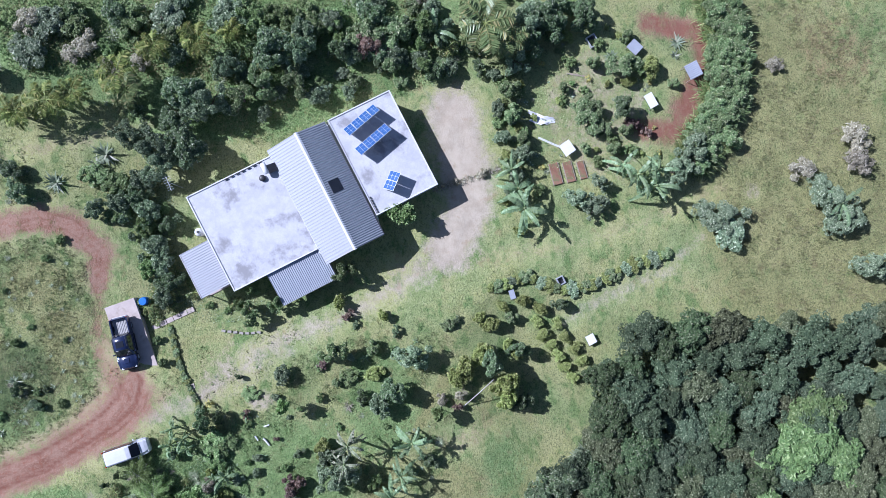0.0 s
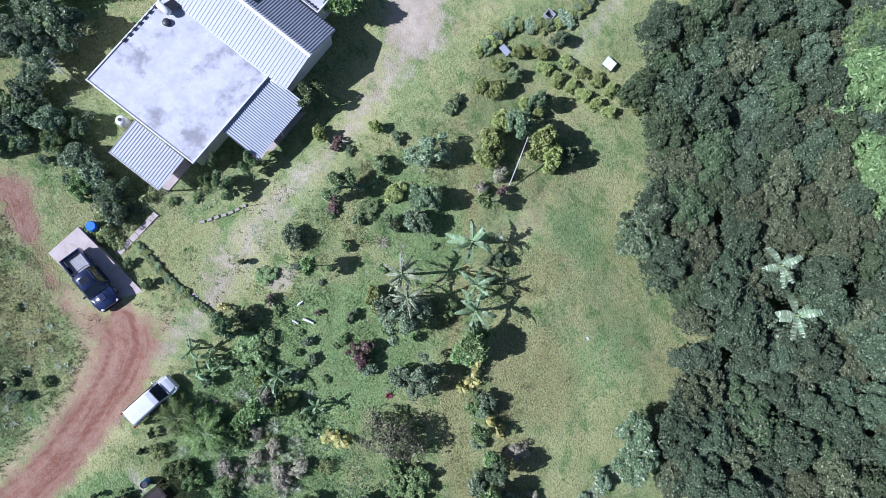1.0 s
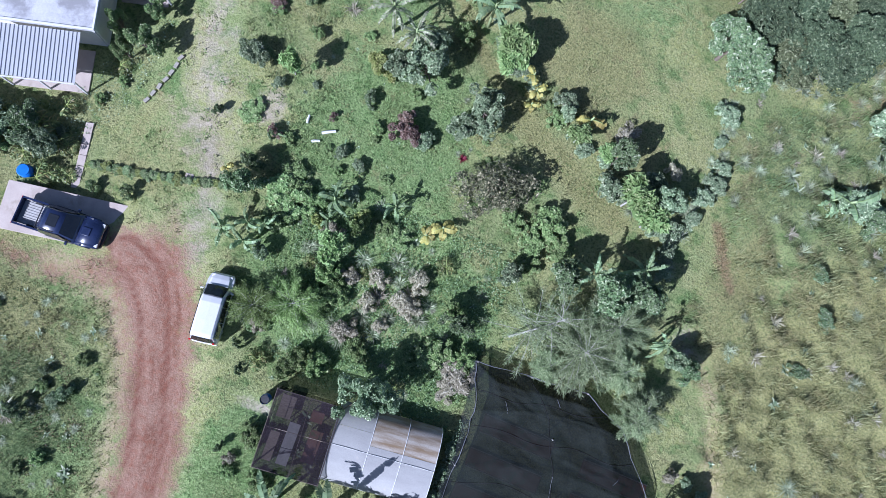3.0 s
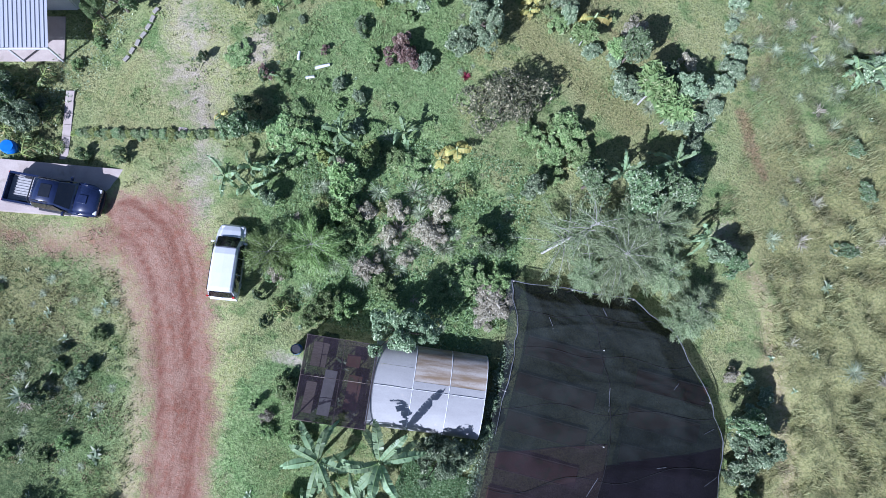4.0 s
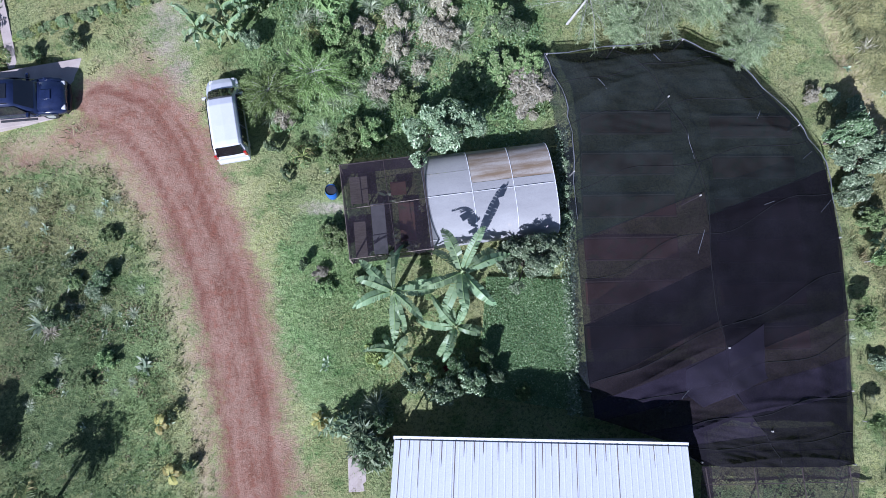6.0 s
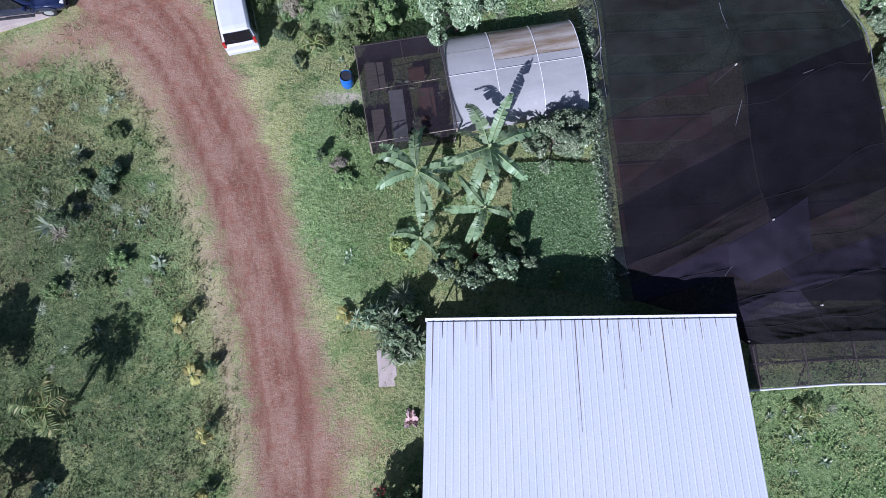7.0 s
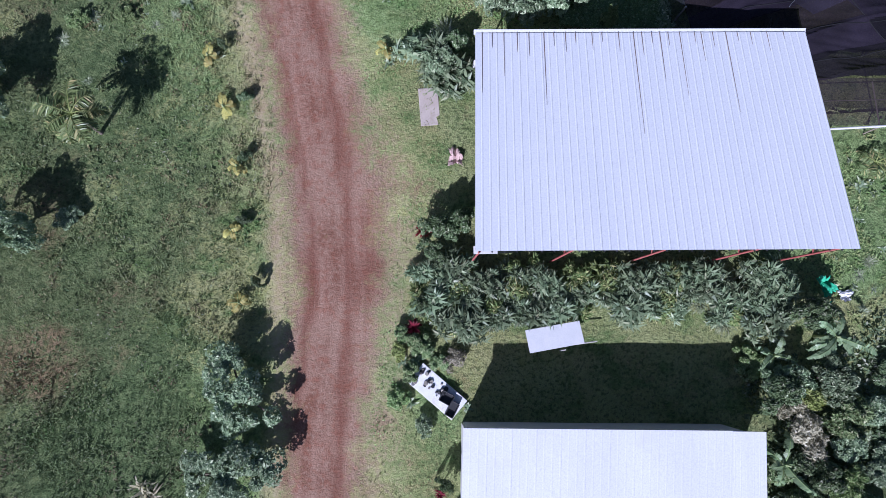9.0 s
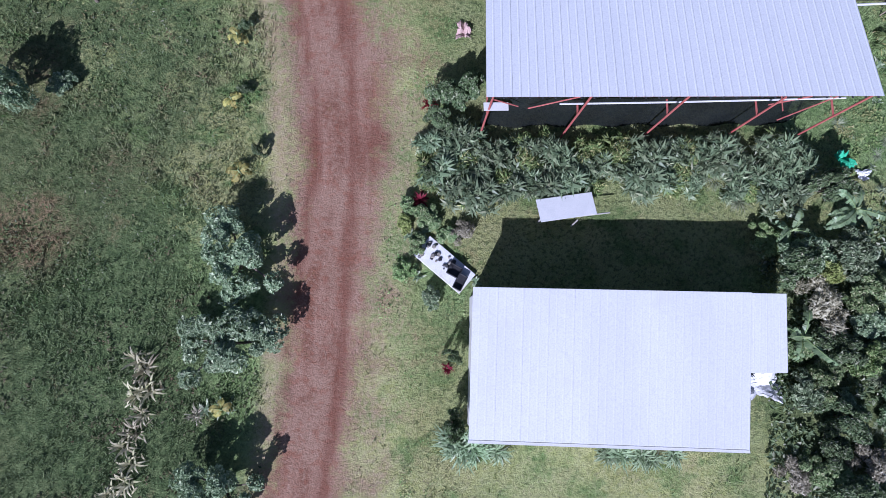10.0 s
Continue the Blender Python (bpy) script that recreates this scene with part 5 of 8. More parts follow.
barrel("barrel", "open bright blue plastic barrel beside the shade house", 17.65, -32.3, 0.3, 0.95, M["blue_plastic"])
barrel("barrel", "closed bright blue plastic barrel beside the parking pad", -2.5, -25.9, 0.42, 1.05, M["blue_plastic"], False)


# ---- garden furniture ----
def low_roof(x, y, sx, sy, h, turn, mat, label, wavy=True):
    ob = root("garden_shelter", label, "shelter", x, y, None, turn)
    if wavy:
        roof_of_sheets(ob, (-sx / 2, -sy / 2, h), (sx / 2, -sy / 2, h), (-sx / 2, sy / 2, h + 0.15), 2, mat, 0.2, 0.05, True)
    else:
        part("top", box(sx, sy, 0.05, 0, 0, h, 0.01), mat, ob)
    for a in (-1, 1):
        for b in (-1, 1):
            part("post", box(0.06, 0.06, h, a * (sx / 2 - 0.08), b * (sy / 2 - 0.08), 0, 0.005), M["wood"], ob)


low_roof(-20.2, 35.3, 1.7, 1.5, 1.1, 20, M["light_metal"], "small corrugated metal shelter roof on posts")
low_roof(-17.5, 30.3, 1.6, 1.0, 0.7, 22, M["white_plastic"], "small white covered hutch on legs", False)
low_roof(-23.6, 29.3, 1.4, 1.3, 0.7, 40, M["light_metal"], "small grey covered hutch on legs", False)
low_roof(-13.3, 20.3, 1.4, 1.3, 0.8, 28, M["white_plastic"], "small white garden table on legs", False)
low_roof(7.6, 20.2, 1.05, 0.95, 0.5, 20, M["white_plastic"], "white lidded box on short legs", False)
low_roof(1.7, 12.3, 1.0, 0.6, 0.4, 10, M["light_metal"], "low grey metal bench", False)


def trough(x, y, turn, label, sx=1.2, sy=1.0):
    ob = root("trough", label, "trough", x, y, None, turn)
    part("floor", box(sx, sy, 0.05, 0, 0, 0, 0.01), M["dark_inside"], ob)
    for a, b, w, d in ((sx / 2, 0, 0.1, sy + 0.1), (-sx / 2, 0, 0.1, sy + 0.1), (0, sy / 2, sx - 0.1, 0.1), (0, -sy / 2, sx - 0.1, 0.1)):
        part("side", box(w, d, 0.5, a, b, 0, 0.03), M["aluminium"], ob)


trough(-24.9, 24.8, 25, "grey-blue open water trough with dark inside")
trough(0.9, 17.8, 20, "small grey open tray with dark inside", 0.8, 0.7)
block("garden_plank", "pale plank lying beside the garden bed", "plank", -14.3, 18.6, 2.6, 0.22, 0.08, 60, M["trim"])
block("garden_plank", "pale plank lying across the garden", "plank", -21.4, 22.6, 2.2, 0.2, 0.08, 75, M["wood"])


# ---- vehicles ----
def ring(x, half, z0, z1, top, tumble=0.0, r=0.12):
    """A cross-section of a car body at x: lower edge z0, shoulder z1, roof top; tumble pulls the roof in."""
    t = half - tumble
    return [(x, -half * 0.94, z0), (x, -half, z0 + 0.18), (x, -half, z1), (x, -t, top - r), (x, -t + r, top), (x, 0, top + 0.02), (x, t - r, top), (x, t, top - r), (x, half, z1), (x, half, z0 + 0.18), (x, half * 0.94, z0)]


def wheels(ob, xs, half, r):
    for x in xs:
        for s in (-1, 1):
            w = part("wheel", tube([(x, s * (half - 0.2), r), (x, s * (half - 0.17), r), (x, s * (half + 0.0), r), (x, s * (half + 0.03), r)], [r * 0.86, r, r, r * 0.86], 18), M["black_rubber"], ob, "black tyre")
            part("rim", tube([(x, s * (half + 0.025), r), (x, s * (half + 0.045), r)], [r * 0.6, r * 0.5], 14), M["aluminium"], w)


def window(name, pts, parent, mat=None, lift=0.012):
    """A pane laid just proud of the body, through four corners."""
    p = [Vector(q) for q in pts]
    n = (p[1] - p[0]).cross(p[3] - p[0]).normalized()
    bm = loft([[q - n * 0.01 for q in p], [q + n * lift for q in p]])
    return part(name, bm, mat or M["dark_glass"], parent)


def truck():
    ob = root("pickup_truck", "dark blue double-cab pickup truck on the concrete pad", "car", 1.5, -27.88, PAD_Z, 7)
    h = 0.92
    front = [ring(0.98, h, 0.4, 1.0, 1.02, 0.1), ring(1.9, h, 0.4, 0.98, 1.06, 0.14), ring(2.4, 0.88, 0.42, 0.92, 0.98, 0.16), ring(2.62, 0.78, 0.48, 0.8, 0.86, 0.16)]
    part("chassis", box(4.9, 1.3, 0.2, 0, 0, 0.38, 0.03), M["dark_inside"], ob)
    # load bed: floor, sides, tailgate
    bedp = part("load_bed", box(1.62, 1.5, 0.08, -1.72, 0, 0.56, 0.01), M["bed_liner"], ob, "grey ribbed load bed")
    for k in range(9):
        part("rib", box(1.55, 0.05, 0.03, -1.72, -0.64 + 0.16 * k, 0.64, 0.008), M["bed_liner"], bedp)
    for s in (-1, 1):
        part("bed_side", loft([[(x, s * 0.92, 0.42), (x, s * 0.925, 0.75), (x, s * 0.9, 1.03), (x, s * 0.78, 1.03), (x, s * 0.77, 0.6)] for x in (-2.58, -0.85)]), M["navy_paint"], ob, smooth_shade=False)
    part("tailgate", box(0.07, 1.6, 0.5, -2.56, 0, 0.54, 0.015), M["navy_paint"], ob)
    part("rear_bumper", box(0.16, 1.7, 0.18, -2.68, 0, 0.42, 0.03), M["chrome"], ob, "chrome rear bumper")
    part("bed_bar", tube([(-0.98, -0.78, 1.03), (-0.95, -0.7, 1.5), (-0.95, 0.7, 1.5), (-0.98, 0.78, 1.03)], [0.035] * 4, 8), M["dark_inside"], ob)
    cab = [ring(-0.86, h, 0.4, 1.02, 1.3, 0.1), ring(-0.72, h, 0.4, 1.03, 1.72, 0.2), ring(-0.3, h, 0.4, 1.03, 1.8, 0.2), ring(0.35, h, 0.4, 1.03, 1.79, 0.2), ring(0.62, h, 0.4, 1.03, 1.66, 0.2), ring(1.05, h, 0.4, 1.02, 1.2, 0.12), ring(1.32, h, 0.4, 1.0, 1.06, 0.12)]
    part("cab", loft(cab), M["navy_paint"], ob, "dark blue glossy cab", True)
    part("hood", loft(front), M["navy_paint"], ob, "dark blue glossy hood", True)
    window("windscreen", [(1.2, -0.72, 1.13), (1.2, 0.72, 1.13), (0.6, 0.62, 1.69), (0.6, -0.62, 1.69)], ob)
    window("rear_window", [(-0.86, 0.66, 1.2), (-0.86, -0.66, 1.2), (-0.74, -0.58, 1.66), (-0.74, 0.58, 1.66)], ob)
    for s in (-1, 1):
        q = [(-0.7, s * 0.93, 1.08), (0.95, s * 0.93, 1.08), (0.55, s * 0.755, 1.62), (-0.62, s * 0.755, 1.64)]
        window("side_window", q if s < 0 else q[::-1], ob)
        part("mirror", box(0.14, 0.26, 0.16, 0.95, s * 1.05, 1.05, 0.04), M["navy_paint"], ob)
        part("headlight", box(0.2, 0.3, 0.16, 2.5, s * 0.62, 0.72, 0.04), M["clear_lamp"], ob)
        part("fender", loft([[(x, s * 0.86, z0), (x, s * 0.97, z0), (x, s * 0.97, z0 + 0.08), (x, s * 0.86, z0 + 0.1)] for x, z0 in ((1.15, 0.62), (1.35, 0.82), (1.65, 0.9), (1.95, 0.82), (2.15, 0.62))]), M["navy_paint"], ob)
        part("roof_rail", tube([(-0.6, s * 0.66, 1.8), (0.3, s * 0.66, 1.8)], [0.02, 0.02], 6), M["dark_inside"], ob)
        part("side_step", box(1.8, 0.12, 0.06, 0.1, s * 0.95, 0.36, 0.02), M["dark_inside"], ob)
        part("tail_light", box(0.06, 0.12, 0.34, -2.6, s * 0.84, 0.66, 0.02), M["red_lamp"], ob)
    part("sunroof", box(0.6, 0.75, 0.015, 0.02, 0, 1.815, 0.005), M["dark_glass"], ob, "dark sunroof")
    part("hood_scoop", box(0.5, 0.5, 0.06, 1.75, 0, 1.06, 0.025), M["navy_paint"], ob)
    part("front_bumper", loft([[(2.5, -0.85, z), (2.68, -0.7, z), (2.74, 0, z), (2.68, 0.7, z), (2.5, 0.85, z), (2.4, 0, z)] for z in (0.42, 0.6)]), M["dark_inside"], ob)
    part("grille", box(0.06, 0.8, 0.22, 2.6, 0, 0.62, 0.02), M["chrome"], ob)
    wheels(ob, (-1.65, 1.65), 0.86, 0.37)


truck()


def van():
    ob = root("minivan", "white minivan parked on grass beside the dirt track", "car", 12.28, -28.6, gz(12.3, -28.8), 101.5)
    h = 0.83
    body = [ring(-2.2, 0.76, 0.35, 0.9, 1.02, 0.1), ring(-2.14, 0.81, 0.28, 0.95, 1.1, 0.12), ring(-1.82, h, 0.26, 0.98, 1.76, 0.14), ring(-1.6, h, 0.26, 0.98, 1.8, 0.13), ring(-0.8, h, 0.26, 0.98, 1.82, 0.13), ring(0.3, h, 0.26, 0.98, 1.8, 0.13), ring(0.66, h, 0.26, 0.98, 1.7, 0.14), ring(1.36, h, 0.26, 0.96, 1.1, 0.14), ring(1.8, 0.8, 0.27, 0.84, 0.97, 0.16), ring(2.08, 0.72, 0.3, 0.72, 0.84, 0.18), ring(2.2, 0.58, 0.34, 0.58, 0.66, 0.18)]
    bm = loft(body)
    edges = [e for e in bm.edges if e.calc_length() > 0.15]
    bmesh.ops.bevel(bm, geom=edges, offset=0.03, segments=2, affect="EDGES", profile=0.6)
    part("body", bm, M["white_paint"], ob)

    def pane(name, a, b, half_a, half_b, bow):
        """A pane across the car between two heights (x, z), bowed outwards in the middle."""
        (xa, za), (xb, zb) = a, b
        n = Vector((zb - za, 0, xa - xb)).normalized() * (1 if xa > 0 else -1)
        rows = []
        for k in range(5):
            t = k / 4
            x, z, w = xa + (xb - xa) * t, za + (zb - za) * t, half_a + (half_b - half_a) * t
            rows.append([(x + n.x * (0.035 + bow * (1 - s * s)), w * s, z + n.z * (0.035 + bow * (1 - s * s))) for s in (-1, -0.6, -0.2, 0.2, 0.6, 1)])
        bm = bmesh.new()
        g = [[bm.verts.new(p) for p in r] for r in rows]
        for r0, r1 in zip(g, g[1:]):
            for k in range(5):
                bm.faces.new((r0[k], r0[k + 1], r1[k + 1], r1[k]))
        bmesh.ops.solidify(bm, geom=bm.faces[:], thickness=0.012)
        part(name, bm, M["dark_glass"], ob, "dark windscreen" if xa > 0 else "dark rear window")

    pane("windscreen", (1.34, 1.14), (0.68, 1.70), 0.66, 0.58, 0.05)
    pane("rear_window", (-2.10, 1.16), (-1.86, 1.70), 0.66, 0.60, 0.03)
    for s in (-1, 1):
        for x0, x1 in ((-1.8, -0.85), (-0.78, 0.1), (0.16, 0.85)):
            q = [(x0, s * 0.845, 1.03), (x1 + (0.25 if x1 > 0.5 else 0), s * 0.845, 1.03), (x1 - (0.05 if x1 > 0.5 else 0), s * 0.735, 1.6), (x0, s * 0.735, 1.6)]
            window("side_window", q if s < 0 else q[::-1], ob, lift=0.03)
        part("mirror", box(0.12, 0.22, 0.14, 1.05, s * 0.93, 1.02, 0.04), M["white_paint"], ob)
        part("headlight", box(0.3, 0.3, 0.13, 1.94, s * 0.5, 0.7, 0.05), M["clear_lamp"], ob)
        part("tail_light", box(0.1, 0.14, 0.5, -2.13, s * 0.72, 0.85, 0.02), M["red_lamp"], ob, "red tail light")
    part("rear_bumper", box(0.14, 1.55, 0.26, -2.2, 0, 0.34, 0.05), M["white_paint"], ob)
    part("front_bumper", box(0.16, 1.25, 0.22, 2.12, 0, 0.32, 0.06), M["white_paint"], ob)
    part("wiper", tube([(-2.17, -0.1, 1.2), (-2.06, 0.3, 1.38)], [0.012, 0.012], 5), M["black_rubber"], ob)
    wheels(ob, (-1.35, 1.4), 0.76, 0.31)


van()

# ---- plants ----
def unit(v):
    return v / np.maximum(np.linalg.norm(v, axis=-1, keepdims=True), 1e-9)


def leaf_quads(C, N, size, aspect, r, along_dir=None):
    """A pointed, slightly folded leaf at each place C, facing N."""
    n = len(C)
    t = r.normal(size=(n, 3)) if along_dir is None else along_dir + 0.35 * r.normal(size=(n, 3))
    t = unit(t - N * (t * N).sum(-1, keepdims=True))
    b = np.cross(N, t)
    L = (np.asarray(size) * (0.65 + 0.7 * r.random(n)))[:, None]
    w = L * aspect * 0.5
    fold = N * L * 0.10
    vs = np.stack((C - t * L * 0.5, C + b * w + fold, C + t * L * 0.5 - N * L * 0.12, C - b * w + fold), 1).reshape(-1, 3)
    return vs, np.arange(4 * n).reshape(-1, 4)


def crown_points(r, R, base, top, lobes, n, spread=1.0):
    """Places and directions on the outside of a crown made of uneven lobes."""
    a = r.random(lobes) * 2 * math.pi
    d = np.sqrt(r.random(lobes)) * R * spread
    d = d * (0.8 + 0.35 * np.sin(a * 2 + 9 * r.random()) + 0.2 * np.sin(a * 5 + 9 * r.random()))
    lr = R * (0.11 + 0.22 * r.random(lobes) ** 1.6)
    mid, half = (base + top) / 2, (top - base) / 2
    lz = mid + half * (0.55 * (1 - (d / R) ** 1.5) + 0.8 * (r.random(lobes) - 0.75)) - lr * 0.5
    lc = np.stack((d * np.cos(a), d * np.sin(a), lz), -1)
    pick = r.integers(0, lobes, n)
    dirs = unit(r.normal(size=(n, 3)) + (0, 0, 0.35))
    squash = np.array((1, 1, 0.85))
    rad = lr[pick][:, None] * (0.72 + 0.36 * r.random((n, 1)))
    C = lc[pick] + dirs * rad * squash
    inside = np.zeros(n, bool)
    for k in range(lobes):
        inside |= (pick != k) & (np.linalg.norm((C - lc[k]) / squash, axis=1) < lr[k] * 0.72)
    keep = ~inside | (r.random(n) < 0.15)
    return C[keep], dirs[keep], lc


def grow_tree(name, label, cat, leafm, bark, R, H, lobes, n, size, aspect=0.5, seed=1, base=0.3, trunk_r=0.14, parts=("trunk", "crown"), tuft=6, spread=1.0):
    r = np.random.default_rng(seed)
    C, D, lc = crown_points(r, R, H * base, H, lobes, n // tuft * 2, spread)
    C[:, 2] = np.maximum(C[:, 2], 0.05)
    # leaves stand in small rosettes at the twigs' ends
    big = size * 1.25 * (0.6 + 0.8 * r.random(len(C)))
    C, D, big = np.repeat(C, tuft, 0), np.repeat(D, tuft, 0), np.repeat(big, tuft)
    side = r.normal(size=C.shape)
    side = unit(side - D * (side * D).sum(-1, keepdims=True))
    out = unit(side + D * (0.25 + 0.5 * r.random((len(C), 1))))
    N = unit(D - out * (D * out).sum(-1, keepdims=True) + 0.3 * r.normal(size=C.shape) + (0, 0, 0.3))
    vs, fs = leaf_quads(C + out * (big * 0.55)[:, None], N, big, aspect, r, out)
    ob = new(name)
    tagged(ob, label, cat)
    fork = H * base * 0.9
    stems = [tube([(0, 0, -0.15), (0.04 * R, 0.02 * R, fork * 0.5), (0.02, 0, fork), (0, 0, H * 0.6)], [trunk_r, trunk_r * 0.85, trunk_r * 0.7, trunk_r * 0.3], 8)]
    for c in lc[: min(9, lobes)]:
        m = Vector((c[0] * 0.45, c[1] * 0.45, fork + (c[2] - fork) * 0.4 + 0.1))
        stems.append(tube([(0, 0, fork * 0.8), m, tuple(c)], [trunk_r * 0.5, trunk_r * 0.34, trunk_r * 0.14], 5, cap=False))
    part(parts[0], join(stems), bark, ob)
    part(parts[1], mesh_np("foliage", vs, fs), leafm, ob, kind="stuff")
    return ob


def blade_strip(base, az, length, width, rise, droop, seg=4, twist=0.0):
    """The points of one arching blade: two rows of points from foot to tip."""
    out = []
    d = np.array((math.cos(az), math.sin(az), 0.0))
    s = np.array((-math.sin(az), math.cos(az), 0.0))
    for k in range(seg + 1):
        t = k / seg
        p = base + d * length * t * (0.55 + 0.45 * (1 - rise)) + np.array((0, 0, length * (rise * t - droop * t * t)))
        w = width * 0.5 * (1 - t ** 2.2) * (0.55 + 0.45 * min(1, 3 * t)) + 0.002
        out.append((p - s * w, p + s * w))
    return out


def blades(r, n, length, width, rise=(0.35, 0.95), droop=0.45, spread=0.12, seg=4, foot=0.0):
    vs, fs = [], []
    for _ in range(n):
        az = r.random() * 2 * math.pi
        b = np.array((spread * r.normal(), spread * r.normal(), foot))
        L = length * (0.6 + 0.55 * r.random())
        rows = blade_strip(b, az, L, width * (0.7 + 0.6 * r.random()), rise[0] + (rise[1] - rise[0]) * r.random(), droop * (0.6 + 0.8 * r.random()), seg)
        o = len(vs)
        for a, c in rows:
            vs += [a, c]
        fs += [(o + 2 * k, o + 2 * k + 1, o + 2 * k + 3, o + 2 * k + 2) for k in range(seg)]
    return np.array(vs), np.array(fs)


def grow_clump(name, label, cat, mat, n, length, width, rise, droop, spread, seed, seg=4):
    ob = new(name)
    tagged(ob, label, cat)
    vs, fs = blades(np.random.default_rng(seed), n, length, width, rise, droop, spread, seg)
    part("foliage", mesh_np("foliage", vs, fs), mat, ob, kind="stuff")
    return ob


def banana_leaf(r, L, W, rise, droop):
    """A long banana leaf along +x: two rows of torn strips either side of a bent midrib."""
    seg = 18
    vs, fs, mid = [], [], []
    bend, tip = 0.16 * r.normal(), 0.25 * r.random()
    for k in range(seg + 1):
        t = k / seg
        mid.append(np.array((L * (t - 0.22 * droop * t ** 3), L * bend * t * t, L * (rise * t - droop * t * t - tip * max(0.0, t - 0.6) ** 2 * 2))))
    for side in (-1, 1):
        torn = 0.0
        for k in range(1, seg):
            t0, t1 = k / seg, (k + 1) / seg
            if r.random() < 0.4:
                torn = 0.06 * r.normal()
            width = lambda t: W * 0.5 * math.sin(math.pi * min(1, 0.10 + 0.9 * t)) ** 0.6 * (0.86 + 0.16 * r.random())
            w0, w1 = width(t0), width(min(t1, 0.99))
            a, b = mid[k], mid[k + 1]
            gap = (0.02 + 0.22 * (r.random() < 0.28)) * L / seg
            o = len(vs)
            fall = 0.30 + 0.5 * t0
            e0 = a + np.array((0.06 + gap, side * w0, torn - fall * w0 * 0.45))
            e1 = b + np.array((0.06 - gap, side * w1, torn - fall * w1 * 0.45))
            vs += [a, b, e1, e0]
            fs.append((o, o + 1, o + 2, o + 3) if side > 0 else (o + 3, o + 2, o + 1, o))
    return np.array(vs), np.array(fs), mid


def grow_banana(label, seed, leaves=13, L=2.6, W=0.38, stem=1.6, mat=None, name="banana_plant"):
    r = np.random.default_rng(seed)
    ob = new(name)
    tagged(ob, label, "banana plant")
    part("stem", tube([(0, 0, -0.1), (0.03, 0.02, stem * 0.5), (0, 0, stem), (0, 0, stem + 0.35)], [0.13, 0.11, 0.085, 0.04], 10), M["leaf_mid"], ob, "green stem", True)
    for i in range(leaves):
        az = 2.399 * i + 0.55 * r.normal()
        rise = 0.72 - 0.72 * (i / leaves) + 0.16 * r.normal()
        l = L * (0.7 + 0.45 * r.random())
        vs, fs, mid = banana_leaf(r, l, W * (0.85 + 0.3 * r.random()), rise, 0.42 + 0.4 * (1 - rise) * r.random())
        m = pose(0, 0, stem + 0.1 - 0.25 * (i / leaves), 0, 0, math.degrees(az))
        lf = part("leaf", mesh_np("leaf", vs, fs), mat or M["leaf_banana"], ob, m=m)
        part("midrib", tube([mid[k] + np.array((0, 0, 0.012)) for k in (0, 4, 9, 13, 18)], [0.026, 0.022, 0.017, 0.011, 0.005], 5), M["leaf_bright"], lf, "pale midrib" if i == 0 else "")
    return ob


def grow_palm(label, seed, mat, fronds=14, L=2.4, stem=2.5, name="palm", leaflets=26, width=0.05, reach=0.55):
    r = np.random.default_rng(seed)
    ob = new(name)
    tagged(ob, label, "palm")
    part("trunk", tube([(0, 0, -0.1), (0.06, 0.03, stem * 0.5), (0, 0, stem)], [0.17, 0.13, 0.12], 9), M["bark"], ob)
    for i in range(fronds):
        az = 2.399 * i
        f = i / fronds
        rise, droop = 0.95 - 0.75 * f, 0.55 + 0.25 * r.random()
        l = L * (0.75 + 0.3 * r.random())
        C, D = [], []
        for k in range(leaflets):
            t = 0.14 + 0.86 * k / leaflets
            p = np.array((l * (t - 0.2 * t ** 3), 0, l * (rise * t - droop * t * t)))
            ll = reach * l * 0.5 * math.sin(math.pi * (0.15 + 0.8 * t)) + 0.1
            for s in (-1, 1):
                d = unit(np.array((0.45, s, -0.25 + 0.2 * r.normal())))
                C.append(p)
                D.append(d * ll * (0.8 + 0.3 * r.random()))
        C, D = np.array(C), np.array(D)
        side = unit(np.cross(D, (0, 0, 1.0)) + 0.2 * r.normal(size=D.shape)) * width
        vs = np.stack((C, C + D * 0.5 + side, C + D - (0, 0, 0.08), C + D * 0.5 - side), 1).reshape(-1, 3)
        fr = part("frond", mesh_np("frond", vs, np.arange(len(vs)).reshape(-1, 4)), mat, ob, m=pose(0, 0, stem, 0, 0, math.degrees(az)))
        pts = [np.array((l * (t - 0.2 * t ** 3), 0, l * (rise * t - droop * t * t))) for t in (0, 0.25, 0.5, 0.75, 1)]
        part("rib", tube(pts, [0.03, 0.025, 0.018, 0.012, 0.005], 5), M["leaf_lime"], fr)
    return ob


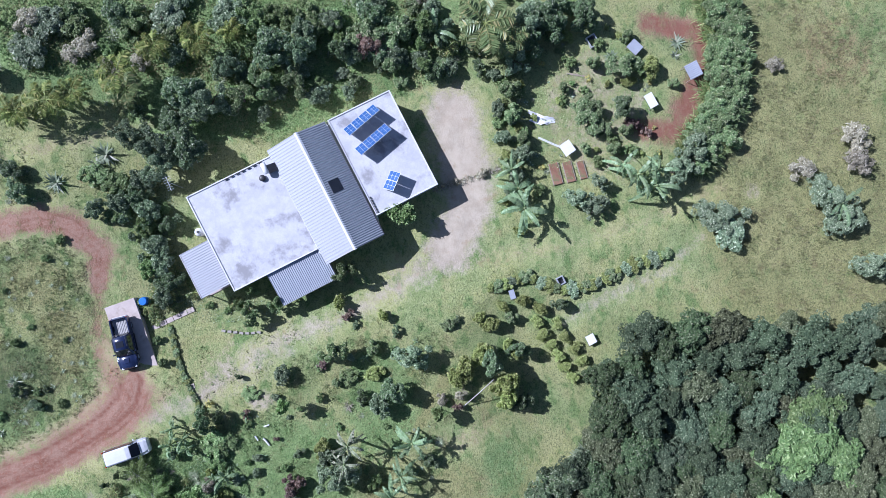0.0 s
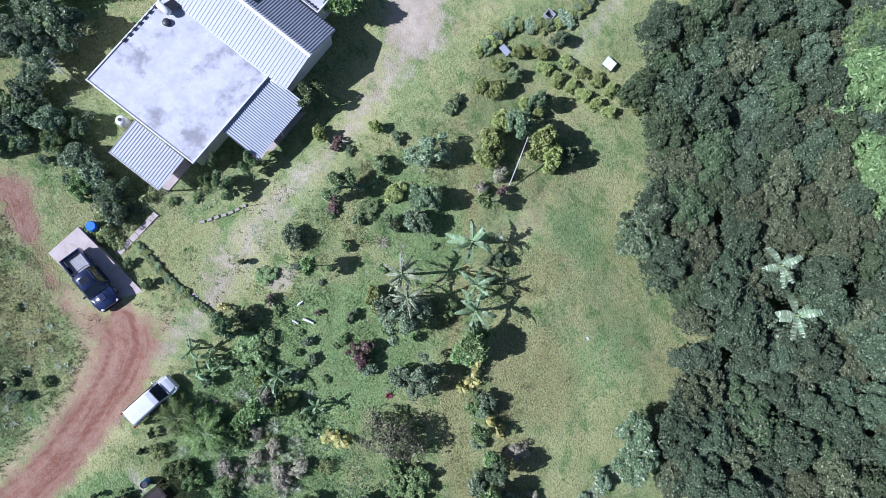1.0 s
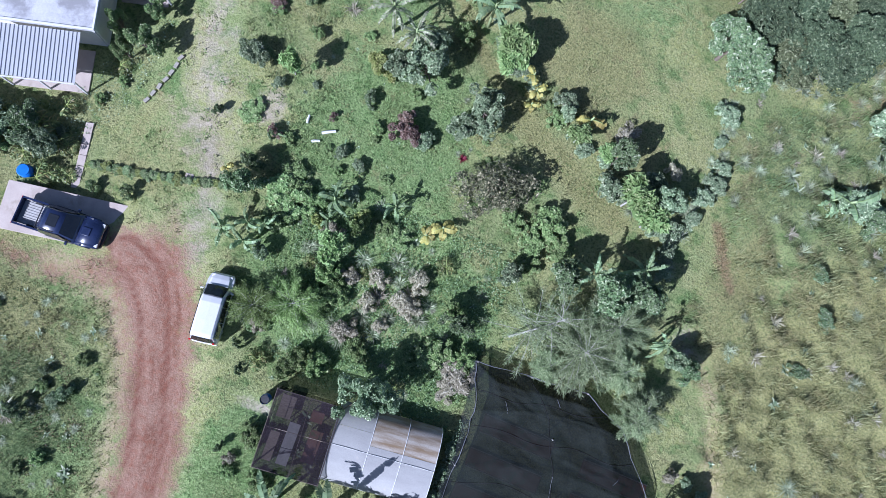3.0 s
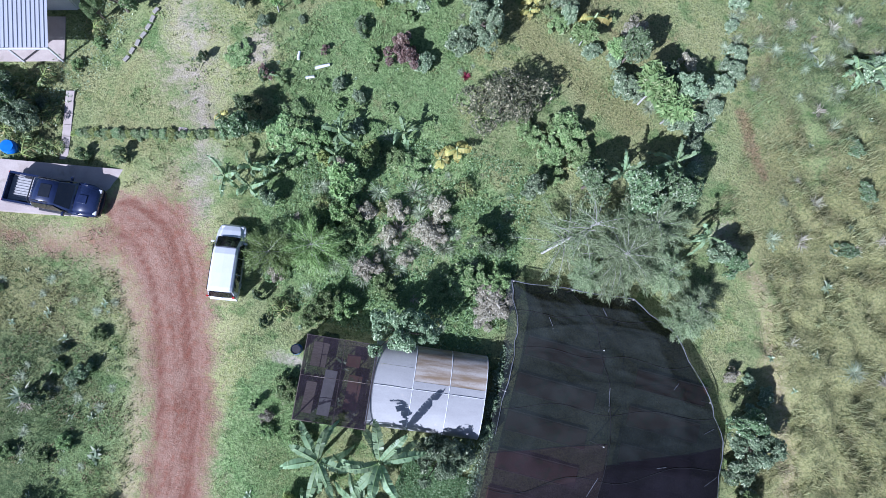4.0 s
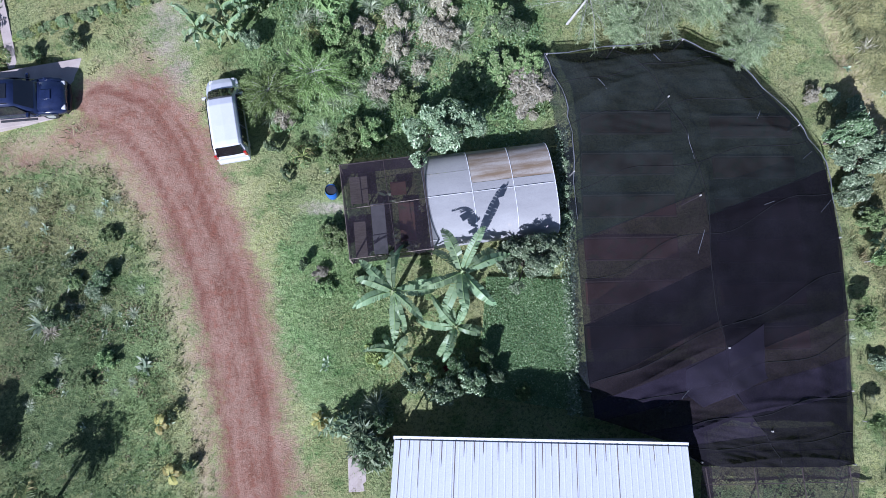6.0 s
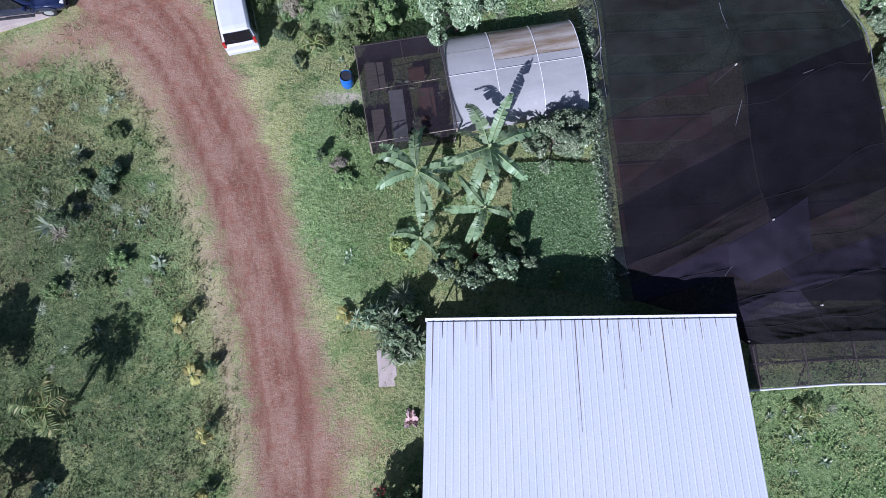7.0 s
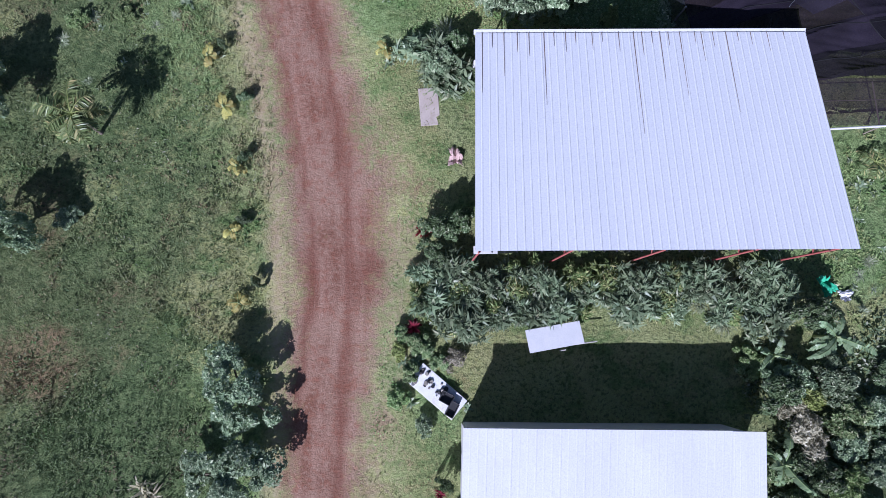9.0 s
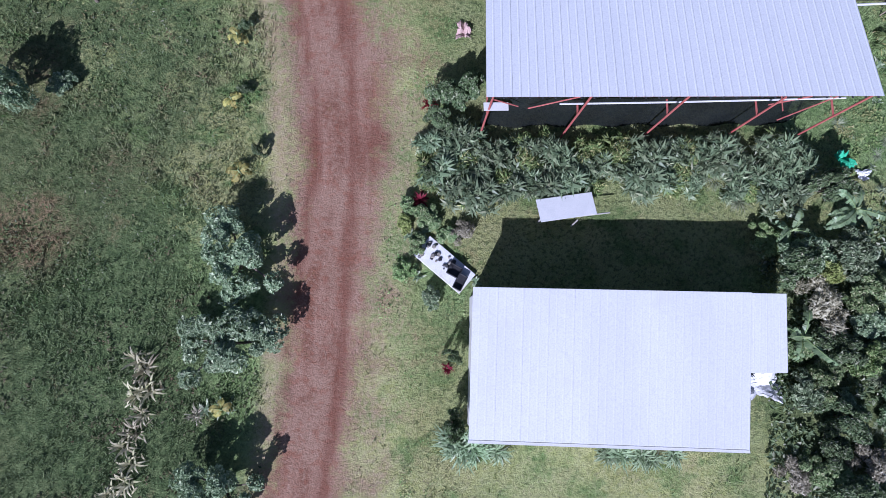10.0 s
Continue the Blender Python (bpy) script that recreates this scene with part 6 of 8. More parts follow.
def grow_feather(label, seed, R, H, limbs, per, mat, needle=0.45, name="tree", lean=(0, 0), girth=0.16):
    """A tree of long limbs hung with fine needles."""
    r = np.random.default_rng(seed)
    ob = new(name)
    tagged(ob, label, "tree")
    stems, C, D = [tube([(0, 0, -0.15), (lean[0] * 0.4, lean[1] * 0.4, H * 0.45), (lean[0], lean[1], H * 0.9)], [girth, girth * 0.7, girth * 0.2], 8)], [], []
    for i in range(limbs):
        t = 0.3 + 0.65 * r.random()
        o = np.array((lean[0] * t, lean[1] * t, H * t * 0.9))
        az = r.random() * 2 * math.pi
        l = R * (0.55 + 0.5 * r.random()) * (1.15 - 0.5 * t)
        tip = o + np.array((math.cos(az) * l, math.sin(az) * l, 0.15 * H * r.random() + 0.1))
        midp = o + (tip - o) * 0.5 + (0, 0, 0.12 * l)
        stems.append(tube([tuple(o), tuple(midp), tuple(tip)], [0.026, 0.016, 0.006], 5, cap=False))
        k = r.random(per)[:, None] ** 0.75
        p = o + (tip - o) * k + (0, 0, 0.3 * l) * k * (1 - k) + 0.10 * r.normal(size=(per, 3))
        out = unit(tip - o)
        C.append(p)
        D.append(unit(out * 0.8 + r.normal(size=(per, 3)) * 0.55 + (0, 0, 0.1)))
    C, D = np.concatenate(C), np.concatenate(D)
    side = unit(np.cross(D, r.normal(size=D.shape))) * 0.017
    l = (needle * (0.6 + 0.7 * r.random(len(C))))[:, None]
    vs = np.stack((C, C + D * l * 0.5 + side, C + D * l - (0, 0, 0.06), C + D * l * 0.5 - side), 1).reshape(-1, 3)
    part("trunk", join(stems), M["pale_bark"], ob, "pale grey trunk and limbs")
    part("foliage", mesh_np("foliage", vs, np.arange(len(vs)).reshape(-1, 4)), mat, ob)
    return ob


KINDS, FIRST = {}, {}
BUILD = dict(
    bramble=lambda: grow_tree("bramble", "low sprawling dark green bramble in tall grass", "shrub", M["leaf_dark"], M["bark"], 1.5, 0.7, 22, 1500, 0.17, 0.5, 18, 0.1, 0.04, ("stem", "foliage"), 5),
    banana_dry=lambda: grow_banana("half-dead banana plant with dry hanging leaves", 46, 13, 1.7, 0.26, 2.2, M["leaf_wilted"]),
    hedge_bush=lambda: grow_tree("hedge_bush", "tall loose green bush in the garden hedge", "hedge", M["leaf_mid"], M["bark"], 1.3, 2.6, 22, 2600, 0.2, 0.35, 17, 0.1, 0.06, ("stem", "foliage")),
    forest_dark=lambda: grow_tree("tree", "large dark green broadleaf tree in the wood", "tree", M["leaf_forest"], M["bark"], 3.2, 6.5, 90, 15000, 0.23, 0.5, 11),
    forest_mid=lambda: grow_tree("tree", "large mid-green broadleaf tree in the wood", "tree", M["leaf_wood_deep"], M["bark"], 3.0, 6.0, 90, 15000, 0.22, 0.55, 12),
    forest_grey=lambda: grow_tree("tree", "grey-green leafy tree in the wood", "tree", M["leaf_wood_grey"], M["pale_bark"], 2.8, 5.5, 90, 15000, 0.22, 0.45, 13),
    forest_olive=lambda: grow_tree("tree", "olive-brown leafy tree in the wood", "tree", M["leaf_olive"], M["bark"], 2.9, 5.8, 90, 15000, 0.22, 0.5, 15),
    papaya=lambda: grow_tree("small_tree", "slender small tree with big pale green leaves", "tree", M["leaf_bright"], M["pale_bark"], 0.85, 2.6, 9, 900, 0.3, 0.45, 16, 0.55, 0.06),
    feather_green=lambda: grow_feather("low spreading tree with fresh green feathery branches", 63, 2.5, 2.3, 46, 210, M["needle_green"], 0.34),
    feather_lean=lambda: grow_feather("leaning feathery tree with bare pale limbs", 64, 3.4, 3.6, 40, 120, M["needle"], 0.38, lean=(2.6, 2.6), girth=0.085),
    forest_bright=lambda: grow_tree("tree", "bright fresh green tree at the edge of the wood", "tree", M["leaf_fresh"], M["pale_bark"], 3.0, 6.0, 70, 10500, 0.32, 0.45, 14),
    tree_dark=lambda: grow_tree("small_tree", "small dense dark green tree", "tree", M["leaf_dark"], M["bark"], 1.6, 3.4, 36, 6400, 0.15, 0.5, 21),
    tree_mid=lambda: grow_tree("small_tree", "small grey-green leafy tree", "tree", M["leaf_grey"], M["bark"], 1.6, 2.6, 40, 8000, 0.115, 0.5, 22),
    tree_light=lambda: grow_tree("small_tree", "small round light green tree", "tree", M["leaf_mid"], M["bark"], 1.2, 2.6, 20, 3200, 0.15, 0.4, 23),
    shrub=lambda: grow_tree("shrub", "rounded leafy mid-green shrub in the grass", "shrub", M["leaf_mid"], M["bark"], 1.0, 1.5, 26, 3200, 0.115, 0.5, 31, 0.15, 0.05, ("stem", "foliage")),
    shrub_grey=lambda: grow_tree("bush", "loose grey-green leafy shrub in the grass", "shrub", M["leaf_grey"], M["bark"], 1.0, 1.4, 26, 3200, 0.115, 0.5, 32, 0.15, 0.05, ("stem", "foliage")),
    shrub_dark=lambda: grow_tree("evergreen_bush", "dense dark green shrub in the grass", "shrub", M["leaf_dark"], M["bark"], 1.0, 1.6, 26, 3200, 0.12, 0.45, 33, 0.15, 0.05, ("stem", "foliage")),
    shrub_lime=lambda: grow_tree("yellow_bush", "loose yellow-green leafy shrub in the grass", "shrub", M["leaf_lime"], M["bark"], 1.0, 1.3, 19, 2000, 0.14, 0.5, 34, 0.15, 0.05, ("stem", "foliage")),
    shrub_red=lambda: grow_tree("red_bush", "dull red leafy shrub in the grass", "shrub", M["leaf_red"], M["bark"], 1.0, 1.3, 18, 1800, 0.13, 0.4, 35, 0.15, 0.05, ("stem", "foliage")),
    shrub_bright=lambda: grow_tree("green_bush", "bright fresh green leafy shrub in the grass", "shrub", M["leaf_bright"], M["bark"], 1.0, 1.2, 26, 3200, 0.11, 0.55, 36, 0.08, 0.05, ("stem", "foliage")),
    shrub_dry=lambda: grow_tree("dry_bush", "dry pale grey twiggy shrub in the grass", "shrub", M["leaf_dry"], M["pale_bark"], 1.0, 1.2, 18, 1400, 0.16, 0.25, 37, 0.1, 0.04, ("stem", "foliage")),
    croton=lambda: grow_tree("shrub", "large mottled cream and dark croton shrub", "shrub", M["leaf_croton"], M["bark"], 2.5, 2.4, 70, 6000, 0.13, 0.42, 38, 0.1, 0.07, ("stem", "foliage"), 4, 0.8),
    ball=lambda: grow_tree("clipped_shrub", "round clipped yellow-green shrub in a row", "shrub", M["leaf_lime"], M["bark"], 0.75, 0.85, 24, 1500, 0.08, 0.5, 39, 0.05, 0.04, ("stem", "foliage"), 4, 0.75),
    banana=lambda: grow_banana("tall banana plant with broad torn leaves", 41, 10, 2.5, 0.5, 1.9),
    banana_b=lambda: grow_banana("banana plant with arching pale green leaves", 42, 9, 2.3, 0.46, 1.6),
    banana_c=lambda: grow_banana("young banana plant with few upright leaves", 43, 6, 1.5, 0.42, 0.7),
    traveller=lambda: grow_banana("grey-leaved giant banana at the edge of the wood", 44, 8, 2.2, 0.8, 3.2, M["leaf_grey"]),
    yellow=lambda: grow_banana("small plant with broad yellow leaves", 45, 5, 0.9, 0.55, 0.5, M["leaf_yellow"], "broadleaf_plant"),
    coconut=lambda: grow_palm("yellowish young coconut palm in the undergrowth", 51, M["leaf_coconut"], 13, 2.7, 2.2, leaflets=36, width=0.055, reach=0.42),
    palm=lambda: grow_palm("dark green feather palm with long fronds", 52, M["leaf_palm"], 16, 2.8, 3.2, leaflets=32, width=0.07),
    palm_small=lambda: grow_palm("small green feather palm in the grass", 53, M["leaf_palm"], 9, 1.1, 0.35, leaflets=18, width=0.035),
    feather=lambda: grow_feather("feathery grey-green tree with drooping needles", 61, 2.4, 4.2, 60, 260, M["needle"], 0.36),
    feather_big=lambda: grow_feather("large feathery tree with pale bare limbs and needles", 62, 3.8, 4.6, 80, 260, M["needle"], 0.42, lean=(0.6, 0.3)),
    agave=lambda: grow_clump("grass_clump", "grey-green tussock of arching blades", "grass clump", M["tussock"], 90, 0.95, 0.035, (0.3, 0.95), 0.5, 0.08, 71),
    rosette=lambda: grow_clump("rosette_plant", "spiky grey rosette of stiff leaves", "rosette plant", M["blade_grey"], 34, 0.9, 0.11, (0.15, 0.85), 0.25, 0.04, 72),
    cane=lambda: grow_clump("hedge_plant", "tall green cane plant in a hedge", "hedge", M["reed"], 150, 2.4, 0.09, (0.6, 1.15), 0.55, 0.4, 73, 5),
    ginger=lambda: grow_tree("ginger_plant", "tall dark green ginger clump with pointed leaves", "plant", M["leaf_ginger"], M["bark"], 0.6, 1.2, 9, 250, 0.42, 0.2, 74, 0.2, 0.03, ("stem", "foliage"), 7),
    ginger_dark=lambda: grow_tree("ginger_plant", "pale yellow-green ginger clump with pointed leaves", "plant", M["reed"], M["bark"], 0.6, 1.0, 9, 460, 0.28, 0.2, 75, 0.2, 0.03, ("stem", "foliage"), 7),
    crimson=lambda: grow_clump("cordyline", "crimson spiky cordyline plant in the grass", "plant", M["leaf_crimson"], 30, 0.6, 0.08, (0.3, 1.0), 0.35, 0.04, 76),
    dry_clump=lambda: grow_clump("dry_plant", "dry straw-coloured spiky plant", "plant", M["leaf_dry"], 60, 0.7, 0.05, (0.2, 1.0), 0.4, 0.1, 77),
    maize=lambda: grow_clump("maize_plant", "dry cream-coloured maize plant in a row", "plant", M["leaf_maize"], 26, 0.85, 0.1, (0.25, 1.1), 0.45, 0.22, 80, 4),
    lily=lambda: grow_clump("lily_clump", "bright green strappy lily clump by the wall", "plant", M["leaf_lily"], 95, 0.85, 0.05, (0.3, 0.9), 0.6, 0.1, 78),
    weed=lambda: grow_clump("weed", "low broad-leaved weed in the grass", "weed", M["leaf_grey"], 16, 0.5, 0.12, (0.2, 0.8), 0.4, 0.08, 79, 3),
)
turner = random.Random(5)


def plant(kind, x, y, s=1.0, sz=None, label="", group=""):
    """Sets a plant of a kind on the ground, scaled by s (and sz upwards)."""
    z = gz(x, y)
    sz = s if sz is None else sz
    turn = turner.random() * 360
    if kind not in KINDS:
        ob = KINDS[kind] = BUILD[kind]()
        FIRST[kind] = ob["label"]
        ob.matrix_basis = pose(x, y, z, 0, 0, turn) @ Matrix.Diagonal((s, s, sz, 1))
    else:
        f = KINDS[kind]
        ob = copy_thing(f, pose(x, y, z, 0, 0, turn))
        ob.matrix_basis = pose(x, y, z, 0, 0, turn) @ Matrix.Diagonal((s, s, sz, 1))
    tagged(ob, label or FIRST[kind], group=group)
    return ob


GROW = dict(banana=(1.05, 1.6), banana_b=(1.05, 1.6), banana_c=(1.1, 1.5), shrub=(1.0, 1.35), shrub_grey=(1.0, 1.35), shrub_dark=(1.0, 1.4), shrub_lime=(1.05, 1.2), tree_dark=(1.0, 1.3), tree_mid=(1.0, 1.3), croton=(1.0, 1.35), shrub_red=(1.1, 1.4))


def plants(kind, spots, group="", label=""):
    a, b = GROW.get(kind, (1.0, 1.0))
    for p in spots:
        plant(kind, p[0], p[1], p[2] * a, (p[3] if len(p) > 3 else p[2]) * b, label, group)


def inside(x, y, poly):
    c = False
    for (ax, ay), (bx, by) in zip(poly, poly[1:] + poly[:1]):
        if (ay > y) != (by > y) and x < (bx - ax) * (y - ay) / (by - ay) + ax:
            c = not c
    return c


# the wood on the eastern side
WOOD = [(10.6, 20.2), (7.4, 25), (7.0, 32), (9.5, 41), (9, 56), (30, 66), (62, 62), (62, 22), (50, 12.5), (42.5, 4.5), (38.2, 3.6), (36.8, 7.5), (34, 10.8), (29, 13.8), (23.5, 13.6), (20, 15.6), (15.5, 19.5)]
wr = random.Random(21)
wood = []
tries = 0
while len(wood) < 270 and tries < 16000:
    tries += 1
    x, y = wr.uniform(4, 62), wr.uniform(2, 64)
    if inside(x, y, WOOD) and all((x - a) ** 2 + (y - b) ** 2 > 5.4 for a, b in wood) and (x - 35) ** 2 + (y - 20.5) ** 2 > 7 and (x - 21) ** 2 + (y - 40) ** 2 > 8 and (x - 28.5) ** 2 + (y - 35.5) ** 2 > 10:
        wood.append((x, y))
for x, y in wood:
    k = wr.choice(("forest_dark", "forest_dark", "forest_olive", "forest_grey", "forest_olive", "forest_dark", "forest_mid"))
    s = wr.uniform(0.5, 0.92)
    plant(k, x, y, s, wr.uniform(0.5, 0.8), group="trees of the wood")
plants("forest_bright", [(20.8, 40.2, 1.2, 0.9), (17.8, 42.0, 0.9, 0.8), (22.6, 43.6, 1.0, 0.8), (28.4, 35.5, 1.05, 0.85)], "trees of the wood")
plants("traveller", [(35.4, 21.2, 1.1), (31.0, 22.4, 0.95, 1.1), (37.4, 18.4, 0.8), (33.6, 18.4, 0.7), (39.4, 21.6, 0.6, 0.8)], "giant bananas")
plants("forest_dark", [(37.5, 6.5, 0.8, 0.7), (39.5, 9.0, 0.85, 0.7), (41.5, 5.8, 0.75, 0.65)], "trees of the wood")
plants("rosette", [(19.4, 18.1, 1.8), (19.9, 17.2, 1.5)], "rosettes")
plants("tree_dark", [(21.0, 15.4, 1.3, 1.0), (22.5, 12.6, 1.2, 0.9), (36.2, 3.0, 1.2, 0.9), (37.8, 2.0, 1.2, 0.9)], "trees of the wood")

# north and west of the house
plants("shrub_dark", [(-26.2, -2.3, 1.4), (-27.1, 6.9, 1.4), (-28.2, 4.6, 1.2), (-29.5, 1.5, 1.4), (-13.4, -24.7, 0.8), (-10.2, -24.9, 0.8), (-22.2, -24.2, 1.0), (-26.3, -15.0, 1.2), (-23.0, 7.2, 1.0), (-25.2, 17.6, 1.5), (-26.8, 20.5, 1.6), (-27.4, 23.8, 1.5)], "dark shrubs")
plants("shrub_red", [(-26.5, 0.8, 1.5), (-25.2, 2.6, 1.0), (18.0, -13.0, 0.95), (13.2, -14.0, 0.3), (10.3, -16.7, 0.45)], "red shrubs")
plants("shrub_grey", [(-25.0, 3.0, 1.2), (-21.7, -5.8, 1.1), (-24.6, 5.6, 1.0), (-12.4, -29.4, 1.1), (-12.8, -27.3, 1.1), (-8.3, -24.0, 1.1), (-20.6, -11.6, 0.9), (-28.6, -6.4, 1.5), (-22.0, -2.4, 0.9)], "grey shrubs")
for _ in range(80):
    x, y = wr.uniform(-46, -27.5), wr.uniform(-44, 20)
    plant(wr.choice(("shrub", "shrub_grey", "shrub_bright", "shrub_grey", "shrub_dry", "agave", "banana_c")), x, y, wr.uniform(0.8, 1.6), group="overgrown slope")
for _ in range(30):
    x, y = wr.uniform(-24, -14), wr.uniform(-40, -24)
    if x < -15.5 - 0.32 * (y + 40) + 0.5 and not (-22.5 < x < -18.5):
        plant(wr.choice(("shrub", "shrub_grey", "shrub_bright", "weed")), x, y, wr.uniform(0.5, 1.0), group="bushes beside the loop")
# strip of bushes along the west side of the house
plants("shrub_grey", [(-5.5, -24.9, 0.5), (-7.0, -25.8, 0.5), (-9.3, -26.4, 0.5), (-11.2, -27.2, 0.6), (-2.2, -22.6, 0.4)], "bushes beside the house")
plants("shrub_bright", [(-9.6, -22.8, 0.6), (-12.0, -23.0, 0.6), (-13.6, -26.4, 0.6), (-7.4, -23.4, 0.5), (-1.2, -19.6, 0.45), (-0.4, -17.8, 0.4)], "bushes beside the house")
plants("palm_small", [(-3.6, -22.8, 1.5), (-6.1, -23.3, 1.4), (-1.9, -26.0, 1.3), (-1.2, -16.9, 0.9), (-1.6, -25.3, 1.0), (-0.3, -25.0, 0.8), (-2.8, -20.9, 1.0), (-3.6, -24.8, 1.1), (-1.4, -23.2, 1.0)], "small palms")
plants("shrub", [(1.6, -25.0, 0.45), (3.9, -24.4, 0.5)], "small shrubs by the pad")

# yard edge and garden north-east of the house
plants("shrub_grey", [(-22.2, 13.4, 0.8), (-18.5, 13.2, 0.9), (-15.4, 13.6, 0.8), (-13.3, 15.3, 1.1), (-11.0, 14.4, 1.0), (-9.6, 13.4, 0.7)], "yard edge shrubs")
plants("shrub", [(-20.2, 14.8, 1.2), (-17.6, 14.8, 1.1), (-14.8, 15.6, 0.9), (-12.2, 13.6, 0.7), (-24.3, 14.6, 1.0)], "yard edge shrubs")
plants("weed", [(-16.2, 15.2, 1.0), (-12.0, 16.2, 1.1), (-10.0, 15.4, 1.1), (-13.0, 17.0, 0.9), (-19.0, 16.6, 0.9)], "yard edge weeds")
plants("banana_b", [(-9.3, 26.8, 1.15), (-7.9, 28.6, 1.1), (-10.6, 25.6, 0.9), (-9.6, 29.4, 0.9)], "bananas in the garden")
plants("shrub_lime", [(-5.0, 14.0, 0.7), (-21.0, 30.8, 1.2), (-8.4, 13.0, 0.6), (-19.8, 28.0, 0.7), (-25.6, 22.0, 0.8)], "yellow-green shrubs")
plants("tree_light", [(-21.7, 27.4, 1.3, 0.9), (-16.6, 22.7, 1.3, 0.8), (-17.8, 23.6, 0.9, 0.7), (-15.0, 24.2, 0.9, 0.6)], "garden trees")
plants("tree_dark", [(-17.0, 26.6, 0.7, 0.7)], "garden trees")
plants("shrub_bright", [(-22.6, 22.0, 0.7), (-21.4, 29.6, 1.0), (-13.8, 25.6, 0.7), (-12.4, 27.6, 0.7), (-24.4, 25.4, 0.7), (-18.6, 20.6, 0.6), (-11.4, 23.6, 0.7), (-9.0, 16.6, 0.8)], "garden shrubs")
plants("tree_mid", [(-7.7, 20.8, 0.8, 0.6), (-9.1, 23.4, 0.6, 0.6), (-9.5, 31.7, 1.1, 0.9), (-11.1, 33.8, 1.1, 0.9), (-6.6, 22.4, 0.8, 0.6)], "garden trees")
plants("rosette", [(-23.0, 26.7, 1.3), (-23.8, 34.4, 1.6), (-22.4, 34.0, 1.1)], "rosettes")
plants("shrub", [(-22.3, 24.4, 0.8), (-20.0, 20.8, 0.6), (-13.0, 22.4, 0.6), (-19.2, 33.2, 0.6), (-14.5, 27.0, 0.8), (-25.0, 28.6, 0.7), (-12.6, 25.4, 0.8)], "garden shrubs")
plants("shrub_red", [(-15.2, 28.0, 0.8), (-14.2, 29.4, 0.6)], "red shrubs")
hl = [(-31, 38.5), (-27.2, 39.6), (-23.3, 40.3), (-19.6, 39.4), (-16.0, 38.4), (-13.1, 36.6), (-10.3, 33.8)]
for (ax, ay), (bx, by) in zip(hl, hl[1:]):
    for k in range(4):
        for o in (-1.5, -0.75, 0.0, 0.75, 1.5):
            t = (k + wr.random()) / 4
            nxy = Vector((by - ay, ax - bx)).normalized()
            plant("cane", ax + (bx - ax) * t + nxy.x * o + wr.uniform(-.3, .3), ay + (by - ay) * t + nxy.y * o + wr.uniform(-.3, .3), wr.uniform(0.75, 1.1), group="hedge plants")
            if o in (-1.5, 0.0, 1.5):
                plant("hedge_bush", ax + (bx - ax) * t + nxy.x * o * 0.8 + wr.uniform(-.5, .5), ay + (by - ay) * t + nxy.y * o * 0.8 + wr.uniform(-.5, .5), wr.uniform(0.7, 1.0), group="hedge plants")
# field
plants("tree_mid", [(3.5, 52.2, 1.1, 0.8)], "trees in the field")
plants("shrub_dry", [(-8.1, 46.2, 1.5), (-10.8, 52.8, 1.7), (-8.0, 52.8, 1.6), (-20.0, 45.0, 1.0)], "dry shrubs")

# hedge along the grass path, clipped rows
for i in range(26):
    t = i / 25 * 5
    line = [(0.7, 10.1), (0.0, 14.0), (2.0, 18.1), (1.6, 21.9), (0.2, 25.9), (-0.5, 29.8)]
    a, b = line[min(int(t), 4)], line[min(int(t), 4) + 1]
    f = t - min(int(t), 4)
    plant(("shrub_lime", "shrub", "shrub_lime", "shrub_grey")[i % 4], a[0] + (b[0] - a[0]) * f, a[1] + (b[1] - a[1]) * f, 0.55 + 0.18 * (i % 3), 0.5, group="low hedge")
plants("ball", [(5.0, 14.6, 1.20), (6.4, 15.1, 1.26), (7.6, 15.9, 1.14), (8.9, 16.4, 1.26), (10.2, 17.0, 1.20), (11.4, 17.7, 1.14), (5.5, 16.7, 1.14), (6.9, 17.4, 1.20), (8.3, 18.2, 1.26), (9.7, 18.9, 1.20), (11.1, 19.5, 1.14), (12.3, 20.2, 1.08)], "clipped shrubs in two rows")
plants("shrub_lime", [(4.6, 9.4, 1.0), (2.8, 11.0, 0.7), (2.4, 13.4, 0.8), (3.6, 15.0, 0.8)], "yellow-green shrubs")
plants("shrub_dark", [(3.4, 17.2, 0.8), (7.4, 12.2, 1.0, 1.4)], "dark shrubs")

# orchard
plants("croton", [(25.0, -14.2, 1.05)], "croton")
line = [(15.6, 3.0), (18.6, -0.5), (20.8, -3.0), (23.6, -4.8), (26.4, -6.4), (28.6, -7.6), (31.2, -8.6), (33.4, -9.8), (35.2, -10.6)]
for (ax, ay), (bx, by) in zip(line, line[1:]):
    for k in range(3):
        t = k / 3 + wr.uniform(0, 0.25)
        plant(wr.choice(("shrub_bright", "agave", "weed", "shrub_grey", "papaya", "weed", "shrub_dark")), ax + (bx - ax) * t + wr.uniform(-.5, .5), ay + (by - ay) * t + wr.uniform(-.5, .5), wr.uniform(0.5, 0.9), group="boundary row")
plants("shrub_grey", [(34.9, -9.8, 0.9, 1.2), (33.0, -10.2, 0.7), (36.2, -11.2, 0.8)], "boundary row")
plants("banana_b", [(33.2, -16.6, 0.6, 1.0), (36.2, -14.8, 0.6, 1.0), (39.4, -18.6, 0.5, 0.8)], "bananas at the boundary")
plants("tree_dark", [(34.6, -17.2, 0.9, 1.1), (36.6, -16.4, 0.8, 1.0), (31.6, -17.4, 0.7, 0.9)], "small dark trees")
